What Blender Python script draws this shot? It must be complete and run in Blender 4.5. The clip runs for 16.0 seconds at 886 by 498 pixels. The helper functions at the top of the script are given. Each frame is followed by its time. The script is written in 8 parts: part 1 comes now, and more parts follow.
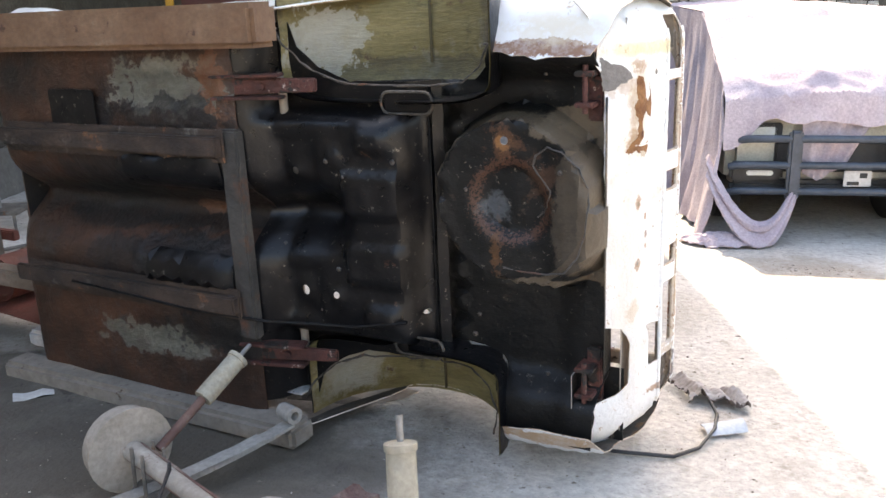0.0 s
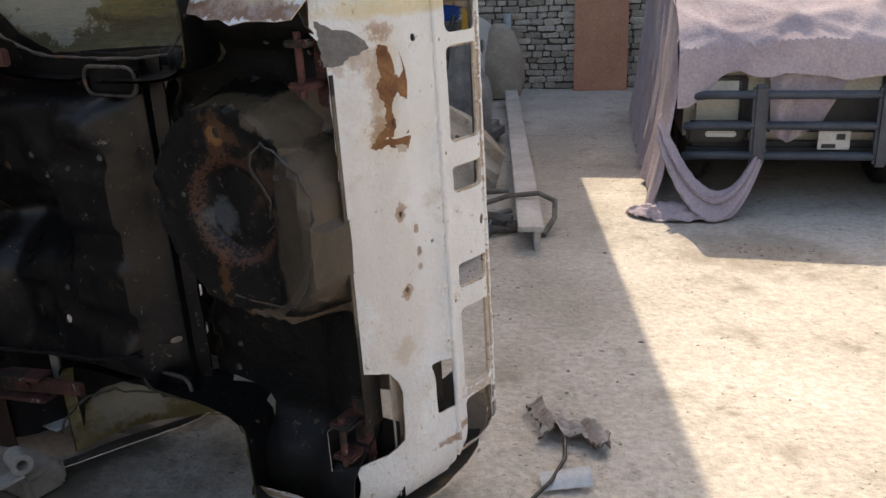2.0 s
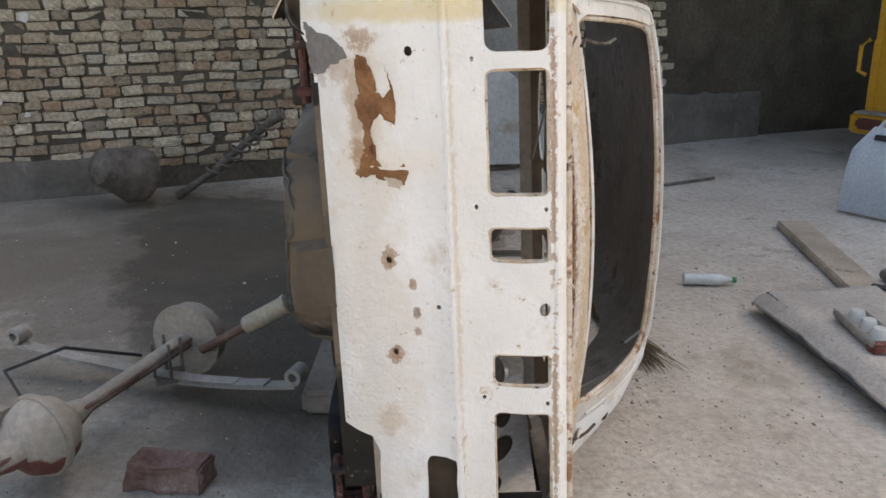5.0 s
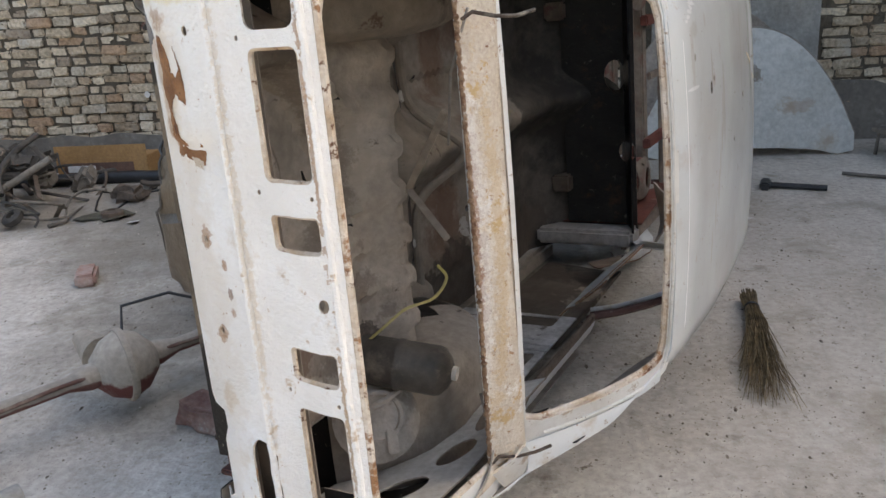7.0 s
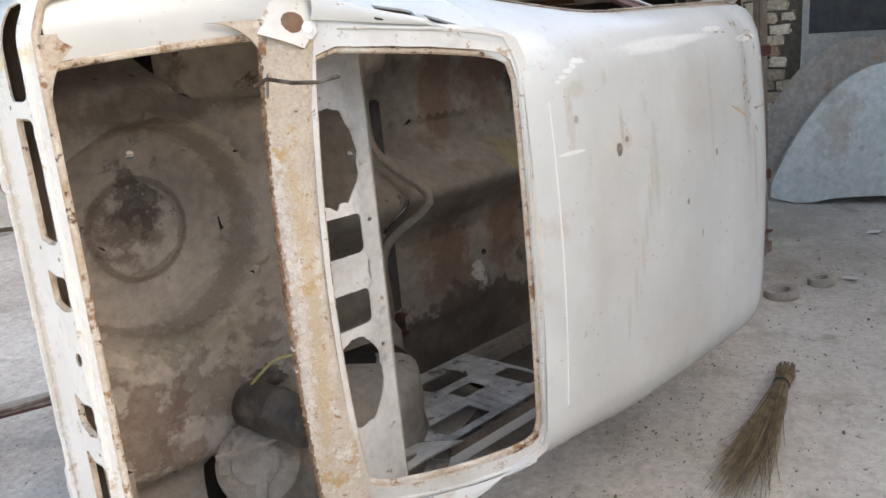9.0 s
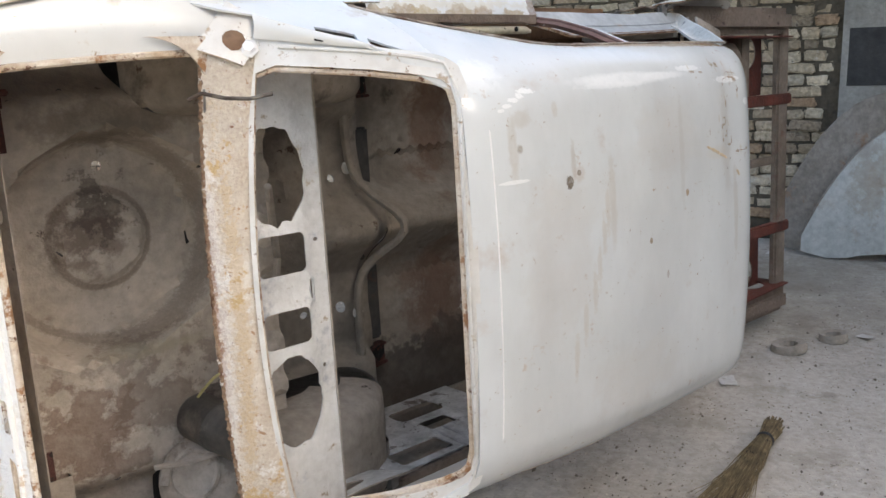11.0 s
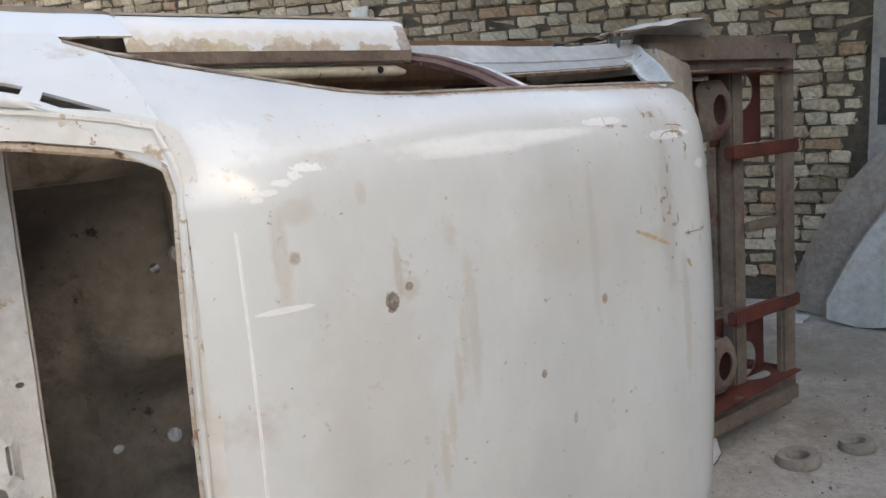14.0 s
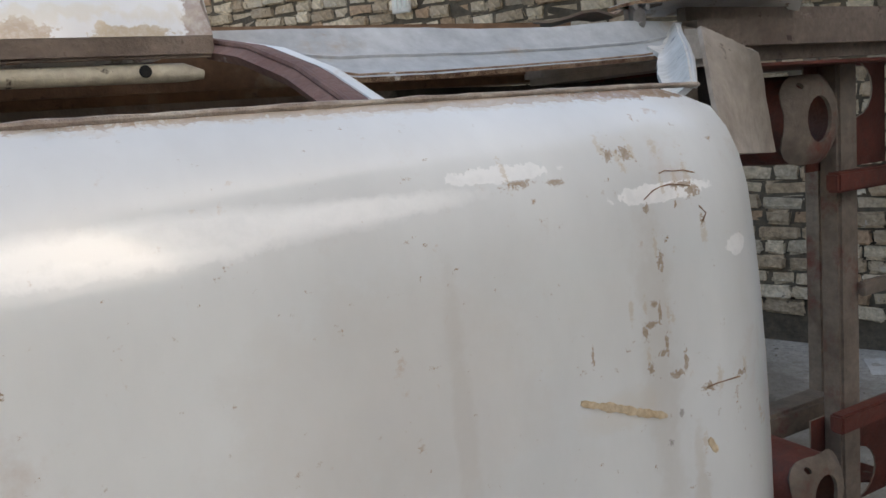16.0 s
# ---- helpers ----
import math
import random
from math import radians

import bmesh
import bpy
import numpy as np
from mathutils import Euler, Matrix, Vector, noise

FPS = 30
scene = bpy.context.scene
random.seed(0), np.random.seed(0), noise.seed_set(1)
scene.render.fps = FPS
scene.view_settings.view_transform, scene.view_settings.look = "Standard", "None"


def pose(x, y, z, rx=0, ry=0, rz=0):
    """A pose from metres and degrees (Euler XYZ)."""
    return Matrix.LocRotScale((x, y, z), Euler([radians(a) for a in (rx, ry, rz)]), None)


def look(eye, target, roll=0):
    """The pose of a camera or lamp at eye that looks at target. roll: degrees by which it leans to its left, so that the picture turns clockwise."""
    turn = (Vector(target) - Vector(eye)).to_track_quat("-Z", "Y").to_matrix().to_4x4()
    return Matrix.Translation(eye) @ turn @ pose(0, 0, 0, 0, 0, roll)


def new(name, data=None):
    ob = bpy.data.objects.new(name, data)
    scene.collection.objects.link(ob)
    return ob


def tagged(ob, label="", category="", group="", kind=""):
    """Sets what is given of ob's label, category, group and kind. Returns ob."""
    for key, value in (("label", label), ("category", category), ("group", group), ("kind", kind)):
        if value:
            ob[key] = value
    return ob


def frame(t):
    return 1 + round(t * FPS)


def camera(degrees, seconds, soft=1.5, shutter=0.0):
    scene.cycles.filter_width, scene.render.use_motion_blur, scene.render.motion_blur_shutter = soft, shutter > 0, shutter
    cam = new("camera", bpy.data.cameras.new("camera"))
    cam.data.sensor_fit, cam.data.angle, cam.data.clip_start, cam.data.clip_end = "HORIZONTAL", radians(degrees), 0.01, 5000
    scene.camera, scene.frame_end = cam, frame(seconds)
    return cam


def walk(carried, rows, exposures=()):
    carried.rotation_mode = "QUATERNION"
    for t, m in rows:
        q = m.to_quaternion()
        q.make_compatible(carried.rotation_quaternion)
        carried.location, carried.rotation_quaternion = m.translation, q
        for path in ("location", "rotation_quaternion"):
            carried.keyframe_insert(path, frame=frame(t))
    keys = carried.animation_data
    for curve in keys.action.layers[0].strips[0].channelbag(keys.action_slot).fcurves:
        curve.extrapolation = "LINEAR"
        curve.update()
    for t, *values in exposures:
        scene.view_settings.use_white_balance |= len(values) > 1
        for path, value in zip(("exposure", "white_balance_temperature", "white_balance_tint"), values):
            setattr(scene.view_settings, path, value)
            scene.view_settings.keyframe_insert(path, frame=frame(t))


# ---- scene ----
cam = camera(54.5, 16.0)
PATH = [
    (0, (0.115, -0.191, 1.488), (-0.046, 1.739, 0.986), -0.6),
    (0.5, (0.213, -0.029, 1.483), (0.175, 1.896, 0.94), -1.3),
    (1, (0.324, 0.2, 1.514), (0.337, 2.113, 0.93), -1.8),
    (1.5, (0.589, 0.385, 1.491), (0.499, 2.291, 0.89), -1.5),
    (2, (0.877, 0.56, 1.503), (0.606, 2.439, 0.873), -1.7),
    (2.5, (1.065, 0.812, 1.45), (0.499, 2.618, 0.804), -2.4),
    (3, (1.3, 1.014, 1.463), (0.46, 2.715, 0.83), -2.7),
    (3.5, (1.616, 1.136, 1.498), (0.472, 2.673, 0.923), -1.3),
    (4, (1.722, 1.373, 1.463), (0.314, 2.669, 0.882), -0.1),
    (4.2, (1.772, 1.464, 1.469), (0.271, 2.647, 0.881), -0.1),
    (6.3, (2.272, 2.786, 1.446), (0.37, 2.913, 0.843), -1.8),
    (6.5, (2.25, 2.875, 1.433), (0.345, 2.919, 0.823), -2.5),
    (7, (2.09, 3.064, 1.435), (0.196, 2.913, 0.808), -3.4),
    (7.5, (2.026, 3.318, 1.427), (0.16, 2.949, 0.809), -3.8),
    (8, (1.99, 3.629, 1.448), (0.154, 3.105, 0.853), -3.8),
    (8.5, (1.894, 3.786, 1.461), (0.08, 3.176, 0.879), -4.1),
    (9, (1.847, 3.945, 1.471), (0.055, 3.255, 0.914), -4.5),
    (9.2, (1.852, 4.049, 1.479), (0.072, 3.324, 0.925), -4.7),
    (11.3, (1.689, 4.222, 1.415), (-0.074, 3.391, 0.968), -1.6),
    (11.5, (1.645, 4.239, 1.426), (-0.119, 3.407, 0.982), -1.1),
    (12, (1.501, 4.402, 1.402), (-0.251, 3.546, 0.955), -0.4),
    (12.5, (1.352, 4.577, 1.386), (-0.384, 3.69, 0.944), 0.4),
    (13, (1.235, 4.539, 1.392), (-0.491, 3.628, 0.956), 0.4),
    (13.5, (1.021, 4.392, 1.392), (-0.706, 3.47, 0.979), -1.3),
    (14, (0.877, 4.322, 1.423), (-0.853, 3.393, 1.045), -3.2),
    (14.5, (0.644, 4.312, 1.35), (-1.096, 3.375, 1.041), -5.0),
    (15, (0.427, 4.29, 1.36), (-1.292, 3.313, 1.055), -4.8),
    (15.5, (0.138, 4.219, 1.381), (-1.537, 3.172, 1.065), -4.2),
    (15.6, (0.095, 4.216, 1.394), (-1.568, 3.153, 1.069), -4.0),
    (16, (-0.115, 4.218, 1.415), (-1.707, 3.065, 1.045), -4.2),
]
walk(cam, [(t, look(eye, target, roll)) for t, eye, target, roll in PATH],
     [(t, stops, kelvin, tint) for t, stops, kelvin, tint in ((0, 2.42, 7800, 10), (0.5, 1.45, 8000, 11), (1.0, 0.9, 7900, 11), (2.5, 1.14, 8100, 11), (3.2, 1.37, 8200, 11), (4.0, 1.5, 8200, 10), (6.5, 1.5, 7600, 8), (9.0, 1.8, 7500, 7), (12.5, 1.8, 7500, 7), (14.0, 1.6, 7600, 7), (14.5, 1.57, 7600, 7), (15.0, 1.42, 7650, 7), (15.5, 1.35, 7700, 7), (16.0, 1.4, 7700, 7))])

# ---- world and sun ----
SUN_EL, SUN_AZ = 45.0, -4.5  # degrees; azimuth from +y towards +x
world = bpy.data.worlds.new("world")
scene.world = world
world.use_nodes = True
wn = world.node_tree.nodes
sky = wn.new("ShaderNodeTexSky")
sky.sky_type = 'NISHITA'
sky.sun_disc = False
sky.sun_elevation, sky.sun_rotation = radians(SUN_EL), radians(SUN_AZ)
sky.dust_density = 3.0
wn["Background"].inputs[1].default_value = 0.15
world.node_tree.links.new(sky.outputs[0], wn["Background"].inputs[0])
sun = new("sun", bpy.data.lights.new("sun", 'SUN'))
sun.data.energy, sun.data.angle, sun.data.color = 2.35, radians(0.2), (1.0, 0.93, 0.82)
sd = Vector((math.sin(radians(SUN_AZ)) * math.cos(radians(SUN_EL)), math.cos(radians(SUN_AZ)) * math.cos(radians(SUN_EL)), math.sin(radians(SUN_EL))))
sun.matrix_world = look(tuple(sd * 20), (0, 0, 0))


# ---- materials ----
def surface(name, low, high, rough=0.7, scale=6.0, detail=40.0, bump=0.15, metal=0.0, stains_and_light=(), speck=None, coat=0.0, grainy=0.45, vary=0.15, stretch=(1, 1, 1)):
    """A worn surface: two tones mixed by large blotches, fine grain, optional patches of stain, light or shade (place,
    radius, colour, amount, raggedness) and specks.
    """
    m = bpy.data.materials.new(name)
    m.use_nodes = True
    nt = m.node_tree
    n, k = nt.nodes, nt.links
    b = n["Principled BSDF"]
    tc = n.new("ShaderNodeTexCoord")
    wide = n.new("ShaderNodeVectorMath")
    wide.operation = 'MULTIPLY'
    wide.inputs[1].default_value = stretch
    k.new(tc.outputs["Object"], wide.inputs[0])
    big, fine = n.new("ShaderNodeTexNoise"), n.new("ShaderNodeTexNoise")
    for t, s, d in ((big, scale, 6), (fine, detail, 5)):
        t.inputs["Scale"].default_value, t.inputs["Detail"].default_value = s, d
        t.inputs["Roughness"].default_value = 0.62
        k.new(wide.outputs[0], t.inputs["Vector"])
    ramp = n.new("ShaderNodeMapRange")
    ramp.inputs[1].default_value, ramp.inputs[2].default_value = 0.32, 0.68
    k.new(big.outputs[0], ramp.inputs[0])
    mix = n.new("ShaderNodeMix")
    mix.data_type = 'RGBA'
    mix.inputs[6].default_value, mix.inputs[7].default_value = (*low, 1), (*high, 1)
    k.new(ramp.outputs[0], mix.inputs[0])
    col = mix.outputs[2]
    grain = n.new("ShaderNodeMix")
    grain.data_type, grain.blend_type = 'RGBA', 'OVERLAY'
    grain.inputs[0].default_value = grainy
    k.new(col, grain.inputs[6])
    k.new(fine.outputs[0], grain.inputs[7])
    col = grain.outputs[2]

    def lay(colour, factor):
        nonlocal col
        x = n.new("ShaderNodeMix")
        x.data_type = 'RGBA'
        x.inputs[7].default_value = (*colour, 1)
        k.new(factor, x.inputs[0])
        k.new(col, x.inputs[6])
        col = x.outputs[2]

    for colour, amount, size in (speck if speck and isinstance(speck[0][0], tuple) else (speck,) if speck else ()):
        s = n.new("ShaderNodeTexNoise")
        s.inputs["Scale"].default_value, s.inputs["Detail"].default_value, s.inputs["Roughness"].default_value = size, 8, 0.7
        k.new(tc.outputs["Object"], s.inputs["Vector"])
        r = n.new("ShaderNodeMapRange")
        soft = 0.06 if size < 8.5 else 0.0
        r.inputs[1].default_value, r.inputs[2].default_value = 0.75 - amount - soft * 0.6, 0.80 - amount + soft
        k.new(s.outputs[0], r.inputs[0])
        lay(colour, r.outputs[0])
    for place, radius, colour, amount, rag, *more in stains_and_light:
        ring = more[0] if more else 0.0  # a ring of this radius instead of a spot; the depth radius is then large
        sub = n.new("ShaderNodeVectorMath")
        sub.operation = 'SUBTRACT'
        sub.inputs[1].default_value = place
        k.new(tc.outputs["Object"], sub.inputs[0])
        div = n.new("ShaderNodeVectorMath")
        div.operation = 'DIVIDE'
        div.inputs[1].default_value = radius
        k.new(sub.outputs[0], div.inputs[0])
        ln = n.new("ShaderNodeVectorMath")
        ln.operation = 'LENGTH'
        k.new(div.outputs[0], ln.inputs[0])
        far = ln.outputs["Value"]
        if ring:
            off, mag = n.new("ShaderNodeMath"), n.new("ShaderNodeMath")
            off.operation, mag.operation = 'SUBTRACT', 'ABSOLUTE'
            off.inputs[1].default_value = ring / radius[0]
            k.new(far, off.inputs[0])
            k.new(off.outputs[0], mag.inputs[0])
            far = mag.outputs[0]
        wob = n.new("ShaderNodeTexNoise")
        wob.inputs["Scale"].default_value, wob.inputs["Detail"].default_value, wob.inputs["Roughness"].default_value = 1.3 / math.sqrt(min(radius) * sorted(radius)[1]), 9, 0.7
        k.new(tc.outputs["Object"], wob.inputs["Vector"])
        ma = n.new("ShaderNodeMath")
        ma.operation = 'MULTIPLY_ADD'
        ma.inputs[1].default_value = 3.4 * rag
        k.new(wob.outputs[0], ma.inputs[0])
        k.new(far, ma.inputs[2])
        r = n.new("ShaderNodeMapRange")
        r.inputs[1].default_value, r.inputs[2].default_value = 1.0 + 1.7 * rag + (0.03 if amount > 0.79 else 0.15), 1.0 + 1.7 * rag - (0.09 if amount > 0.79 else 0.35)
        r.inputs[3].default_value, r.inputs[4].default_value = 0.0, amount
        k.new(ma.outputs[0], r.inputs[0])
        pat = n.new("ShaderNodeMapRange")
        pat.inputs[1].default_value, pat.inputs[2].default_value, pat.inputs[3].default_value = 0.36, 0.54, 0.65
        k.new(wob.outputs[0], pat.inputs[0])
        mul = n.new("ShaderNodeMath")
        mul.operation = 'MULTIPLY'
        k.new(r.outputs[0], mul.inputs[0])
        k.new(pat.outputs[0], mul.inputs[1])
        lay(colour, mul.outputs[0])
    k.new(col, b.inputs["Base Color"])
    rr = n.new("ShaderNodeMapRange")
    rr.inputs[3].default_value, rr.inputs[4].default_value = max(0.05, rough - vary), min(1.0, rough + vary)
    k.new(fine.outputs[0], rr.inputs[0])
    k.new(rr.outputs[0], b.inputs["Roughness"])
    b.inputs["Metallic"].default_value = metal
    b.inputs["Coat Weight"].default_value = coat
    bp = n.new("ShaderNodeBump")
    bp.inputs["Strength"].default_value, bp.inputs["Distance"].default_value = bump, 0.02
    k.new(fine.outputs[0], bp.inputs["Height"])
    k.new(bp.outputs[0], b.inputs["Normal"])
    return m


def by_piece(m, low, high, more=()):
    """Tint a material piece by piece with Object Info's Random (joined rest: Random Per Island)."""
    nt = m.node_tree
    n, k = nt.nodes, nt.links
    b = n["Principled BSDF"]
    src = b.inputs["Base Color"].links[0].from_socket
    o, g = n.new("ShaderNodeObjectInfo"), n.new("ShaderNodeNewGeometry")
    a = n.new("ShaderNodeMath")
    a.operation = 'ADD'
    k.new(o.outputs["Random"], a.inputs[0])
    k.new(g.outputs["Random Per Island"], a.inputs[1])
    fr = n.new("ShaderNodeMath")
    fr.operation = 'FRACT'
    k.new(a.outputs[0], fr.inputs[0])
    t = n.new("ShaderNodeMix")
    t.data_type = 'RGBA'
    t.inputs[6].default_value, t.inputs[7].default_value = (*low, 1), (*high, 1)
    k.new(fr.outputs[0], t.inputs[0])
    tint = t.outputs[2]
    if more:
        ramp = n.new("ShaderNodeValToRGB")
        ramp.color_ramp.interpolation = 'CONSTANT'
        for i, c in enumerate(more):
            e = ramp.color_ramp.elements[i] if i < 2 else ramp.color_ramp.elements.new(0.5)
            e.color = (*c, 1)
        for i, e in enumerate(ramp.color_ramp.elements):
            e.position = i / len(more)
        for i, c in enumerate(more):
            ramp.color_ramp.elements[i].color = (*c, 1)
        k.new(fr.outputs[0], ramp.inputs[0])
        tint = ramp.outputs[0]
    x = n.new("ShaderNodeMix")
    x.data_type, x.blend_type = 'RGBA', 'MULTIPLY'
    x.inputs[0].default_value = 1.0
    k.new(src, x.inputs[6])
    k.new(tint, x.inputs[7])
    k.new(x.outputs[2], b.inputs["Base Color"])
    return m


# brown inside of an opening, darkened to stand for the shade in it
RECESS_SHADE = surface("brown_recess_shade", (0.03, 0.023, 0.018), (0.10, 0.075, 0.055), 0.85, 6, 40, 0.4)
RUST, DARK_RUST, ORANGE = (0.20, 0.085, 0.03), (0.09, 0.045, 0.03), (0.33, 0.15, 0.04)
PAINT = surface("white_paint", (0.63, 0.64, 0.63), (0.735, 0.745, 0.735), 0.3, 2.5, 14, 0.01, speck=(((0.50, 0.42, 0.33), 0.13, 7), ((0.34, 0.24, 0.15), 0.12, 38)), coat=0.3, grainy=0.05, vary=0.04)
FRAME_PAINT = surface("frame_paint", (0.56, 0.53, 0.48), (0.74, 0.735, 0.71), 0.4, 6, 40, 0.06, speck=(((0.42, 0.33, 0.24), 0.16, 12), ((0.24, 0.15, 0.09), 0.135, 45)), grainy=0.15, vary=0.08)
QUARTER_PAINT = surface("quarter_paint", (0.66, 0.68, 0.70), (0.75, 0.76, 0.77), 0.35, 2.5, 14, 0.02, speck=((0.42, 0.33, 0.24), 0.11, 16), coat=0.2, grainy=0.05, vary=0.05, stains_and_light=(
    ((0.28, 0.58, -0.497), (0.22, 0.3, 0.016), RUST, 0.95, 0.8), ((0.25, 0.6, -0.46), (0.15, 0.3, 0.03), (0.60, 0.50, 0.33), 0.6, 0.9), ((0.3, -0.62, -0.49), (0.25, 0.3, 0.02), (0.40, 0.25, 0.12), 0.9, 0.9)))
SMUDGE = (0.50, 0.43, 0.35)
# white of the roof's paint marks, streaks and corner highlight
ROOF_WHITE = (0.87, 0.87, 0.855)
# short brown drips and chips in the roof's front corner: along, across, half sizes, tone
DRIPS = []
for drip in ("1.893 0.492 0.004 0.01 0; 1.9 0.484 0.006 0.006 1; 1.912 0.481 0.004 0.008 0; 1.925 0.483 0.01 0.006 1; 1.936 0.486 0.004 0.01 0; 1.972 0.486 0.006 0.008 0; 1.915 0.469 0.004 0.005 0; 1.966 0.446 0.003 0.01 0; 1.985 0.449 0.003 0.012 0; 2.003 0.452 0.004 0.018 0; 2.005 0.437 0.009 0.006 1; 1.992 0.444 0.012 0.003 1; 1.932 0.426 0.004 0.004 1; 2.012 0.404 0.003 0.005 1; 2.013 0.389 0.004 0.009 0; 1.939 0.389 0.004 0.012 0; 1.944 0.37 0.004 0.012 1; 1.891 0.329 0.003 0.012 0; 1.912 0.329 0.003 0.01 0; 1.927 0.328 0.006 0.003 1; 1.936 0.316 0.003 0.009 1; 1.921 0.308 0.009 0.003 1; 1.95 0.312 0.003 0.012 0; 1.957 0.308 0.003 0.006 0; 1.909 0.302 0.005 0.007 1; 1.943 0.283 0.003 0.01 1; 1.934 0.275 0.006 0.003 1; 1.912 0.275 0.003 0.008 0; 1.913 0.263 0.004 0.006 1; 1.972 0.26 0.003 0.011 1; 1.957 0.248 0.01 0.004 1; 2.063 0.234 0.004 0.013 0; 2.055 0.228 0.012 0.003 1; 2.018 0.23 0.004 0.012 0; 2.002 0.223 0.009 0.005 1; 1.834 0.294 0.002 0.009 1; 1.957 0.205 0.003 0.004 2; 1.935 0.179 0.004 0.003 2; 1.765 0.478 0.003 0.012 0; 1.775 0.467 0.014 0.003 1; 1.82 0.465 0.008 0.003 1; 1.99 0.165 0.004 0.01 0").split(";"):
    DRIPS.append(tuple(float(v) for v in drip.split()))
DRIP_TONES = ((0.50, 0.40, 0.27), (0.30, 0.20, 0.115), (0.25, 0.22, 0.20))
ROOF_PAINT = surface("roof_paint", (0.585, 0.595, 0.585), (0.695, 0.71, 0.70), 0.22, 2.2, 9, 0.012, coat=0.4, grainy=0.05, vary=0.04, stretch=(1.6, 0.8, 1), speck=(((0.57, 0.52, 0.48), 0.12, 5), ((0.55, 0.48, 0.42), 0.11, 14), ((0.40, 0.30, 0.22), 0.10, 36), ((0.32, 0.23, 0.15), 0.095, 60)), stains_and_light=(
    ((1.20, 0.222, 0.45), (0.013, 0.017, 0.2), (0.13, 0.09, 0.06), 0.95, 0.5),
    ((1.235, 0.242, 0.45), (0.008, 0.008, 0.2), (0.16, 0.12, 0.09), 0.9, 0.5),
    ((1.217, 0.27, 0.45), (0.009, 0.05, 0.2), (0.42, 0.34, 0.26), 0.4, 0.6), ((1.235, 0.240, 0.45), (0.022, 0.022, 0.2), (0.50, 0.40, 0.32), 0.4, 0.6),
    ((1.018, 0.32, 0.45), (0.016, 0.075, 0.3), SMUDGE, 0.42, 0.5), ((1.050, 0.385, 0.45), (0.030, 0.022, 0.3), SMUDGE, 0.36, 0.5), ((1.04, 0.317, 0.45), (0.010, 0.010, 0.3), (0.30, 0.24, 0.18), 0.7, 0.5),
    ((1.165, 0.40, 0.45), (0.010, 0.02, 0.3), SMUDGE, 0.4, 0.5),
    ((1.36, 0.16, 0.45), (0.014, 0.12, 0.3), SMUDGE, 0.38, 0.7), ((1.338, 0.137, 0.45), (0.010, 0.06, 0.3), (0.52, 0.43, 0.33), 0.36, 0.8), ((1.321, 0.073, 0.45), (0.010, 0.06, 0.3), (0.52, 0.43, 0.33), 0.36, 0.8), ((1.3, 0.0, 0.45), (0.010, 0.06, 0.3), (0.52, 0.43, 0.33), 0.36, 0.8), ((1.28, -0.06, 0.45), (0.010, 0.06, 0.3), (0.52, 0.43, 0.33), 0.36, 0.8), ((1.243, -0.142, 0.45), (0.010, 0.06, 0.3), (0.52, 0.43, 0.33), 0.36, 0.8), ((1.209, -0.229, 0.45), (0.010, 0.06, 0.3), (0.52, 0.43, 0.33), 0.36, 0.8), ((1.15, 0.05, 0.45), (0.12, 0.20, 0.3), (0.54, 0.48, 0.42), 0.28, 0.8), ((1.62, 0.30, 0.45), (0.16, 0.10, 0.3), (0.54, 0.48, 0.42), 0.25, 0.8), ((1.45, -0.35, 0.45), (0.20, 0.10, 0.3), (0.54, 0.48, 0.41), 0.25, 0.8),
    ((1.52, 0.027, 0.45), (0.007, 0.008, 0.3), (0.28, 0.20, 0.12), 0.9, 0.4), ((1.70, 0.136, 0.45), (0.008, 0.010, 0.3), (0.36, 0.24, 0.13), 0.85, 0.5), ((1.60, -0.08, 0.45), (0.006, 0.012, 0.3), (0.40, 0.36, 0.32), 0.8, 0.4),
    ((1.93, 0.28, 0.45), (0.03, 0.16, 0.3), (0.47, 0.42, 0.36), 0.3, 0.8), ((1.68, 0.25, 0.45), (0.012, 0.16, 0.3), (0.50, 0.47, 0.43), 0.35, 0.6), ((1.98, 0.05, 0.45), (0.012, 0.14, 0.3), (0.45, 0.38, 0.29), 0.35, 0.8),
    # soft white streaks along the roof's side bend
    ((1.45, 0.460, 0.42), (0.20, 0.017, 0.2), ROOF_WHITE, 0.78, 0.35), ((1.62, 0.463, 0.42), (0.10, 0.010, 0.2), ROOF_WHITE, 0.7, 0.5), ((1.40, 0.446, 0.42), (0.12, 0.008, 0.2), ROOF_WHITE, 0.6, 0.8), ((1.96, 0.440, 0.42), (0.075, 0.010, 0.2), ROOF_WHITE, 0.95, 0.6), ((2.068, 0.370, 0.42), (0.022, 0.011, 0.2), ROOF_WHITE, 0.95, 0.4),
    # the last spot here is the rear corner's highlight, put into the colour
    ((1.76, 0.478, 0.40), (0.06, 0.008, 0.2), ROOF_WHITE, 0.8, 0.7), ((0.97, 0.50, 0.40), (0.06, 0.05, 0.08), ROOF_WHITE, 0.45, 0.8),
    ((1.74, 0.552, 0.340), (0.36, 0.03, 0.010), (0.33, 0.22, 0.14), 0.85, 0.9), ((1.70, 0.552, 0.342), (0.34, 0.03, 0.015), (0.55, 0.47, 0.38), 0.6, 0.9),
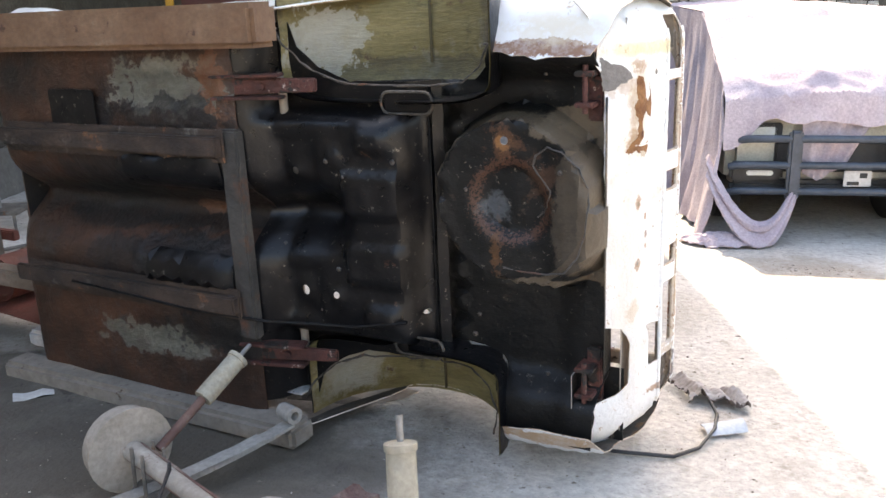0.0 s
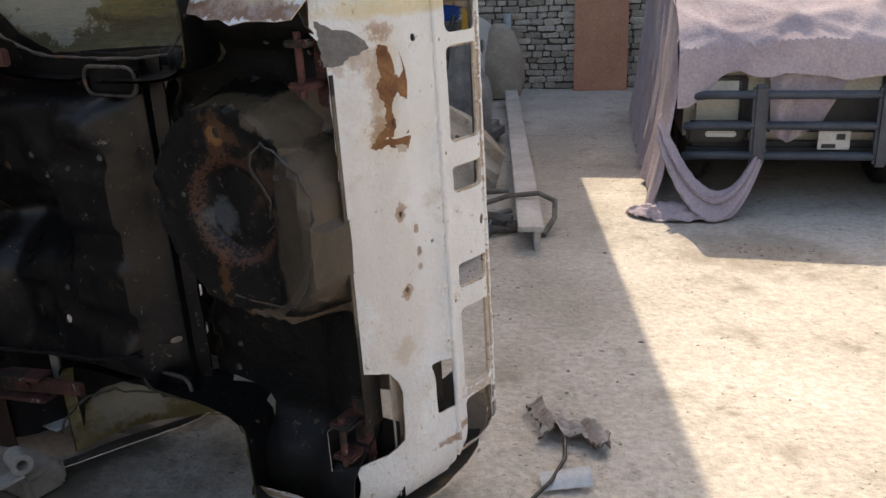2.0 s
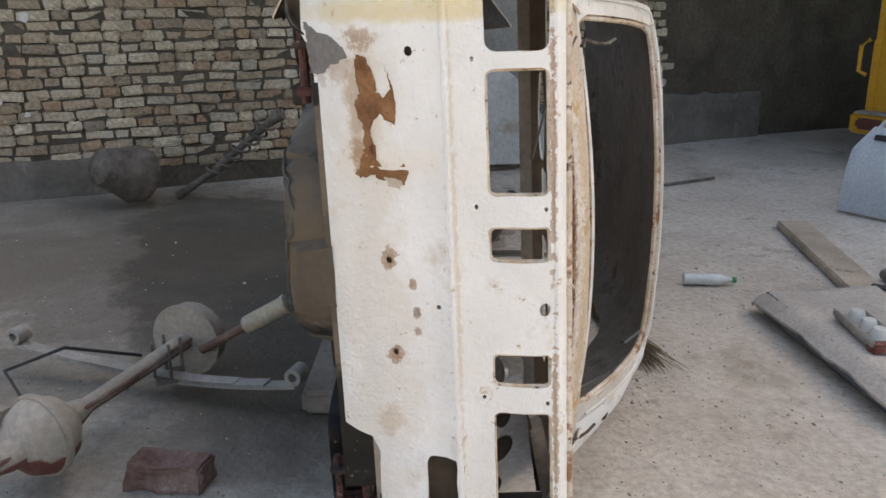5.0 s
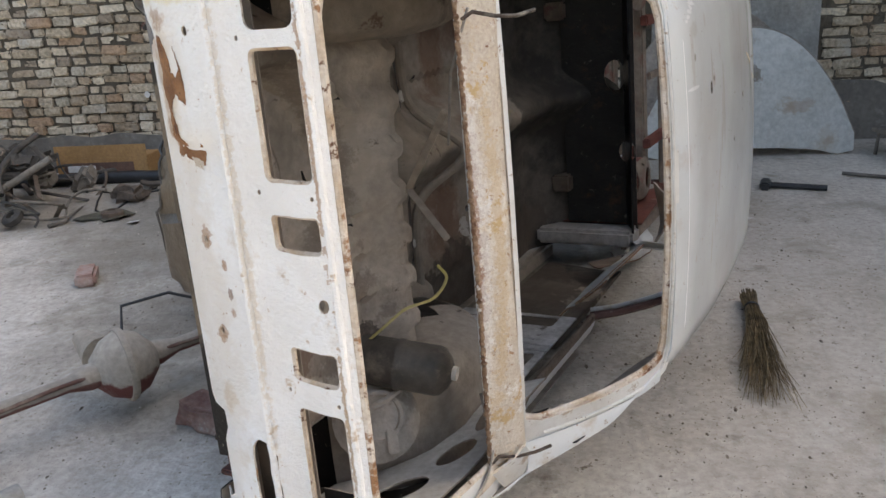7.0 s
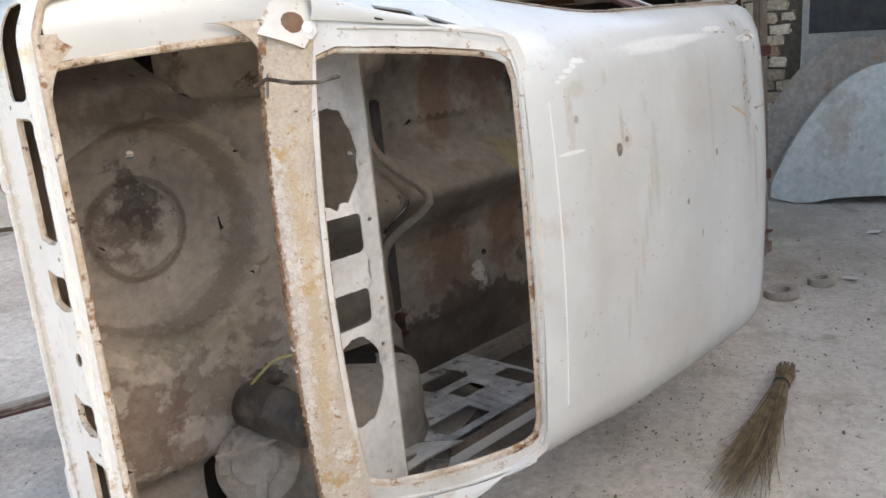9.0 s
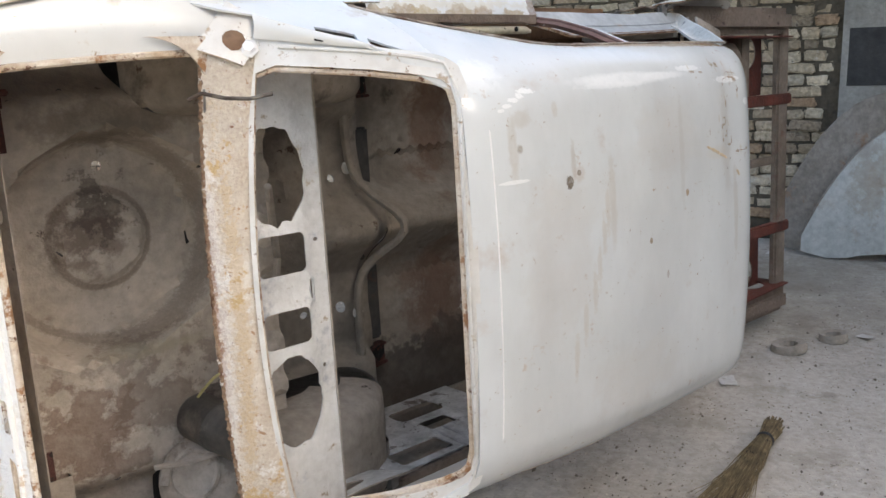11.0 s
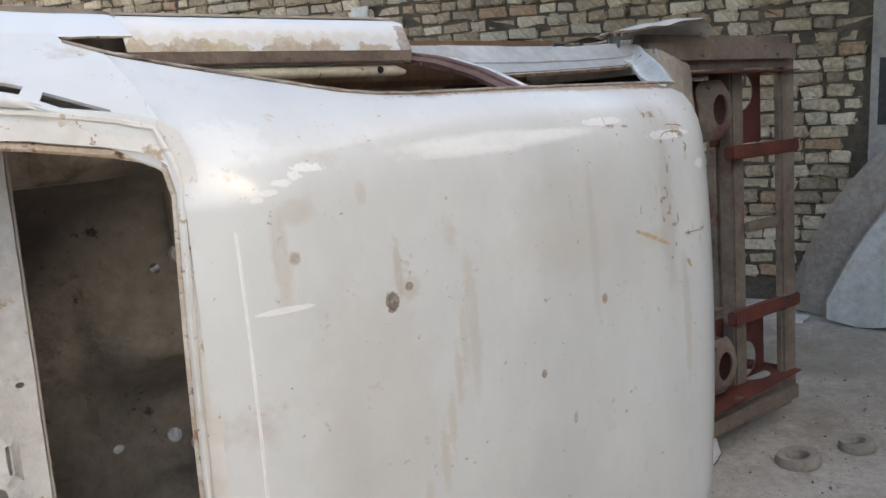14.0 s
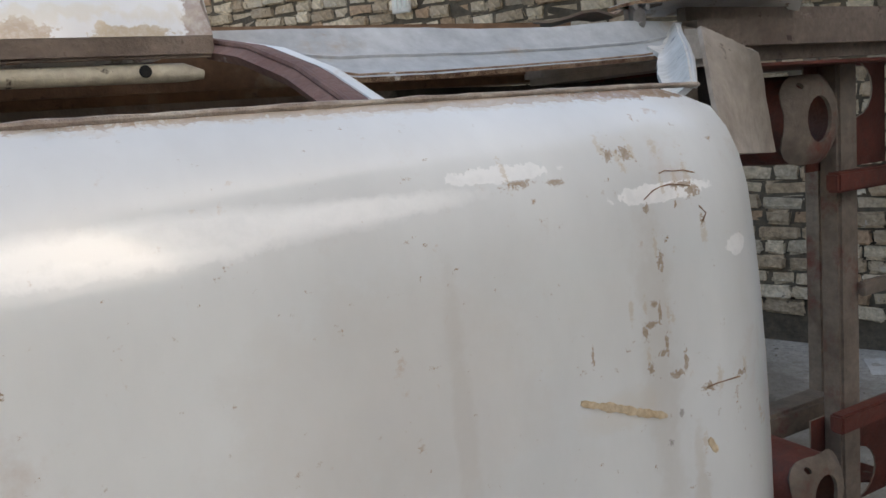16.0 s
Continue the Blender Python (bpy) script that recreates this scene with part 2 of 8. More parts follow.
    ((1.015, 0.244, 0.45), (0.050, 0.005, 0.3), ROOF_WHITE, 0.95, 0.35), ((1.083, 0.447, 0.42), (0.026, 0.007, 0.2), ROOF_WHITE, 0.95, 0.9), ((1.06, 0.437, 0.42), (0.012, 0.007, 0.2), ROOF_WHITE, 0.9, 0.7), ((1.037, 0.428, 0.42), (0.016, 0.006, 0.2), ROOF_WHITE, 0.9, 0.6), ((1.012, 0.416, 0.42), (0.015, 0.005, 0.2), ROOF_WHITE, 0.9, 0.6), ((0.993, 0.407, 0.42), (0.012, 0.004, 0.2), ROOF_WHITE, 0.85, 0.6), ((2.02, 0.55, 0.335), (0.10, 0.03, 0.012), (0.30, 0.18, 0.10), 0.9, 1.0),
    ((1.872, 0.231, 0.45), (0.06, 0.02, 0.3), (0.60, 0.53, 0.42), 0.25, 0.6)) + tuple(((f, l, 0.41), (a, b, 0.2), DRIP_TONES[int(c)], 0.85 if c else 0.5, 2.0) for f, l, a, b, c in DRIPS))
PANEL_WHITE = surface("panel_white", (0.82, 0.805, 0.775), (0.90, 0.895, 0.88), 0.5, 5, 70, 0.5, grainy=0.1, speck=(((0.70, 0.63, 0.54), 0.13, 6), ((0.60, 0.49, 0.37), 0.12, 13), ((0.42, 0.25, 0.12), 0.115, 30)), stains_and_light=(
    ((0.04, 0.0, -0.34), (0.3, 0.55, 0.09), (0.70, 0.62, 0.52), 0.5, 0.9),
    ((0.07, 0.40, -0.33), (0.2, 0.13, 0.035), (0.66, 0.54, 0.38), 0.55, 0.9),
    ((0.03, 0.40, -0.345), (0.2, 0.10, 0.022), ORANGE, 0.45, 1.0), ((0.03, 0.47, -0.40), (0.2, 0.03, 0.05), ORANGE, 0.5, 1.2), ((0.03, 0.30, -0.345), (0.2, 0.04, 0.02), ORANGE, 0.6, 1.0), ((0.03, 0.52, -0.33), (0.2, 0.02, 0.03), ORANGE, 0.7, 1.2),
    ((0.03, 0.10, -0.30), (0.1, 0.022, 0.016), ORANGE, 0.8, 0.9), ((0.03, -0.10, -0.297), (0.1, 0.022, 0.016), ORANGE, 0.8, 0.9),
    ((0.03, 0.05, -0.255), (0.1, 0.012, 0.008), ORANGE, 0.8, 0.8), ((0.03, -0.01, -0.25), (0.1, 0.012, 0.008), RUST, 0.8, 0.8), ((0.03, -0.05, -0.25), (0.1, 0.010, 0.008), ORANGE, 0.7, 0.8),
    ((0.0, 0.1, -0.168), (0.1, 0.45, 0.005), (0.60, 0.45, 0.26), 0.4, 1.8),
    ((0.0, 0.33, 0.017), (0.1, 0.24, 0.006), (0.40, 0.22, 0.10), 0.8, 1.8), ((0.0, -0.25, 0.018), (0.1, 0.2, 0.006), (0.42, 0.26, 0.12), 0.8, 1.5),
    ((0.03, -0.60, 0.005), (0.2, 0.11, 0.026), DARK_RUST, 0.85, 1.8), ((0.03, -0.67, -0.06), (0.2, 0.045, 0.10), (0.42, 0.27, 0.13), 0.7, 2.2), ((0.03, -0.48, -0.05), (0.2, 0.02, 0.07), (0.45, 0.29, 0.14), 0.7, 2.0), ((0.03, -0.56, -0.16), (0.2, 0.012, 0.10), ORANGE, 0.8, 1.0),
    ((0.03, 0.57, -0.2), (0.2, 0.025, 0.3), (0.74, 0.60, 0.30), 0.7, 0.5), ((0.03, -0.25, -0.32), (0.1, 0.04, 0.03), (0.60, 0.47, 0.32), 0.6, 1.0)))
BAR_TAN = surface("bar_primer", (0.50, 0.40, 0.29), (0.72, 0.66, 0.58), 0.7, 5, 120, 0.5, speck=(((0.56, 0.39, 0.20), 0.17, 11), ((0.40, 0.24, 0.14), 0.15, 45), ((0.76, 0.73, 0.69), 0.17, 15), ((0.24, 0.10, 0.05), 0.125, 30)), stains_and_light=(
    ((0.415, 0.0, 0.1), (0.012, 0.6, 0.05), (0.26, 0.11, 0.06), 0.8, 2.4), ((0.428, 0.0, 0.11), (0.010, 0.6, 0.05), (0.74, 0.71, 0.67), 0.7, 1.2), ((0.455, -0.1, 0.14), (0.014, 0.5, 0.05), (0.58, 0.41, 0.21), 0.55, 1.6)))
FLANGE = surface("flange_rust", (0.46, 0.34, 0.23), (0.72, 0.66, 0.58), 0.7, 12, 90, 0.4, speck=(((0.30, 0.15, 0.07), 0.18, 9), ((0.14, 0.06, 0.03), 0.165, 32)))
UNDERSEAL = surface("underseal", (0.004, 0.004, 0.005), (0.009, 0.008, 0.008), 0.32, 5, 16, 0.16, speck=(((0.025, 0.018, 0.014), 0.12, 7), ((0.065, 0.03, 0.018), 0.10, 13), ((0.17, 0.15, 0.125), 0.125, 46)))
TAN = (0.155, 0.12, 0.085)
WELL_BLACK = surface("well_black", (0.004, 0.004, 0.004), (0.010, 0.009, 0.008), 0.45, 6, 22, 0.28, speck=(((0.04, 0.028, 0.02), 0.12, 14), ((0.16, 0.14, 0.115), 0.125, 50)), stains_and_light=(
    ((0.12, 0.10, -0.45), (0.055, 0.28, 0.3), TAN, 0.9, 0.35), ((0.20, 0.36, -0.45), (0.13, 0.055, 0.3), TAN, 0.85, 0.4), ((0.22, -0.13, -0.45), (0.18, 0.018, 0.3), TAN, 0.85, 0.4),
    ((0.18, 0.10, -0.45), (0.085, 0.20, 0.3), (0.07, 0.055, 0.04), 0.85, 0.5),
    ((0.400, 0.122, 0.0), (0.010, 0.010, 9), (0.10, 0.075, 0.05), 0.8, 0.6, 0.262), ((0.400, 0.122, 0.0), (0.012, 0.012, 9), (0.11, 0.05, 0.03), 0.78, 4.0, 0.125), ((0.30, 0.20, -0.5), (0.05, 0.07, 0.3), (0.075, 0.04, 0.025), 0.78, 1.6),
    ((0.415, 0.31, -0.5), (0.055, 0.05, 0.2), (0.11, 0.05, 0.025), 0.78, 1.6), ((0.42, 0.31, -0.5), (0.026, 0.026, 0.2), (0.30, 0.14, 0.05), 0.75, 1.4),
    ((0.45, -0.04, -0.5), (0.016, 0.08, 0.2), (0.13, 0.06, 0.025), 0.7, 2.4), ((0.46, 0.10, -0.5), (0.05, 0.05, 0.2), (0.10, 0.11, 0.12), 0.7, 0.9)))
GREY_OLIVE = (0.15, 0.145, 0.115)
FLOOR_RUST = surface("floor_rust", (0.011, 0.009, 0.008), (0.095, 0.04, 0.021), 0.5, 3.2, 30, 0.5, speck=((0.05, 0.045, 0.04), 0.16, 7), stains_and_light=(
    ((1.66, 0.47, -0.65), (0.27, 0.10, 0.3), GREY_OLIVE, 0.85, 1.5), ((1.82, -0.50, -0.65), (0.28, 0.055, 0.3), GREY_OLIVE, 0.85, 1.5),
    ((1.62, 0.17, -0.65), (0.32, 0.09, 0.3), (0.010, 0.010, 0.011), 0.97, 0.5), ((2.02, 0.38, -0.65), (0.12, 0.06, 0.3), (0.010, 0.010, 0.011), 0.9, 0.6), ((2.0, 0.10, -0.65), (0.25, 0.14, 0.3), (0.010, 0.010, 0.010), 0.9, 0.6),
    ((1.62, -0.16, -0.65), (0.32, 0.11, 0.3), (0.012, 0.011, 0.011), 0.95, 0.5), ((1.60, -0.21, -0.65), (0.05, 0.022, 0.3), (0.45, 0.42, 0.38), 0.9, 0.9), ((2.0, -0.19, -0.65), (0.16, 0.10, 0.3), (0.012, 0.011, 0.011), 0.85, 0.7),
    # one of these runs near-black along the tunnel groove
    ((1.58, 0.37, -0.65), (0.24, 0.09, 0.3), (0.011, 0.010, 0.010), 0.9, 0.9), ((1.50, -0.40, -0.65), (0.26, 0.13, 0.3), (0.012, 0.011, 0.011), 0.9, 1.0), ((1.62, 0.56, -0.65), (0.2, 0.03, 0.3), (0.22, 0.20, 0.15), 0.7, 1.4), ((1.42, 0.50, -0.65), (0.06, 0.1, 0.3), (0.16, 0.065, 0.03), 0.9, 0.9), ((1.9, 0.02, -0.5), (0.7, 0.10, 0.5), (0.012, 0.011, 0.010), 0.9, 0.7), ((1.45, -0.42, -0.65), (0.12, 0.10, 0.3), (0.012, 0.011, 0.010), 0.8, 0.7), ((1.62, 0.02, -0.55), (0.08, 0.03, 0.3), (0.15, 0.07, 0.04), 0.9, 0.6)))
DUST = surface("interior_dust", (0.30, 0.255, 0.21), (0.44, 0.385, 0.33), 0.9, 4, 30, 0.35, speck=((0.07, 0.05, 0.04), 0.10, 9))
BOOT_DUST = surface("boot_dust", (0.37, 0.315, 0.26), (0.53, 0.465, 0.395), 0.9, 3.5, 30, 0.35, speck=((0.09, 0.065, 0.05), 0.10, 9), stains_and_light=(
    # rings: the well edges' shade and rim light, put into the colour
    ((0.400, 0.122, 0.0), (0.012, 0.012, 9), (0.20, 0.16, 0.125), 0.6, 0.9, 0.268), ((0.400, 0.122, 0.0), (0.008, 0.008, 9), (0.46, 0.40, 0.33), 0.7, 0.7, 0.292), ((0.400, 0.122, 0.0), (0.010, 0.010, 9), (0.19, 0.15, 0.12), 0.7, 0.8, 0.13),
    ((0.36, 0.14, -0.45), (0.09, 0.10, 0.3), (0.12, 0.08, 0.06), 0.75, 1.2), ((0.40, 0.20, -0.45), (0.06, 0.08, 0.3), (0.055, 0.038, 0.03), 0.75, 2.2),
    ((0.50, -0.30, -0.4), (0.16, 0.13, 0.3), (0.13, 0.09, 0.07), 0.6, 2.4), ((0.25, -0.36, -0.4), (0.12, 0.13, 0.3), (0.14, 0.075, 0.05), 0.7, 2.4), 
    # the patch at 0.42 across is shade along the floor's upper edge
    ((0.45, -0.17, -0.4), (0.16, 0.02, 0.3), (0.34, 0.30, 0.22), 0.7, 0.9), ((0.62, -0.36, -0.4), (0.06, 0.05, 0.3), (0.05, 0.035, 0.03), 0.9, 0.9), ((0.42, 0.42, -0.4), (0.2, 0.06, 0.3), (0.12, 0.09, 0.065), 0.7, 0.8)))
CABIN_FLOOR = surface("cabin_floor", (0.22, 0.185, 0.15), (0.34, 0.295, 0.25), 0.85, 4, 26, 0.35, speck=((0.055, 0.038, 0.03), 0.13, 5), stains_and_light=(
    # near-black towards the firewall; low side darkened against daylight from the doorways
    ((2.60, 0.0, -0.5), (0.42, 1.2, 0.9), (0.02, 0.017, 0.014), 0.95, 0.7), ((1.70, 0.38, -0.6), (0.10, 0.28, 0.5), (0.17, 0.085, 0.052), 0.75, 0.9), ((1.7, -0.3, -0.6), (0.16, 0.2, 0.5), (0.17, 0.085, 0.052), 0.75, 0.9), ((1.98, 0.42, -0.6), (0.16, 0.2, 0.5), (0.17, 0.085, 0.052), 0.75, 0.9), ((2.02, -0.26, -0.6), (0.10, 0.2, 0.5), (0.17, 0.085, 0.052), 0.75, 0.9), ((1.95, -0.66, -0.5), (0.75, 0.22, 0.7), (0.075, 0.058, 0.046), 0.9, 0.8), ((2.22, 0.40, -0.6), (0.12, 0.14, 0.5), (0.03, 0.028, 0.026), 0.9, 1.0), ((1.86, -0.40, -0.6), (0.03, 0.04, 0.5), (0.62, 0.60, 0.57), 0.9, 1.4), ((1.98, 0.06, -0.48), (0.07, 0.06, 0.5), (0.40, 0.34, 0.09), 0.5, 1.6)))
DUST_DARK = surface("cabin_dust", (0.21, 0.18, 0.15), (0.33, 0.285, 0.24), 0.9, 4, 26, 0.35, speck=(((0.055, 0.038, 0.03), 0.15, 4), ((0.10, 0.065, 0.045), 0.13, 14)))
SHELF_GREY = surface("shelf_grey", (0.57, 0.56, 0.54), (0.76, 0.755, 0.735), 0.7, 5, 50, 0.3, speck=(((0.24, 0.26, 0.31), 0.19, 6), ((0.46, 0.38, 0.27), 0.14, 9), ((0.34, 0.28, 0.21), 0.13, 18)))
# matt black that stands for the shade inside slots and holes
SHADE_BLACK = surface("shade_black", (0.006, 0.006, 0.006), (0.014, 0.013, 0.012), 0.9, 8, 50, 0.2)
GREY_DUST = surface("grey_dust", (0.47, 0.455, 0.42), (0.63, 0.61, 0.575), 0.8, 7, 50, 0.3, speck=((0.13, 0.135, 0.16), 0.12, 12))
for dull in (UNDERSEAL, WELL_BLACK):
    dull.node_tree.nodes["Principled BSDF"].inputs["Specular IOR Level"].default_value = 0.33
YELLOW_DIRT = surface("yellow_primer", (0.12, 0.088, 0.028), (0.30, 0.245, 0.11), 0.75, 2.6, 40, 0.5, stretch=(0.6, 2.5, 0.6), speck=(((0.34, 0.32, 0.25), 0.14, 4), ((0.045, 0.036, 0.022), 0.15, 6), ((0.10, 0.055, 0.025), 0.13, 16)), stains_and_light=(((0.83, 0.50, -0.2), (0.45, 0.05, 0.4), (0.05, 0.042, 0.03), 0.7, 1.0), ((1.14, 0.62, -0.35), (0.10, 0.12, 0.2), (0.44, 0.42, 0.36), 0.8, 0.8), ((1.14, -0.62, -0.35), (0.10, 0.12, 0.2), (0.40, 0.38, 0.33), 0.75, 0.8), ((0.55, 0.62, -0.3), (0.10, 0.2, 0.2), (0.05, 0.04, 0.028), 0.75, 0.8), ((0.50, -0.6, -0.35), (0.09, 0.2, 0.12), (0.04, 0.035, 0.025), 0.75, 1.0)))
BROWN_SILL = surface("brown_primer", (0.145, 0.075, 0.04), (0.235, 0.14, 0.083), 0.75, 4, 50, 0.25, speck=(((0.30, 0.26, 0.20), 0.13, 4), ((0.09, 0.045, 0.03), 0.13, 11)))
RED_OXIDE = surface("red_oxide", (0.08, 0.024, 0.016), (0.17, 0.045, 0.03), 0.65, 8, 50, 0.3, speck=(((0.22, 0.16, 0.13), 0.13, 9), ((0.05, 0.03, 0.025), 0.14, 6)))
PINK_OXIDE = surface("pink_oxide", (0.035, 0.014, 0.012), (0.14, 0.045, 0.033), 0.7, 9, 50, 0.5, speck=(((0.022, 0.018, 0.015), 0.21, 9), ((0.42, 0.33, 0.28), 0.13, 20)))
RAIL = surface("rail_rust", (0.018, 0.013, 0.011), (0.075, 0.048, 0.035), 0.7, 6, 40, 0.5, speck=(((0.17, 0.08, 0.04), 0.14, 12), ((0.20, 0.18, 0.15), 0.12, 8)))
BAY = surface("bay_primer", (0.125, 0.092, 0.068), (0.26, 0.21, 0.165), 0.75, 5, 50, 0.3, speck=((0.16, 0.05, 0.035), 0.17, 7))
STEEL = surface("dull_steel", (0.22, 0.21, 0.20), (0.36, 0.34, 0.32), 0.5, 9, 60, 0.2, metal=0.6, speck=((0.20, 0.10, 0.05), 0.10, 16))
GROUND = surface("ground_dirt", (0.44, 0.395, 0.34), (0.62, 0.58, 0.525), 0.95, 0.9, 34, 0.7, grainy=0.6, speck=(((0.25, 0.215, 0.175), 0.135, 60), ((0.68, 0.66, 0.62), 0.11, 75), ((0.31, 0.27, 0.22), 0.17, 1.6), ((0.24, 0.20, 0.16), 0.13, 5), ((0.50, 0.47, 0.42), 0.10, 8), ((0.15, 0.12, 0.09), 0.12, 24)), stains_and_light=(
    # dark dirt on the underside's ground, deepened to hold the shade there
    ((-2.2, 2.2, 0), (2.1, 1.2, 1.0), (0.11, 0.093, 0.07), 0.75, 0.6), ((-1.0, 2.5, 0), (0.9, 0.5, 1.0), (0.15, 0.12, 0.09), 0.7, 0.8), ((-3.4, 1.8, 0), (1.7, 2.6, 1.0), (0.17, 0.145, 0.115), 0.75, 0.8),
    ((-1.6, 4.2, 0), (2.6, 0.9, 1.0), (0.31, 0.265, 0.21), 0.35, 0.9), ((1.9, 5.0, 0), (0.5, 0.35, 1.0), (0.27, 0.21, 0.15), 0.6, 0.9),
    ((0.7, 6.2, 0), (0.5, 2.2, 1.0), (0.31, 0.27, 0.22), 0.5, 0.8),
    # darkest by the shell: greasy dirt and shade in one colour
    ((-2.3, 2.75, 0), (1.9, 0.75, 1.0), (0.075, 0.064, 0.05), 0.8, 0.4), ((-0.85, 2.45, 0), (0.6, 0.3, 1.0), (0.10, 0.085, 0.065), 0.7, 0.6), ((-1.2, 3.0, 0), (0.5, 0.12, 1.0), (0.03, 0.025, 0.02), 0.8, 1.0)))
BRICK = by_piece(surface("brick_dusty", (0.41, 0.345, 0.26), (0.57, 0.49, 0.39), 0.95, 5, 40, 0.9, grainy=0.8, speck=(((0.46, 0.43, 0.39), 0.15, 5), ((0.12, 0.10, 0.08), 0.13, 18), ((0.60, 0.59, 0.57), 0.11, 11))), (0.55, 0.49, 0.44), (1.25, 1.22, 1.18), ((0.74, 0.68, 0.62), (0.98, 0.95, 0.90), (0.84, 0.76, 0.68), (1.10, 1.09, 1.06), (0.80, 0.64, 0.54), (1.0, 0.97, 0.92), (0.62, 0.58, 0.55), (1.28, 1.28, 1.26), (0.90, 0.85, 0.79), (0.92, 0.94, 0.95), (0.76, 0.70, 0.64)))
# Pale brick of the north wall; its brighter light is put into the colour.
BRICK_PALE_LIT = by_piece(surface("brick_pale_lit", (0.52, 0.47, 0.41), (0.66, 0.61, 0.55), 0.95, 5, 40, 0.8, grainy=0.7, speck=((0.62, 0.59, 0.54), 0.14, 6)), (0.6, 0.55, 0.5), (1.1, 1.08, 1.05))
MORTAR = surface("mortar", (0.065, 0.052, 0.038), (0.13, 0.108, 0.08), 0.95, 3, 30, 0.9, grainy=0.8)
PLAIN_WALL = surface("plain_wall", (0.30, 0.27, 0.23), (0.40, 0.37, 0.33), 0.95, 2, 30, 0.3)
PINK_PLASTER = surface("pink_plaster", (0.46, 0.37, 0.31), (0.60, 0.50, 0.44), 0.95, 2, 30, 0.3, speck=((0.36, 0.30, 0.26), 0.13, 5))


# ---- mesh helpers ----
def mesh_of(name, verts, faces, mats, mat_index=None, smooth=True):
    me = bpy.data.meshes.new(name)
    me.from_pydata([tuple(v) for v in verts], [], faces)
    for m in mats:
        me.materials.append(m)
    if mat_index:
        me.polygons.foreach_set("material_index", mat_index)
    me.update()
    if smooth:
        me.polygons.foreach_set("use_smooth", [True] * len(me.polygons))
        me.set_sharp_from_angle(angle=radians(38))
    return me


def child(name, me, parent=None, label="", at=None):
    ob = new(name, me)
    if parent is not None:
        ob.parent = parent
    if at is not None:
        ob.matrix_basis = at
    if label:
        tagged(ob, label)
    return ob


def part(name, bm, material, parent=None, label="", at=None, smooth=True):
    me = bpy.data.meshes.new(name)
    bmesh.ops.recalc_face_normals(bm, faces=bm.faces[:])
    bm.to_mesh(me)
    bm.free()
    me.materials.append(material)
    if smooth:
        me.polygons.foreach_set("use_smooth", [True] * len(me.polygons))
        me.set_sharp_from_angle(angle=radians(38))
    return child(name, me, parent, label, at)


def empty(name, label, category, at, group="", kind=""):
    ob = new(name)
    ob.empty_display_size = 0.1
    ob.matrix_basis = at
    return tagged(ob, label, category, group, kind)


def inside(x, y, poly):
    odd = False
    j = len(poly) - 1
    for i in range(len(poly)):
        (xi, yi), (xj, yj) = poly[i], poly[j]
        if (yi > y) != (yj > y) and x < (xj - xi) * (y - yi) / (yj - yi) + xi:
            odd = not odd
        j = i
    return odd


def finer(poly, step, rag=0.0):
    out = []
    for i, (x, y) in enumerate(poly):
        x2, y2 = poly[(i + 1) % len(poly)]
        c = max(1, int(math.hypot(x2 - x, y2 - y) / step))
        for q in range(c):
            px, py = x + (x2 - x) * q / c, y + (y2 - y) * q / c
            if rag:
                px += rag * noise.noise((px * 31, py * 31, 1.3))
                py += rag * noise.noise((px * 31, py * 31, 7.7))
            out.append((px, py))
    return out


def rounded(x0, y0, x1, y1, r, n=4):
    out = []
    for cx, cy, a in ((x1 - r, y1 - r, 0), (x0 + r, y1 - r, 90), (x0 + r, y0 + r, 180), (x1 - r, y0 + r, 270)):
        for q in range(n + 1):
            t = radians(a + 90 * q / n)
            out.append((cx + r * math.cos(t), cy + r * math.sin(t)))
    return out


def oval(cx, cy, rx, ry, n=20, turn=0.0):
    out = []
    for q in range(n):
        a = 2 * math.pi * q / n
        x, y = rx * math.cos(a), ry * math.sin(a)
        out.append((cx + x * math.cos(turn) - y * math.sin(turn), cy + x * math.sin(turn) + y * math.cos(turn)))
    return out


def sheet(name, outline, holes, place, thick, mats, parent, label="", step=0.04, rag=0.0, lumps=0.0, at=None):
    """A bent metal sheet with holes: place(a, b) gives the point; the back lies thick behind along the normal, with its own material."""
    from mathutils.geometry import delaunay_2d_cdt
    outline = finer(outline, step, rag)
    holes = [finer(h, step * 0.8, rag * 0.6) for h in holes]
    xs, ys = [p[0] for p in outline], [p[1] for p in outline]
    pts, edges = [], []
    for loop in (outline, *holes):
        base = len(pts)
        pts += [Vector(p) for p in loop]
        edges += [(base + i, base + (i + 1) % len(loop)) for i in range(len(loop))]
    a = min(xs) + step * 0.5
    row = 0
    while a < max(xs):
        b = min(ys) + step * (0.5 if row % 2 else 0.95)
        while b < max(ys):
            if inside(a, b, outline) and not any(inside(a, b, h) for h in holes):
                if all((a - p.x) ** 2 + (b - p.y) ** 2 > (0.4 * step) ** 2 for p in pts[:sum(len(l) for l in (outline, *holes))]):
                    pts.append(Vector((a, b)))
            b += step
        a += step * 0.9
        row += 1
    v2, _, f2, *_ = delaunay_2d_cdt(pts, edges, [], 0, 1e-5)
    tri = []
    for f in f2:
        cx, cy = sum(v2[i].x for i in f) / 3, sum(v2[i].y for i in f) / 3
        if inside(cx, cy, outline) and not any(inside(cx, cy, h) for h in holes):
            tri.append(tuple(f))
    used = sorted({i for f in tri for i in f})
    re = {o: i for i, o in enumerate(used)}
    tri = [tuple(re[i] for i in f) for f in tri]
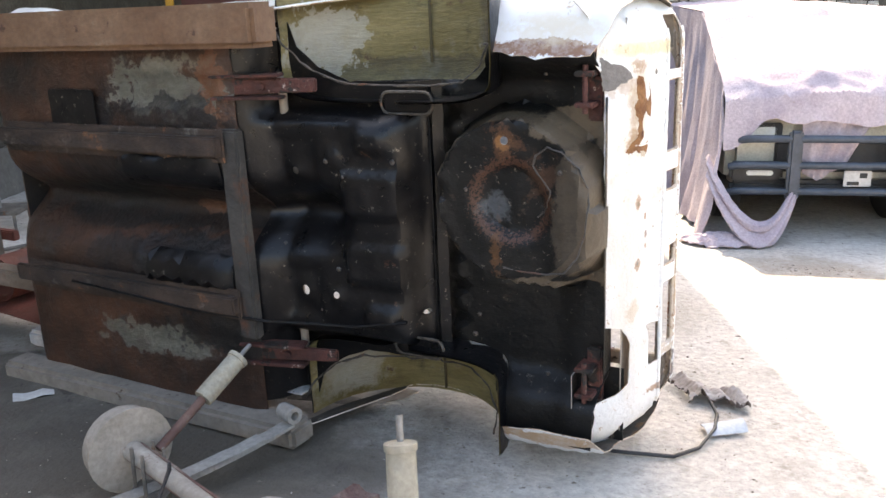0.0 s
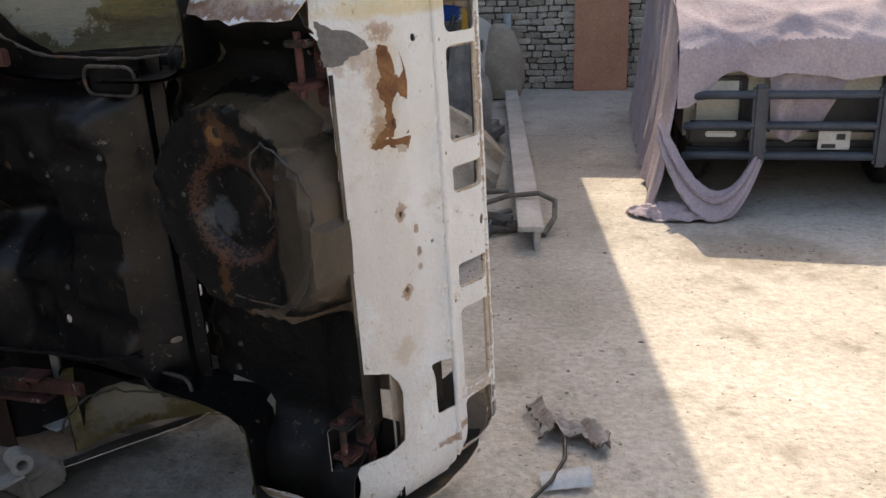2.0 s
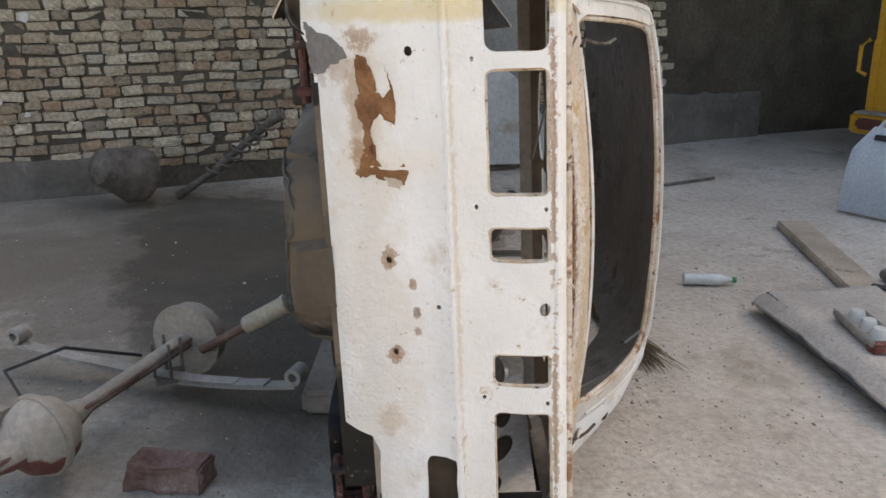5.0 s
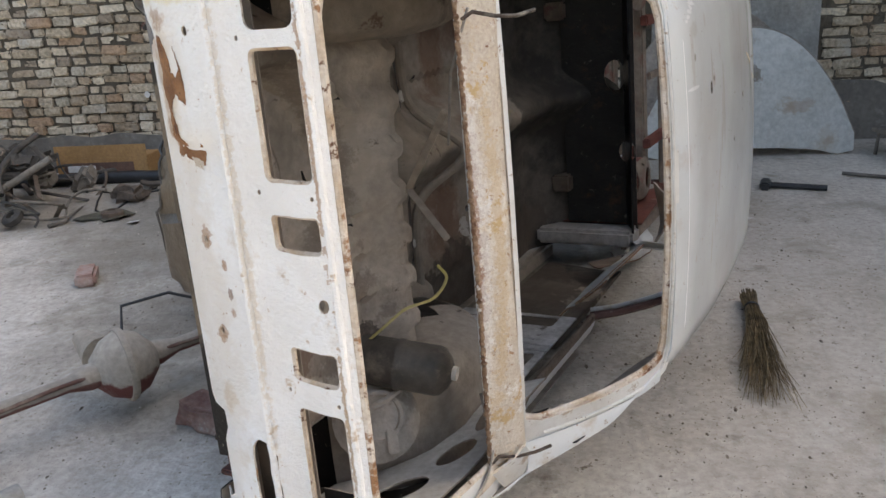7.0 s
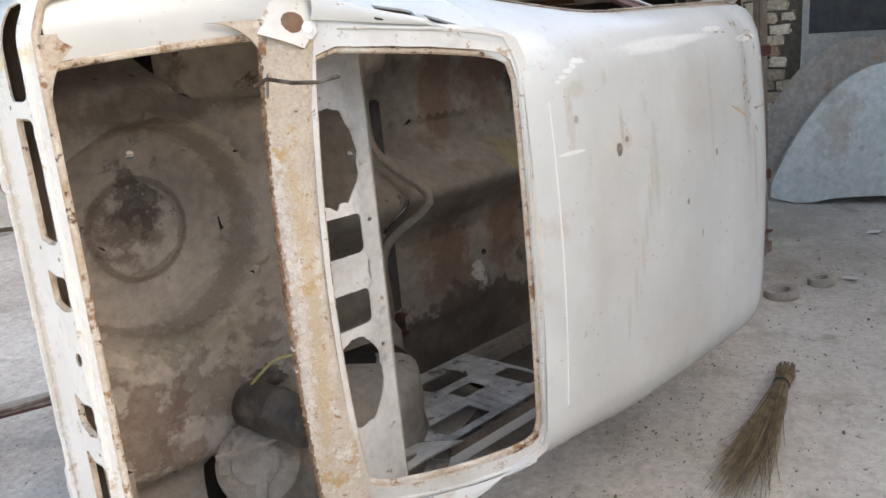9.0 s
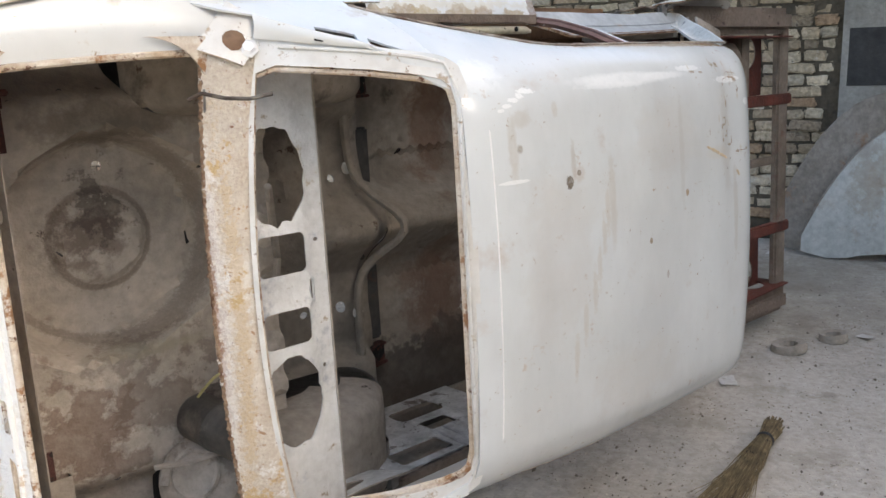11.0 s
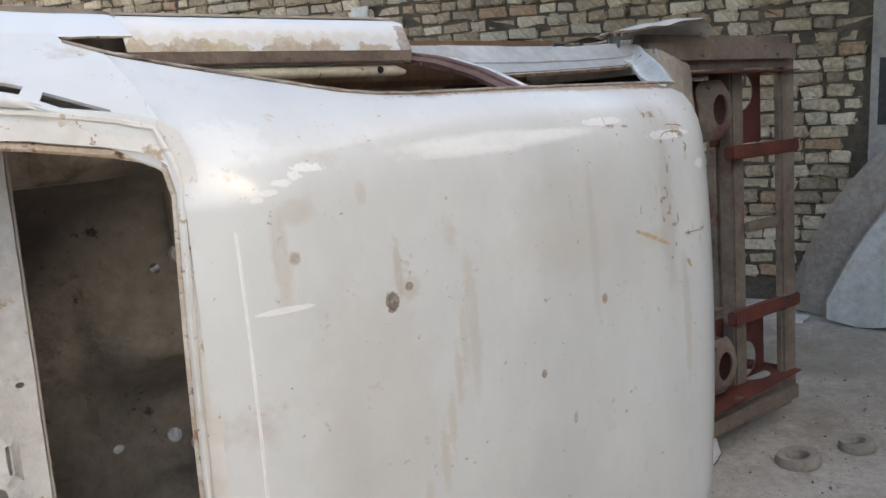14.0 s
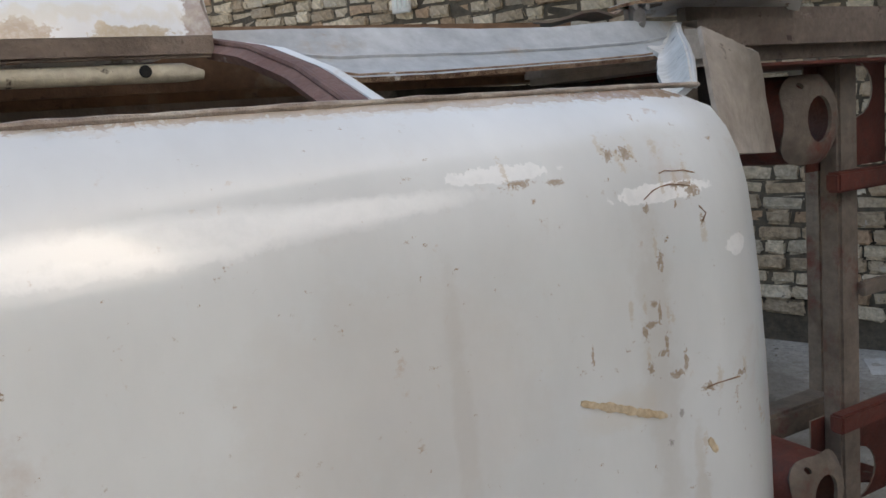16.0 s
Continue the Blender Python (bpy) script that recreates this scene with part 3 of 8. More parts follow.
    uv = [v2[i] for i in used]
    top = [Vector(place(p.x, p.y)) for p in uv]
    e = 0.004
    nor = []
    for p, q in zip(uv, top):
        d1 = Vector(place(p.x + e, p.y)) - Vector(place(p.x - e, p.y))
        d2 = Vector(place(p.x, p.y + e)) - Vector(place(p.x, p.y - e))
        nn = d1.cross(d2)
        nor.append(nn.normalized() if nn.length > 1e-12 else Vector((0, 0, 1)))
    if lumps:
        top = [q + n_ * lumps * noise.noise(q * 9) for q, n_ in zip(top, nor)]
    back = [q - n_ * thick for q, n_ in zip(top, nor)]
    n0 = len(top)
    faces, mi = list(tri), [0] * len(tri)
    faces += [tuple(i + n0 for i in reversed(f)) for f in tri]
    mi += [min(1, len(mats) - 1)] * len(tri)
    count = {}
    for f in tri:
        for i in range(3):
            s = (f[i], f[(i + 1) % 3])
            count[s] = count.get(s, 0) + 1
    for (i, j) in count:
        if (j, i) not in count:
            faces.append((j, i, i + n0, j + n0))
            mi.append(min(2, len(mats) - 1))
    return child(name, mesh_of(name, top + back, faces, mats, mi), parent, label, at)


def add_box(bm, x0, y0, z0, x1, y1, z1, bevel=0.004, m=None):
    r = bmesh.ops.create_cube(bm, size=1)
    vs = r["verts"]
    for v in vs:
        v.co = Vector(((x0 + x1) / 2 + v.co.x * (x1 - x0), (y0 + y1) / 2 + v.co.y * (y1 - y0), (z0 + z1) / 2 + v.co.z * (z1 - z0)))
    if bevel:
        es = list({e for v in vs for e in v.link_edges})
        r2 = bmesh.ops.bevel(bm, geom=es, offset=bevel, segments=2, affect='EDGES')
        vs = list({v for f in r2["faces"] for v in f.verts} | {v for v in vs if v.is_valid})
    if m is not None:
        for v in vs:
            v.co = m @ v.co
    return vs


def box(x0, y0, z0, x1, y1, z1, bevel=0.004, m=None):
    bm = bmesh.new()
    add_box(bm, x0, y0, z0, x1, y1, z1, bevel, m)
    return bm


def add_rod(bm, pts, radius, sides=10, closed=True):
    """A round rod through the points; radius is a number or one per point."""
    pts = [Vector(p) for p in pts]
    rings = []
    for i, p in enumerate(pts):
        d = (pts[min(i + 1, len(pts) - 1)] - pts[max(i - 1, 0)]).normalized()
        up = Vector((0, 0, 1)) if abs(d.z) < 0.9 else Vector((1, 0, 0))
        s = d.cross(up).normalized()
        u = s.cross(d).normalized()
        r = radius[i] if isinstance(radius, (list, tuple)) else radius
        rings.append([bm.verts.new(p + (s * math.cos(2 * math.pi * q / sides) + u * math.sin(2 * math.pi * q / sides)) * r) for q in range(sides)])
    for a, b in zip(rings, rings[1:]):
        for q in range(sides):
            bm.faces.new((a[q], a[(q + 1) % sides], b[(q + 1) % sides], b[q]))
    if closed:
        bm.faces.new(list(reversed(rings[0])))
        bm.faces.new(rings[-1])
    return bm


def rod(pts, radius, sides=10):
    return add_rod(bmesh.new(), pts, radius, sides)


def add_lathe(bm, profile, m, sides=24):
    """Turn (radius, height) pairs round z and set it at m."""
    rings = []
    for r, h in profile:
        rings.append([bm.verts.new(m @ Vector((r * math.cos(2 * math.pi * q / sides), r * math.sin(2 * math.pi * q / sides), h))) for q in range(sides)] if r > 1e-5 else [bm.verts.new(m @ Vector((0, 0, h)))])
    for a, b in zip(rings, rings[1:]):
        for q in range(sides):
            w = (q + 1) % sides
            if len(a) == 1 and len(b) == 1:
                continue
            if len(a) == 1:
                bm.faces.new((a[0], b[w], b[q]))
            elif len(b) == 1:
                bm.faces.new((a[q], a[w], b[0]))
            else:
                bm.faces.new((a[q], a[w], b[w], b[q]))
    return bm


def flowing(pts, n=6):
    """A smooth curve through the given places."""
    p = [Vector(v) for v in pts]
    p = [2 * p[0] - p[1]] + p + [2 * p[-1] - p[-2]]
    out = []
    for a, b, c, d in zip(p, p[1:], p[2:], p[3:]):
        for i in range(n):
            t = i / n
            out.append(0.5 * (2 * b + (c - a) * t + (2 * a - 5 * b + 4 * c - d) * t * t + (3 * b - a - 3 * c + d) * t ** 3))
    return out + [p[-2]]


def lathe(profile, m=Matrix.Identity(4), sides=24):
    return add_lathe(bmesh.new(), profile, m, sides)


def smooth01(x):
    x = max(0.0, min(1.0, x))
    return x * x * (3 - 2 * x)


def along(table, x):
    """Straight interpolation in a table of (x, value)."""
    if x <= table[0][0]:
        return table[0][1]
    for (x0, v0), (x1, v1) in zip(table, table[1:]):
        if x <= x1:
            return v0 + (v1 - v0) * (x - x0) / (x1 - x0)
    return table[-1][1]


# ---- the place: ground, walls, unseen shade casters ----
def ground_height(x, y):
    return 0.010 * noise.noise((x * 0.8, y * 0.8, 0)) + 0.006 * noise.noise((x * 3.1, y * 3.1, 4)) + 0.02


def build_ground():
    verts, faces = [], []
    xs = [-400, -120, -40, -14] + [-8 + 0.16 * i for i in range(101)] + [14, 40, 120, 400]
    ys = [-400, -120, -40, -14] + [-4 + 0.16 * i for i in range(101)] + [18, 40, 120, 400]
    for y in ys:
        for x in xs:
            near = abs(x) < 9 and -5 < y < 13
            verts.append((x, y, ground_height(x, y) if near else 0.02))
    w = len(xs)
    for j in range(len(ys) - 1):
        for i in range(w - 1):
            faces.append((j * w + i, j * w + i + 1, (j + 1) * w + i + 1, (j + 1) * w + i))
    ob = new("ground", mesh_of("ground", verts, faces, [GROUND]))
    tagged(ob, "dusty grey-brown bare concrete and dirt floor", "ground", kind="structure")


build_ground()
WALL_X, WALL_Y = -4.5, 11.2


def structure_box(name, label, category, x0, y0, z0, x1, y1, z1, material):
    ob = part(name, box(x0, y0, z0, x1, y1, z1, 0.0), material, smooth=False)
    return tagged(ob, label, category, kind="structure")


wall_west = structure_box("wall_west", "rough wall of dusty uneven bricks with deep joints", "wall", WALL_X - 0.24, -5, -0.05, WALL_X, 11.44, 3.2, MORTAR)
wall_north = structure_box("wall_north", "far rough brick wall behind the yard", "wall", WALL_X + 0.01, WALL_Y, -0.05, 9.0, WALL_Y + 0.24, 4.6, MORTAR)
structure_box("wall_east", "plain dusty plastered yard wall", "wall", 9.0, -8, -0.05, 9.24, 11.44, 2.6, PLAIN_WALL)
structure_box("wall_south", "plain dusty plastered yard wall", "wall", WALL_X - 0.24, -8.24, -0.05, 9.24, -8, 2.6, PLAIN_WALL)
# Unseen block, added only so that its shadow covers the yard.
structure_box("building", "tall plain plastered building out of view, added to shade the yard", "building", -16, WALL_Y + 0.3, 0, 0.60, WALL_Y + 0.7, 17, PLAIN_WALL)

# Out of view: added to dim the west wall and the ground below.
structure_box("canopy", "plain dusty sheet canopy, unseen, added to shade the foot of the brick wall", "roof", WALL_X - 0.24, 2.0, 2.75, -3.0, 10.9, 2.80, PLAIN_WALL)
structure_box("wall_low", "low pinkish plastered wall beyond the van", "wall", 3.5, 7.35, -0.05, 8.98, 7.55, 1.32, PINK_PLASTER)

RUST_EDGE = surface("rust_edge", (0.12, 0.05, 0.025), (0.42, 0.29, 0.19), 0.85, 45, 160, 0.6, speck=((0.66, 0.62, 0.56), 0.16, 22))


# ---- the car shell, lying on its right side: x forwards from the tail panel, y to its left (up), z to its roof ----
YAW = radians(23.5)
CAR = Matrix(((-math.cos(YAW), 0, math.sin(YAW), 0.671), (math.sin(YAW), 0, math.cos(YAW), 2.729), (0, 1, 0, 0.862), (0, 0, 0, 1))) @ pose(0, 0, 0, 0, 0, -0.8) @ pose(0, 0, 0, -2.3)
shell = empty("car_shell", "stripped rusty white saloon body shell tipped over on its side", "car body", CAR)


def tail_f(l, u):
    f = along([(-0.48, 0.17), (-0.44, 0.13), (-0.38, 0.075), (-0.32, 0.038), (-0.25, 0.022), (-0.19, 0.008), (-0.172, 0.0), (-0.16, 0.02), (-0.12, 0.022), (-0.035, 0.004), (-0.02, 0.0), (0.03, 0.006), (0.048, 0.022)], u)
    dish = smooth01((0.33 - abs(l + 0.02)) / 0.03) * smooth01((u + 0.40) / 0.03) * smooth01((-0.185 - u) / 0.02)
    return f + 0.016 * dish + 0.10 * max(0.0, (abs(l) - 0.58) / 0.15) ** 2


def build_tail_panel():
    out = [(-0.72, -0.44), (-0.53, -0.45), (-0.50, -0.43), (0.28, -0.42), (0.30, -0.36), (0.33, -0.345), (0.49, -0.35), (0.52, -0.39), (0.54, -0.45), (0.72, -0.44), (0.735, -0.2), (0.71, 0.045), (-0.71, 0.045), (-0.735, -0.2)]
    holes = [rounded(-0.46, -0.104, -0.225, 0.012, 0.016), rounded(-0.165, -0.104, -0.095, 0.012, 0.012),
             rounded(0.095, -0.104, 0.165, 0.012, 0.012), rounded(0.222, -0.104, 0.46, 0.012, 0.016),
             rounded(-0.66, -0.104, -0.49, 0.012, 0.02), rounded(0.49, -0.104, 0.66, 0.012, 0.02),
             rounded(0.325, -0.245, 0.465, -0.168, 0.014),
             oval(0.0, 0.0, 0.014, 0.011, 10), oval(-0.497, -0.24, 0.009, 0.008, 8), oval(-0.004, -0.206, 0.005, 0.005, 6),
             oval(-0.097, -0.30, 0.008, 0.006, 8), oval(0.096, -0.297, 0.008, 0.006, 8), oval(-0.20, 0.004, 0.005, 0.004, 6), oval(0.20, 0.004, 0.005, 0.004, 6),
             oval(-0.478, -0.126, 0.005, 0.004, 6), oval(0.19, -0.122, 0.005, 0.004, 6), oval(-0.205, -0.126, 0.005, 0.004, 6)]
    sheet("tail_panel", out, holes, lambda a, u: (tail_f(-a, u), -a, u), 0.004, [PANEL_WHITE, FLANGE, FLANGE], shell, "cream-white tail panel with lamp openings and flaking rust", 0.022, 0.003)
    bm = bmesh.new()
    add_rod(bm, [(0.024 + 0.10 * max(0.0, (abs(l) - 0.58) / 0.15) ** 2, l, 0.047) for l in [-0.70 + 0.05 * i for i in range(29)]], 0.008, 8)
    part("sealing_flange", bm, FLANGE, shell, "rust-speckled folded seal flange")
    # rounded, rust-speckled lips of the lamp openings and a raised bead beside them
    for x0, x1 in ((-0.46, -0.225), (-0.165, -0.095), (0.095, 0.165), (0.222, 0.46)):
        loop = [Vector((tail_f(-a, u) + 0.007, -a, u)) for a, u in finer(rounded(x0 - 0.001, -0.105, x1 + 0.001, 0.013, 0.016), 0.03)]
        part("slot_lip", rod(loop + loop[:1], 0.0065, 6), FLANGE, shell, "rust-speckled folded lip of a lamp opening")
    for u0, r0 in ((0.026, 0.0075), (-0.176, 0.007)):
        pts = [Vector((tail_f(l, u0) + 0.001 + 0.0015 * noise.noise((l * 40, u0, 1)), l, u0 + 0.002 * noise.noise((l * 25, u0, 0)))) for l in [-0.62 + 0.031 * i for i in range(41)]]
        part("panel_bead", rod(pts, [r0 * (1 + 0.35 * noise.noise((p.y * 50, 0, u0))) for p in pts], 8), PANEL_WHITE, shell, "raised bead of thick cream paint")
    # flaked patches: the paint is gone down to brown rust, or to grey steel at the corner
    def flake(points, m, label, lift=0.0012):
        points = [(l + 0.005 * noise.noise((l * 130, u * 130, 3)), u + 0.005 * noise.noise((l * 130, u * 130, 8))) for l, u in finer(points, 0.005)]
        sheet("paint_flake", [(-l, u) for l, u in points], [], lambda a, u: (tail_f(-a, u) - lift, -a, u), 0.001, [m], shell, label, 0.014, 0.006)
    flake([(0.492, -0.338), (0.486, -0.318), (0.442, -0.304), (0.425, -0.304), (0.415, -0.292), (0.436, -0.272), (0.405, -0.268), (0.365, -0.274), (0.384, -0.300), (0.364, -0.318), (0.326, -0.312), (0.299, -0.313), (0.284, -0.301), (0.278, -0.281), (0.291, -0.261), (0.266, -0.256), (0.249, -0.262), (0.252, -0.300), (0.270, -0.318), (0.256, -0.344), (0.266, -0.360), (0.300, -0.337), (0.349, -0.328), (0.382, -0.341), (0.404, -0.349), (0.423, -0.333), (0.455, -0.339)], FLAKE_RUST, "flaking brown rust patch")
    flake([(0.470, -0.281), (0.455, -0.278), (0.43, -0.270), (0.405, -0.266), (0.43, -0.276)], FLAKE_RUST, "thin crack of rust", 0.0014)
    flake([(0.262, -0.300), (0.244, -0.290), (0.240, -0.268), (0.256, -0.262)], BAR_TAN, "bare tan primer", 0.0016)
    flake([(0.552, -0.440), (0.536, -0.415), (0.528, -0.392), (0.506, -0.362), (0.492, -0.356), (0.478, -0.372), (0.474, -0.395), (0.462, -0.402), (0.458, -0.434)], FLAKE_GREY, "bare dark grey steel where the paint is gone")
    # closing wall behind the lamp band
    sheet("tail_inner", [(-0.66, -0.36), (0.66, -0.36), (0.66, -0.15), (-0.66, -0.15)], [oval(-0.25, -0.2, 0.02, 0.02, 10)], lambda a, u: (0.10 + 0.1 * (u + 0.15), -a, u), 0.003, [DUST, DUST], shell, "", 0.06)
    # Dark sheets added behind two openings, in place of the shade inside.
    sheet("lamp_backing", [(0.30, -0.27), (0.50, -0.27), (0.50, -0.15), (0.30, -0.15)], [], lambda a, u: (0.062, -a, u), 0.003, [RECESS_SHADE, DUST], shell, "", 0.06)
    sheet("lamp_backing", [(0.47, -0.15), (0.69, -0.15), (0.68, 0.0), (0.47, 0.0)], [], lambda a, u: (0.115, -a, u), 0.003, [SHADE_BLACK, DUST], shell, "", 0.06)


FLAKE_RUST = surface("flake_rust", (0.17, 0.068, 0.026), (0.34, 0.165, 0.07), 0.85, 22, 90, 0.6, speck=((0.10, 0.04, 0.02), 0.14, 30))
FLAKE_GREY = surface("flake_grey", (0.16, 0.145, 0.135), (0.25, 0.235, 0.225), 0.8, 14, 90, 0.6)
build_tail_panel()


def side_l(f, u):
    tail = along([(-0.53, 0.53), (-0.49, 0.60), (-0.44, 0.68), (-0.38, 0.725), (-0.25, 0.765), (-0.1, 0.755), (-0.03, 0.735), (0.05, 0.69)], u)
    mid = along([(-0.70, 0.69), (-0.60, 0.725), (-0.25, 0.755), (-0.1, 0.74), (-0.03, 0.715), (0.05, 0.675)], u)
    t = smooth01((f - 0.5) / 0.4)
    return (tail + (mid - tail) * t) * (1 - 0.075 * max(0.0, (0.3 - f) / 0.3) ** 2)


ARCH = (0.83, -0.52, 0.385)


def arch_points(a0, a1, n=16, r=ARCH[2]):
    return [(ARCH[0] + r * math.cos(radians(a0 + (a1 - a0) * i / n)), ARCH[1] + r * math.sin(radians(a0 + (a1 - a0) * i / n))) for i in range(n + 1)]


QUARTER_BACK = surface("quarter_back", (0.035, 0.03, 0.025), (0.12, 0.10, 0.08), 0.8, 5, 40, 0.4, speck=(((0.18, 0.10, 0.05), 0.15, 10), ((0.30, 0.27, 0.22), 0.13, 16)))


def build_quarter(s):
    """s: +1 the left side (on top), -1 the right side (on the ground)."""
    out = [(0.10, -0.46), (0.14, -0.505), (0.30, -0.515), (0.45, -0.50)] + arch_points(178, 2) + [(1.235, -0.56), (1.20, -0.62), (1.10, -0.40), (1.0, -0.2), (0.99, 0.03), (0.5, 0.05), (0.06, 0.045), (0.03, -0.03), (0.04, -0.2)]
    if s > 0:
        sheet("quarter_panel", [(-f, u) for f, u in reversed(out)], [], lambda a, u: (-a, side_l(-a, u), u), 0.004, [QUARTER_PAINT, QUARTER_BACK, FLANGE], shell, "white quarter panel with rust along the cut lip", 0.035, 0.004)
    else:
        sheet("quarter_panel", out, [], lambda f, u: (f, -side_l(f, u) * (1 + 0.06 * smooth01((f - 0.95) / 0.3)) - 0.075 * smooth01((-0.36 - u) / 0.12) * (1 - smooth01((f - 0.9) / 0.2)), u), 0.004, [QUARTER_PAINT, QUARTER_BACK, FLANGE], shell, "white quarter panel resting on the ground", 0.035, 0.004)
    # wheel house: barrel and inner wall
    barrel = [(180 - 180 * i / 18) for i in range(19)]
    caps = [(0.425, 0.34), (0.427, 0.22), (0.431, 0.13), (0.438, 0.08), (0.448, 0.045), (0.462, 0.018), (0.482, 0.004)]
    ls = [c[0] for c in caps] + [0.51 + 0.245 * j / 7 for j in range(8)]
    verts, faces, index = [], [], []
    w = len(barrel)
    for skin in (0, 1):
        base = len(verts)
        for l in ls:
            for a in barrel:
                r = ARCH[2] + 0.006 * noise.noise((a * 0.05, l * 12, s)) - along(caps + [(0.52, 0.0)], l) + 0.006 * skin
                verts.append((ARCH[0] + r * math.cos(radians(a)), s * (l - (0.006 * skin if l < 0.49 else 0)), ARCH[1] + r * math.sin(radians(a))))
        for j in range(len(ls) - 1):
            for i in range(w - 1):
                q = (base + j * w + i, base + j * w + i + 1, base + (j + 1) * w + i + 1, base + (j + 1) * w + i)
                faces.append(q if (s > 0) == (skin == 0) else q[::-1])
                low = (verts[q[0]][2] + verts[q[2]][2]) / 2
                index.append(2 if (skin and low < -0.36) or (not skin and ls[j] < 0.462) else skin)
    # the upper side's boot face takes the darker of the two tones
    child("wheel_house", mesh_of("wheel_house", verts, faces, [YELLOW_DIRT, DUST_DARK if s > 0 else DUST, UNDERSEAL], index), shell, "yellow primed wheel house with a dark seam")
    bm = bmesh.new()
    add_rod(bm, [(ARCH[0] + 0.372 * math.cos(radians(88)), s * l, ARCH[1] + 0.372 * math.sin(radians(88))) for l in (0.52, 0.58, 0.66, 0.74)], 0.006, 6)
    part("seam", bm, DARK_SEAM, shell)


DARK_SEAM = surface("seam_sealer", (0.05, 0.04, 0.02), (0.12, 0.09, 0.04), 0.8, 8, 50, 0.3)
build_quarter(1)
build_quarter(-1)


GUTTER_LINE = [(0.86, 0.668, 0.07), (0.911, 0.646, 0.12), (0.991, 0.622, 0.17), (1.066, 0.603, 0.212), (1.12, 0.590, 0.238), (1.174, 0.576, 0.271), (1.229, 0.562, 0.305), (1.288, 0.554, 0.325), (1.356, 0.551, 0.335), (1.6, 0.552, 0.337), (2.0, 0.551, 0.326), (2.13, 0.549, 0.318)]


def gutter_at(f):
    return along([(p[0], p[1]) for p in GUTTER_LINE], f), along([(p[0], p[2]) for p in GUTTER_LINE], f)


def roof_at(f, l):
    """The outer skin: nearly flat to 0.42 off the middle, then one round bend down to the drip rail."""
    def top(y):
        u = 0.464 - 0.018 * ((f - 1.45) / 0.62) ** 2 - 0.026 * (y / 0.5) ** 2
        u -= 0.035 * max(0.0, (f - 2.02) / 0.12) ** 2 + 0.018 * max(0.0, (1.02 - f) / 0.12) ** 2
        return u - 0.009 * math.exp(-((f - 1.97) / 0.05) ** 2 - ((y - 0.30) / 0.2) ** 2) - 0.004 * math.exp(-((f - 1.955) / 0.03) ** 2 - ((y - 0.42) / 0.03) ** 2)
    a = abs(l)
    if a <= 0.40:
        return (f, l, top(l))
    w = min(1.05, (a - 0.40) / 0.152)
    u0, slope = top(math.copysign(0.40, l)), -0.083
    lg, ug = gutter_at(f)
    k = (u0 - ug + slope * (lg - 0.40)) / (1 + 0.45 * slope)
    cl, cu = lg - 0.45 * k, ug + k
    p, q, r = (1 - w) ** 2, 2 * w * (1 - w), w * w
    return (f, math.copysign(p * 0.40 + q * cl + r * lg, l), p * u0 + q * cu + r * ug)


def roof_u(f, l):
    return roof_at(f, l)[2]


def build_roof():
    out = [(0.90, -0.55), (0.897, -0.49), (0.895, -0.30), (0.893, 0.0), (0.895, 0.30), (0.897, 0.49), (0.90, 0.55), (1.5, 0.552), (2.06, 0.55), (2.11, 0.51), (2.145, 0.3), (2.16, 0.0), (2.145, -0.3), (2.11, -0.51), (2.06, -0.55), (1.5, -0.552)]
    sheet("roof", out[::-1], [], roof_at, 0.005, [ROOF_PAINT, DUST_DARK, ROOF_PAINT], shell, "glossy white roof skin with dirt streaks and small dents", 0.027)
    for s in (1, -1):
        bm = bmesh.new()
        line = [Vector((f, s * (gutter_at(f)[0] + 0.002), gutter_at(f)[1])) for f in [0.86 + 0.015 * i for i in range(86)]]
        add_rod(bm, line, [0.0034 + 0.0016 * noise.noise(p * 40) for p in line], 8)
        part("rain_gutter", bm, GUTTER, shell, "thin rusty drip rail with rests of pale paint")
    # raised weld line of filler along the rear edge, with its short branch
    bm = bmesh.new()
    add_rod(bm, [(0.957, -0.48 + 0.06 * i, roof_u(0.957, -0.48 + 0.06 * i) - 0.0035) for i in range(16)], 0.0045, 6)
    part("paint_ridge", bm, RIDGE, shell, "bright white scratch line of filler")
    def smear(a, b, width, name, m, label):
        """A flat ragged smear on the roof skin between two places (f, l)."""
        d = Vector((b[0] - a[0], b[1] - a[1]))
        n = max(3, int(d.length / 0.004))
        side = Vector((-d.y, d.x)).normalized()
        up, low = [], []
        for i in range(n + 1):
            t = i / n
            c = Vector(a) + d * t
            h = width * (0.5 + 0.5 * math.sin(math.pi * t) ** 0.5) * (1 + 0.55 * noise.noise((c.x * 70, c.y * 70, 2)) + 0.5 * noise.noise((c.x * 210, c.y * 210, 6)))
            up.append(tuple(c + side * h))
            low.append(tuple(c - side * h))
        sheet(name, low + up[::-1], [], lambda f, l: tuple(Vector(roof_at(f, l)) + Vector((0, 0.0006, 0.0014))), 0.001, [m], shell, label, 0.012, 0.001)
    smear((1.813, 0.253), (1.931, 0.209), 0.0042, "scratch", SCRATCH, "pale tan scrape in the paint")
    smear((1.994, 0.167), (2.004, 0.150), 0.004, "scratch", SCRATCH, "pale tan scrape in the paint")
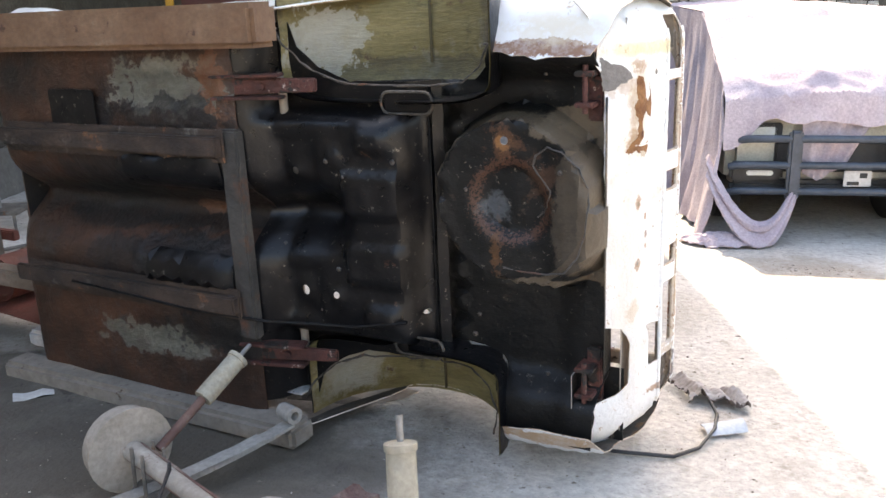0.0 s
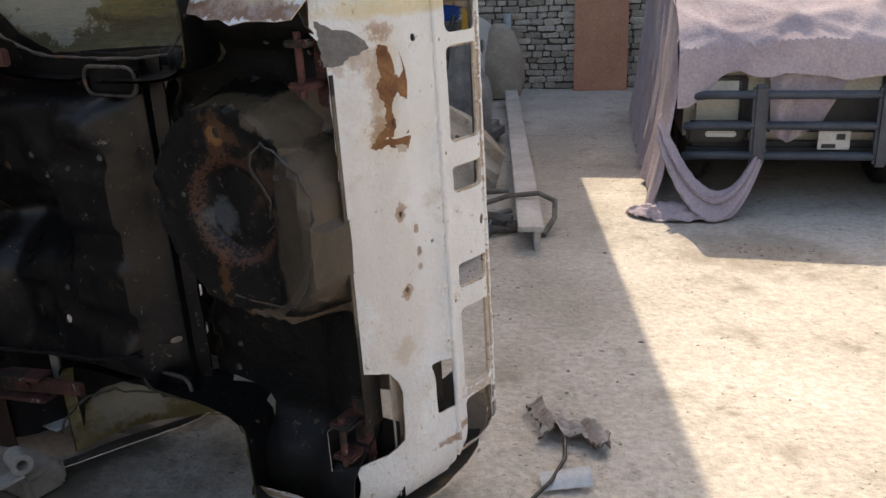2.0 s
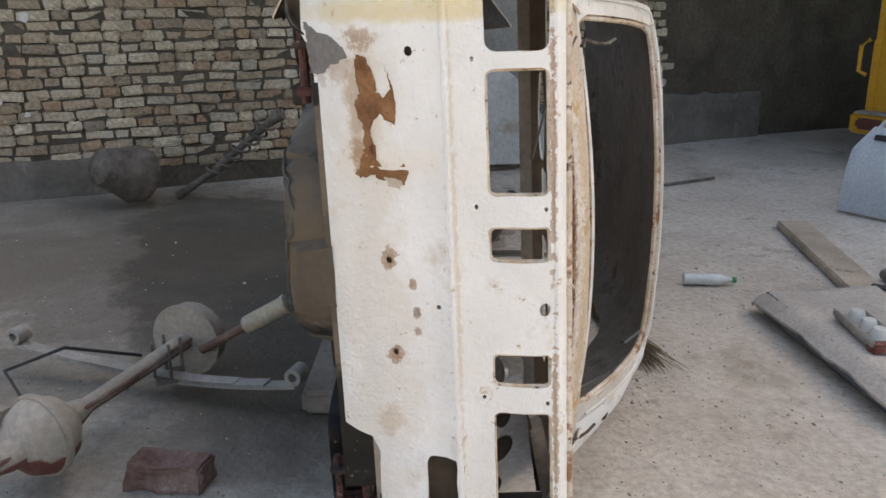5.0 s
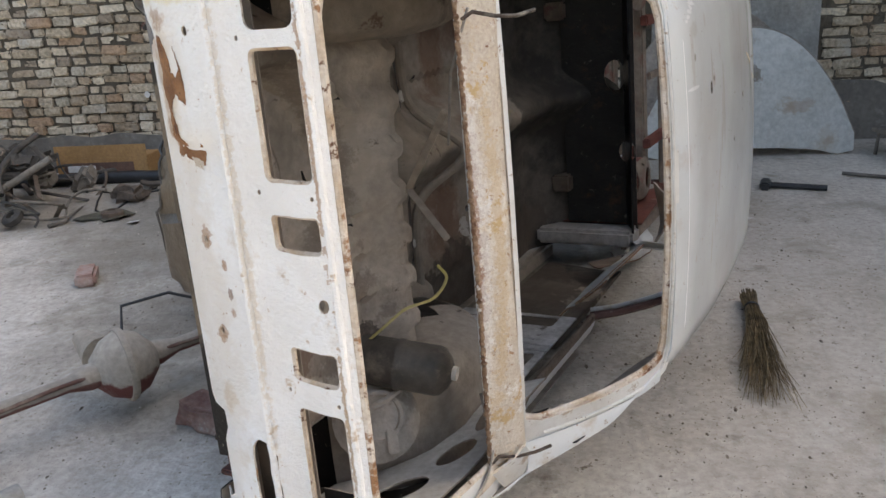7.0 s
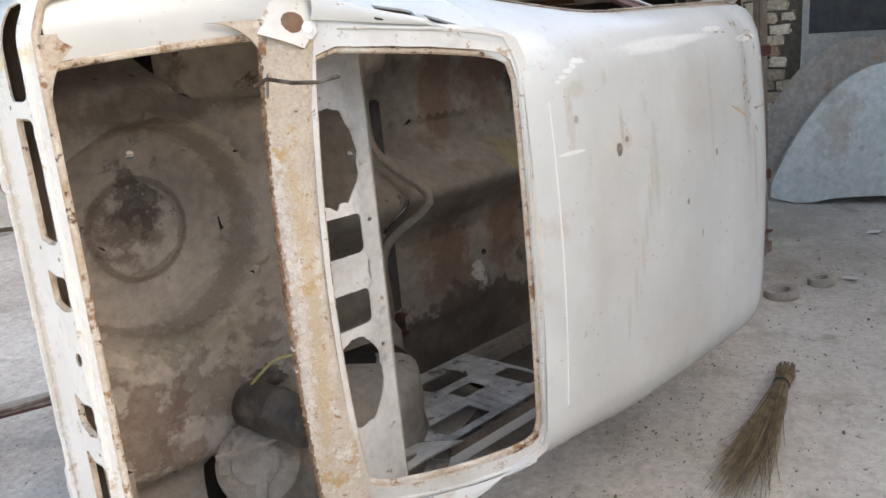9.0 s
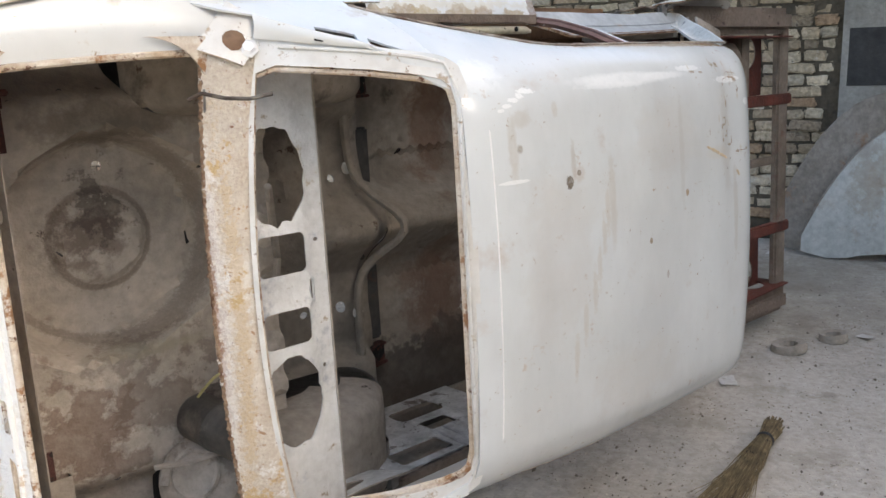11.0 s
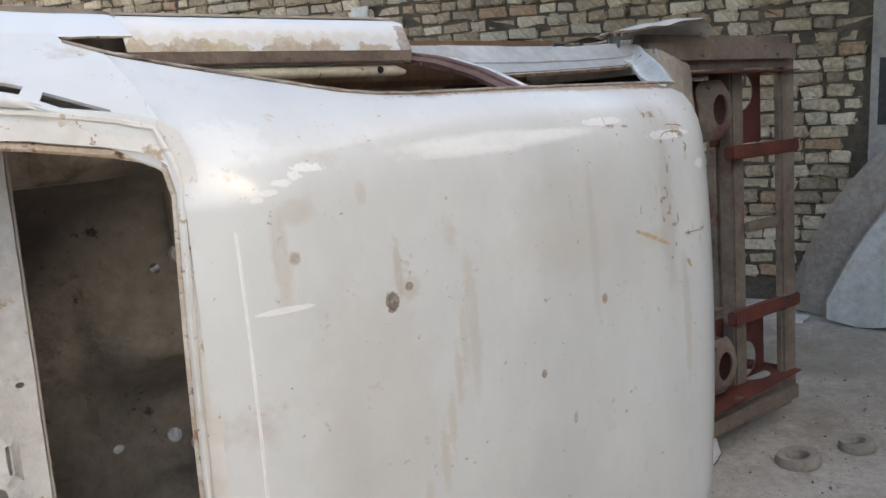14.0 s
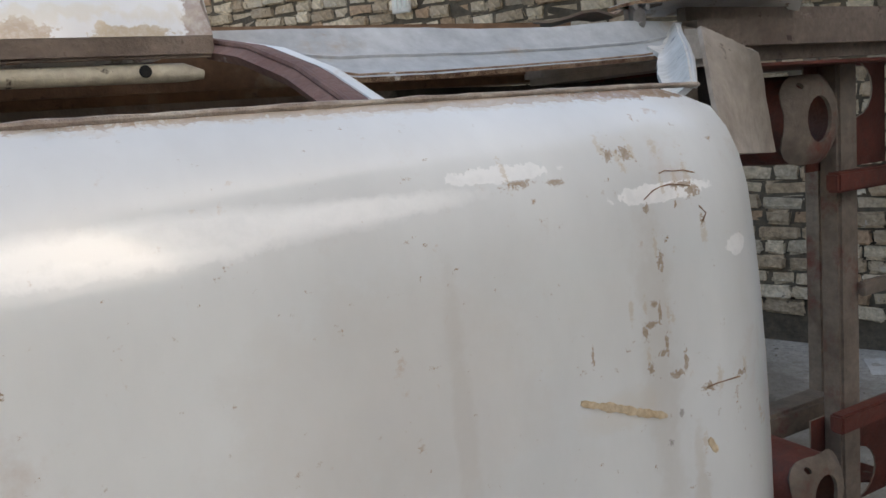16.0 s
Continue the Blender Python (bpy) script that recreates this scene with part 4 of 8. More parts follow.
    for line in ([(1.932, 0.426), (1.940, 0.428), (1.950, 0.431), (1.963, 0.433), (1.976, 0.434), (1.990, 0.433), (2.003, 0.431)], [(1.966, 0.444), (1.975, 0.446), (1.985, 0.445), (2.0, 0.445), (2.014, 0.442)], [(2.01, 0.414), (2.018, 0.408), (2.012, 0.402)], [(1.998, 0.223), (2.015, 0.225), (2.032, 0.225), (2.050, 0.224)]):
        pts = [Vector(roof_at(f, l)) + Vector((0, 0.0002, 0.0004)) for f, l in line]
        part("hair_scratch", rod(pts, [0.0008 + 0.0005 * noise.noise(p * 90) for p in pts], 5), RUST_EDGE, shell, "hair-thin rusty scratch")


SCRATCH = surface("scratch_brown", (0.44, 0.33, 0.20), (0.58, 0.48, 0.34), 0.7, 30, 120, 0.3)
GUTTER = surface("gutter", (0.13, 0.07, 0.045), (0.50, 0.44, 0.37), 0.7, 14, 60, 0.4)
RIDGE = surface("white_filler", (0.80, 0.79, 0.77), (0.86, 0.85, 0.84), 0.35, 20, 120, 0.2)
build_roof()


def glass_plane(a, v):
    """The rear screen's bowed plane: a is minus the side, v from the deck bar (0) to the roof (1)."""
    f = 0.485 + 0.415 * v + (0.06 * (1 - v) + 0.025 * v) * (a / 0.5) ** 2
    u = 0.165 + 0.267 * v + 0.12 * v * (1 - v) - 0.04 * (a / 0.55) ** 2
    return (f, 0.018 - a, u)


FRAME_EDGE = [(0.0, 0.575), (0.3, 0.555), (0.5, 0.543), (0.75, 0.527), (0.88, 0.515), (0.96, 0.495), (1.0, 0.45), (1.01, 0.40)]


def build_rear_screen():
    out = [(-a, v) for v, a in FRAME_EDGE][::-1] + [(a, v) for v, a in FRAME_EDGE]
    out = out[::-1]
    half = [(0.02, 0.50), (0.10, 0.515), (0.3, 0.505), (0.5, 0.495), (0.75, 0.478), (0.86, 0.466), (0.91, 0.45), (0.935, 0.41)]
    hole = [(a, v) for v, a in half] + [(-a, v) for v, a in half[::-1]]
    sheet("rear_screen_frame", out, [hole], glass_plane, 0.012, [FRAME_PAINT, DUST, FLANGE], shell, "white rear window frame with rusty seal flange", 0.03, 0.002)
    bm = bmesh.new()
    loop = [Vector(glass_plane(a * 0.985, v)) + Vector((0.004, 0, -0.012)) for a, v in finer(hole, 0.05)]
    add_rod(bm, loop + loop[:1], 0.007, 6)
    ridge = [Vector(glass_plane(a * (1.075 if abs(a) > 0.45 else 1.02), v * 1.012 + 0.008)) + Vector((-0.002, 0, 0.002)) for a, v in finer(hole, 0.05) if v > 0.05]
    part("screen_bead", rod(ridge, 0.0045, 6), FRAME_PAINT, shell, "raised bead round the rear window")
    part("seal_flange", bm, FLANGE, shell, "rusty cream window seal flange")

    # deck bar between boot and rear screen
    def bar(a, t):
        q = (a / 0.58) ** 2
        return (0.413 + 0.082 * t + 0.048 * q * (1 + 0.45 * t), -a, 0.113 + 0.047 * t + 0.013 * math.sin(math.pi * t) - 0.03 * q)
    sheet("deck_bar", [(-0.575, 0), (0.575, 0), (0.565, 1), (-0.565, 1)], [], lambda a, t: bar(a, t), 0.02, [BAR_TAN, DUST, FLANGE], shell, "tan primed deck bar with rust-eaten edge", 0.03, 0.004)
    bm = bmesh.new()
    steps = [-0.57 + 0.006 * i for i in range(191)]
    add_rod(bm, [Vector(bar(a, 0.02)) + Vector((0.004 * noise.noise((a * 130, 0, 0)), 0, -0.006 + 0.004 * noise.noise((a * 90, 2, 0)))) for a in steps], [0.006 + 0.004 * noise.noise((a * 140, 5, 0)) for a in steps], 8)
    part("rusty_edge", bm, RUST_EDGE, shell, "rust-eaten folded edge")
    # patches that join the bar's ends to window frame, pillar and gutter
    for s in (1, -1):
        p, q, r, t = Vector((0.525, 0.535, 0.141)), Vector((0.600, 0.608, 0.127)), Vector((0.530, 0.674, 0.085)), Vector((0.440, 0.575, 0.090))

        def join(a, b, s=s):
            v = p.lerp(q, a).lerp(t.lerp(r, a), b)
            return (v.x, s * v.y, v.z + 0.008 * math.sin(math.pi * b))
        o = [(0, 0), (1, 0), (1, 1), (0, 1)]
        sheet("corner_patch", o if s < 0 else o[::-1], [], join, 0.006, [FRAME_PAINT, FRAME_PAINT, FLANGE], shell, "white corner with flaked paint", 0.08, 0.004)
    # rounded corners of the boot opening
    for s in (1, -1):
        for f0, fd, l0 in ((0.03, 1, 0.60), (0.468, -1, 0.60)):
            arc = [(f0, l0), (f0 + fd * 0.13, l0)] + [(f0 + fd * (0.13 - 0.13 * math.sin(radians(9 * i))), l0 - 0.13 + 0.13 * math.cos(radians(9 * i))) for i in range(1, 11)]
            if (fd > 0) != (s > 0):
                arc = arc[::-1]
            sheet("corner_gusset", [(f, s * l) for f, l in arc], [], lambda f, l: (f, l, 0.050 + 0.045 * smooth01((f - 0.1) / 0.36)), 0.005, [FLANGE, DUST], shell, "", 0.03)
    # sides of the boot opening
    for s in (1, -1):
        def gut(a, t, s=s):
            f = 0.04 + 0.49 * t
            return (f, s * (0.57 + 0.135 * a) * (1 - 0.04 * (1 - t) ** 2), 0.04 + 0.045 * t * (1 - 0.3 * a) - 0.02 * a * a + 0.012 * math.sin(a * 3.1))
        o = [(0, 0), (1, 0), (1, 1), (0, 1)]
        sheet("boot_gutter", o, [], gut if s < 0 else (lambda t, a: gut(a, t)), 0.005, [PAINT, DUST, FLANGE], shell, "white quarter top beside the boot opening", 0.06)
        bm = bmesh.new()
        add_rod(bm, [Vector(gut(-0.02, i / 8)) for i in range(9)], 0.008, 6)
        part("gutter_flange", bm, FLANGE, shell)
        # rear pillar with two vent slots
        edge = []
        for i in range(20):
            v = i / 19
            a = along(FRAME_EDGE, v)
            edge.append(Vector(glass_plane(-s * a, v)))
        out_p = [(0.40, 0.03), (0.86, 0.03), (0.86, 0.07), (0.907, 0.116)] + [(0.907, 0.36)] + [(p.x, p.z + 0.006) for p in edge[::-1] if p.x < 0.895] + [(0.50, 0.10)]
        slot = [[(0.660, 0.224), (0.738, 0.264), (0.752, 0.234), (0.674, 0.194)], [(0.760, 0.278), (0.838, 0.318), (0.852, 0.288), (0.774, 0.248)]]

        def skin_l(f, u):
            flat = 0.704 - 0.50 * u + 0.1 * u * u
            t = smooth01((f - 0.72) / 0.18)
            if t <= 0:
                return flat
            prev = roof_at(f, 0.40)
            for n in range(1, 25):
                q = roof_at(f, 0.40 + 0.152 * n / 24)
                if q[2] <= u:
                    k = (prev[2] - u) / max(1e-6, prev[2] - q[2])
                    return flat + (prev[1] + (q[1] - prev[1]) * min(1.0, max(0.0, k)) - flat) * t
                prev = q
            return flat

        def pil(f, u, s=s):
            return (f, s * skin_l(f, u), u)

        def fold(t, b):
            x = min(18.999, max(0.0, t * 19))
            e = edge[int(x)].lerp(edge[int(x) + 1], x - int(x))
            p = Vector(pil(e.x, e.z + 0.006))
            return tuple(p.lerp(e + Vector((0, 0, 0.003)), b) + Vector((0, 0, 0.008 * (1 - t) * math.sin(math.pi * b))))
        o = [(0, 0), (0.88, 0), (0.88, 1), (0, 1)]
        sheet("pillar_fold", o if s < 0 else o[::-1], [], fold, 0.005, [PAINT, PAINT], shell, "white paint folded in towards the rear window", 0.05)
        # Added black plate: the slots' inner shade as a colour.
        q4 = [(0.654, 0.186), (0.866, 0.288), (0.848, 0.328), (0.650, 0.232)]
        sheet("vent_backing", q4 if s < 0 else [(-f, u) for f, u in q4[::-1]], [], (lambda f, u: (f, -(skin_l(f, u) - 0.012), u)) if s < 0 else (lambda a, u: (-a, skin_l(-a, u) - 0.012, u)), 0.003, [SHADE_BLACK, SHADE_BLACK], shell, "matt black plate added behind the vent slots to keep them dark", 0.05)
        if s < 0:
            sheet("rear_pillar", out_p, [], pil, 0.005, [PAINT, DUST, PAINT], shell, "white rear pillar close above the ground", 0.03)
        else:
            sheet("rear_pillar", [(-f, u) for f, u in out_p[::-1]], [[(-f, u) for f, u in h] for h in slot], lambda a, u: pil(-a, u), 0.005, [PAINT, DUST, PAINT], shell, "white rear pillar with two black vent slots", 0.03)


build_rear_screen()


# ---- parcel shelf, boot floor and cabin floor ----
def build_shelf():
    holes = [[(x + 0.010 * noise.noise((x * 40, y * 40, 0)), y + 0.014 * noise.noise((x * 40, y * 40, 3))) for x, y in oval(0.622, l, 0.080, 0.115, 44)] for l in (0.285, -0.265)]
    holes += [rounded(0.555, 0.052, 0.684, 0.148, 0.016), rounded(0.555, -0.124, 0.684, -0.036, 0.016)]
    holes += [oval(0.57, 0.48, 0.006, 0.006, 6), oval(0.728, 0.12, 0.008, 0.006, 6), oval(0.725, -0.2, 0.006, 0.006, 6), rounded(0.690, -0.02, 0.698, 0.03, 0.003)]

    def shelf(f, l):
        u = 0.06 - 0.015 * smooth01((f - 0.705) / 0.01)
        for c in (0.10, -0.08):
            if abs(l - c) < 0.075 and 0.53 < f < 0.70:
                u += 0.006
        return (f, l, u)
    sheet("parcel_shelf", [(0.50, 0.60), (0.50, -0.60), (0.752, -0.60), (0.752, 0.60)], holes, shelf, 0.004, [SHELF_GREY, DUST, SHELF_GREY], shell, "dusty grey parcel shelf panel with speaker holes", 0.028, 0.002)
    sheet("shelf_lip", [(-0.60, 0.01), (0.60, 0.01), (0.60, 0.044), (-0.60, 0.044)], [], lambda a, u: (0.755, -a, u), 0.004, [GREY_DUST, DUST], shell, "", 0.06)
    bm = bmesh.new()
    for end in ((0.68, 0.25, -0.075), (0.68, -0.075, -0.10)):
        foot = Vector((0.80, 0.022, -0.27))
        add_box(bm, -0.008, -0.009, 0, 0.008, 0.009, (Vector(end) - foot).length, 0.003, Matrix.Translation(foot) @ (Vector(end) - foot).to_track_quat('Z', 'Y').to_matrix().to_4x4())
    part("seat_brace", bm, DUST, shell, "dusty V-shaped seat-back brace")


build_shelf()
WELL = (0.400, 0.122, 0.285)


def boot_u(f, l):
    u = -0.355 - 0.02 * smooth01((0.30 - f) / 0.1)
    d = math.hypot((f - WELL[0]), (l - WELL[1]))
    if l < WELL[1] and f < WELL[0]:
        d = max(abs(f - WELL[0]) * 0.95, abs(l - WELL[1]) * 0.98, d * 0.86)
    u -= 0.135 * smooth01((WELL[2] - d) / 0.032) - 0.010 * math.exp(-((d - 0.295) / 0.010) ** 2)
    u += 0.03 * smooth01((0.13 - d) / 0.03) - 0.008 * math.exp(-((d - 0.235) / 0.012) ** 2)
    u += 0.07 * smooth01((f - 0.66) / 0.1)
    if f > 0.64:
        u += 0.018 * max(-0.5, min(0.7, 1.8 * math.sin(l * 52 + 0.6)))
    u -= 0.10 * smooth01((abs(l) - 0.47) / 0.10) * smooth01((0.62 - f) / 0.1)
    return u + 0.004 * noise.noise((f * 9, l * 9, 2))


LIP = surface("torn_lip", (0.02, 0.017, 0.014), (0.11, 0.092, 0.075), 0.7, 18, 60, 0.5, speck=((0.16, 0.07, 0.035), 0.14, 20))
BULKHEAD = surface("bulkhead_black", (0.012, 0.011, 0.010), (0.035, 0.031, 0.028), 0.6, 6, 40, 0.4, speck=(((0.10, 0.05, 0.03), 0.14, 8), ((0.20, 0.19, 0.17), 0.12, 26)))
CROSS_GREY = surface("cross_grey", (0.035, 0.032, 0.03), (0.085, 0.078, 0.07), 0.6, 5, 40, 0.4, speck=((0.13, 0.055, 0.03), 0.17, 7))


def build_floor():
    out = [(0.14, -0.69), (0.47, -0.69), (0.455, -0.60), (0.50, -0.525), (0.57, -0.475), (0.80, -0.455), (0.80, 0.47), (0.57, 0.485), (0.505, 0.53), (0.47, 0.60), (0.14, 0.60), (0.13, 0.50), (0.113, 0.45), (0.113, -0.45), (0.13, -0.50)]
    sheet("boot_floor", out, [oval(0.415, 0.312, 0.014, 0.014, 8), oval(0.155, 0.46, 0.02, 0.012, 8)], lambda f, l: (f, l, boot_u(f, l)), 0.004, [BOOT_DUST, WELL_BLACK, WELL_BLACK], shell, "boot floor with spare wheel well, black sealed below and dusty above", 0.024, 0.0, 0.003)

    def seat_u(f, l):
        u = along([(0.66, -0.385), (0.70, -0.41), (0.76, -0.45), (1.27, -0.48), (1.32, -0.60), (1.37, -0.63)], f)

        def plateau(f0, f1, l0, l1, h, e=0.03):
            return h * smooth01((f - f0) / e) * smooth01((f1 - f) / e) * smooth01((l - l0) / e) * smooth01((l1 - l) / e)
        u += plateau(0.73, 1.33, -0.44, 0.41, -0.075, 0.06)
        u += plateau(0.76, 1.00, 0.03, 0.20, -0.018, 0.02) + plateau(0.76, 1.00, -0.21, -0.05, -0.018, 0.02) + plateau(0.78, 0.95, 0.24, 0.37, -0.03, 0.05) + plateau(0.77, 0.95, -0.38, -0.25, -0.03, 0.05)
        u += plateau(1.08, 1.27, 0.10, 0.32, 0.015) + plateau(1.10, 1.27, -0.36, -0.14, 0.015)
        for cf, cl, r, h in ((1.02, 0.24, 0.03, -0.02), (1.18, 0.19, 0.03, -0.012), (1.17, -0.24, 0.035, -0.012), (1.04, -0.25, 0.03, -0.015), (0.97, 0.18, 0.015, -0.012), (0.96, -0.17, 0.015, -0.012), (0.90, 0.12, 0.012, -0.01), (0.87, -0.12, 0.012, -0.01)):
            u += h * math.exp(-((f - cf) ** 2 + (l - cl) ** 2) / r ** 2)
        u += 0.15 * math.exp(-((l - 0.02) / 0.09) ** 2) * smooth01((f - 0.95) / 0.15)
        return u + 0.006 * noise.noise((f * 9, l * 9, 5))
    sheet("seat_pan", [(0.675, -0.475), (0.98, -0.475), (1.09, -0.52), (1.18, -0.60), (1.21, -0.68), (1.36, -0.68), (1.36, 0.68), (1.21, 0.68), (1.18, 0.60), (1.10, 0.53), (0.98, 0.485), (0.675, 0.485)], [oval(1.18, -0.245, 0.019, 0.019, 10), oval(1.18, 0.188, 0.013, 0.013, 8), oval(1.04, -0.246, 0.014, 0.012, 8), oval(0.74, -0.30, 0.01, 0.01, 8)], lambda f, l: (f, l, seat_u(f, l)), 0.004, [DUST_DARK, UNDERSEAL], shell, "rear seat pan, glossy black underseal below", 0.022, 0.004, 0.002)

    def pan_u(f, l):
        u = along([(1.34, -0.63), (1.40, -0.65), (2.55, -0.65), (2.74, -0.50), (2.80, -0.42)], f)
        u += 0.17 * math.exp(-((l - 0.01) / 0.10) ** 2)
        for cl, h in ((0.47, 0.015), (-0.47, 0.015), (0.185, -0.028), (-0.18, -0.028)):
            u += h * smooth01((0.06 - abs(l - cl)) / 0.015) * smooth01((f - 1.41) / 0.03) * smooth01((1.92 - f) / 0.03)
        return u + 0.007 * noise.noise((f * 8, l * 8, 9))
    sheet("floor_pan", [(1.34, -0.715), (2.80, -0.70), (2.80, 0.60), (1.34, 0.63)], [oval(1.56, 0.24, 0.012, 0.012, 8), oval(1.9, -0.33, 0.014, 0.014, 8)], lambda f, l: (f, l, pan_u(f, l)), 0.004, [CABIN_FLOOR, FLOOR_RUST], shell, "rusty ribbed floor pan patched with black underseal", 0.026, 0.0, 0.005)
    for f, l, a, b, m in ((1.63, 0.178, 0.22, 0.06, UNDERSEAL), (1.60, -0.178, 0.20, 0.06, UNDERSEAL), (2.10, 0.40, 0.12, 0.07, UNDERSEAL)):
        sheet("patch_plate", rounded(f - a, l - b, f + a, l + b, 0.02), [], lambda f, l: (f, l, pan_u(f, l) - 0.022), 0.004, [m, m], shell, "dented black patch plate", 0.04, 0.004, 0.006)
    for s in (1, -1):
        part("sill", box(1.15, 0.61 if s > 0 else -0.80, -0.735, 2.74, 0.75 if s > 0 else -0.71, -0.60, 0.018), BROWN_SILL if s > 0 else DUST_DARK, shell, "brown primed sill beam")
        bm = bmesh.new()
        y0, y1 = sorted((s * 0.435, s * 0.525))
        tip = Matrix.Translation((1.22, 0, -0.60)) @ pose(0, 0, 0, 0, 14, 0)
        add_box(bm, -0.17, y0 + 0.012, 0.0, 0.20, y1 - 0.012, 0.02, 0.005, tip)
        add_box(bm, -0.05, y0, -0.03, 0.20, y0 + 0.012, 0.03, 0.003, tip)
        add_box(bm, -0.05, y1 - 0.012, -0.03, 0.20, y1, 0.03, 0.003, tip)
        add_rod(bm, [tip @ Vector((0.02, s * 0.48, 0.004)), tip @ Vector((0.02, s * 0.48, -0.012))], 0.012, 8)
        for v in bm.verts:
            v.co.y = s * 0.48 + (v.co.y - s * 0.48) * along([(0.98, 0.45), (1.12, 0.85), (1.22, 1.0), (1.42, 0.9)], v.co.x)
            v.co += Vector((0.004, 0.004, 0.004)) * noise.noise(v.co * 25)
        part("arm_bracket", bm, PINK_OXIDE, shell, "pinkish red oxide suspension bracket")
        bm = bmesh.new()
        for k in (-0.045, 0.045):
            add_box(bm, 0.14, s * 0.465 + k - 0.008, -0.47, 0.20, s * 0.465 + k + 0.008, -0.38, 0.004)
        add_rod(bm, [(0.17, s * 0.465 - 0.07, -0.455), (0.17, s * 0.465 + 0.07, -0.455)], 0.009, 8)
        add_box(bm, 0.13, s * 0.465 - 0.10, -0.40, 0.18, s * 0.465 + 0.10, -0.37, 0.006)
        part("spring_shackle", bm, PINK_OXIDE, shell, "red oxide spring shackle bracket")
        bm = bmesh.new()
        for f0, f1, h in ((1.38, 1.60, 0.030), (1.60, 2.02, 0.026), (2.02, 2.55, 0.022)):
            add_box(bm, f0, s * 0.285 - 0.034, -0.682 - h, f1 + 0.012, s * 0.285 + 0.034, -0.677, 0.006)
        add_box(bm, 1.37, s * 0.285 - 0.058, -0.682, 2.5, s * 0.285 + 0.058, -0.674, 0.003)
        part("chassis_rail", bm, RAIL, shell, "rusty folded chassis rail")
        loop = [Vector((0.66 + x, s * (0.385 + y), -0.49)) for x, y in rounded(0.0, 0.0, 0.19, 0.07, 0.03)]
        part("pocket_rim", rod(loop + loop[:1], [0.005 + 0.002 * noise.noise(p * 60) for p in loop] + [0.005], 6), LIP, shell)
        part("pocket_floor", box(0.665, s * 0.42 - 0.032, -0.480, 0.845, s * 0.42 + 0.032, -0.470, 0.003), UNDERSEAL, shell)
    part("cross_member", box(1.325, -0.42, -0.665, 1.405, 0.34, -0.62, 0.008), CROSS_GREY, shell, "dusty folded cross member")
    # cracked edges of the loose sealer sheet on the wheel well
    sheet("tail_joint", [(-0.44, -0.432), (0.44, -0.432), (0.44, -0.362), (-0.44, -0.362)], [], lambda a, u: (0.112, -a, u), 0.003, [WELL_BLACK, WELL_BLACK], shell, "", 0.08)
    # Black sheets added to keep the notch dark and hide the lit boot.
    for l0, l1 in ((-0.70, -0.44),):
        sheet("notch_wall", [(-l1, -0.47), (-l0, -0.47), (-l0, -0.352), (-l1, -0.352)], [], lambda a, u: (0.205, -a, u), 0.003, [WELL_BLACK, DUST], shell, "", 0.06)
        sheet("notch_roof", [(0.07, l0), (0.207, l0), (0.207, l1), (0.07, l1)], [], lambda f, l: (f, l, -0.35), 0.003, [DUST, WELL_BLACK], shell, "", 0.06)
    # ragged lips round the wheel openings, and odd bolts
    for s in (1, -1):
        lip = [(0.474, 0.69 if s < 0 else 0.60, -0.475), (0.457, 0.60, -0.47), (0.505, 0.53, -0.455), (0.57, 0.482, -0.43), (0.70, 0.470, -0.435), (0.85, 0.474, -0.465), (0.98, 0.482, -0.49), (1.09, 0.525, -0.51), (1.175, 0.60, -0.53), (1.215, 0.68, -0.55)]
        pts, rad = [], []
        for p, q in zip(lip, lip[1:]):
            for i in range(5):
                v = Vector(p).lerp(Vector(q), i / 5)
                n = noise.noise(v * 40)
                pts.append(Vector((v.x, s * v.y, v.z - 0.02 + 0.022 * noise.noise(v * 23))))
                rad.append(0.0035 + 0.004 * n)
        part("torn_lip", rod(pts, rad, 6), LIP, shell, "ragged dusty torn lip of the wheel opening")
    rng = random.Random(17)
    bolt = lathe([(0.0, -0.010), (0.007, -0.010), (0.009, -0.004), (0.014, 0.0)], sides=7)
    me = bpy.data.meshes.new("bolt")
    bolt.to_mesh(me)
    bolt.free()
    me.materials.append(CROSS_GREY)
    for i in range(7):
        f, l = rng.uniform(0.76, 1.30), rng.uniform(-0.40, 0.38)
        child("bolt", me, shell, at=Matrix.Translation((f, l, seat_u(f, l) - 0.005)) @ Matrix.Scale(rng.uniform(0.4, 0.8), 4))
    for i in range(8):
        f, l = rng.uniform(0.16, 0.6), rng.uniform(-0.55, 0.55)
        child("bolt", me, shell, at=Matrix.Translation((f, l, boot_u(f, l) - 0.006)) @ Matrix.Scale(rng.uniform(0.4, 0.9), 4))
    for line in ([(0.31, 0.27), (0.27, 0.30), (0.22, 0.29), (0.17, 0.24), (0.145, 0.18), (0.14, 0.12), (0.145, 0.05), (0.17, -0.03), (0.21, -0.08), (0.28, -0.10), (0.37, -0.10), (0.44, -0.09)],
                 [(0.31, 0.27), (0.32, 0.24), (0.29, 0.20), (0.26, 0.165), (0.28, 0.11), (0.33, 0.06)]):
        line = [(f0 + (f1 - f0) * k / 4, l0 + (l1 - l0) * k / 4) for (f0, l0), (f1, l1) in zip(line, line[1:]) for k in range(4)]
        pts = [Vector((f + 0.004 * noise.noise((f * 30, l * 30, 5)), l, boot_u(f, l) - 0.006 + 0.002 * noise.noise((f * 60, l * 60, 0)))) for f, l in line]
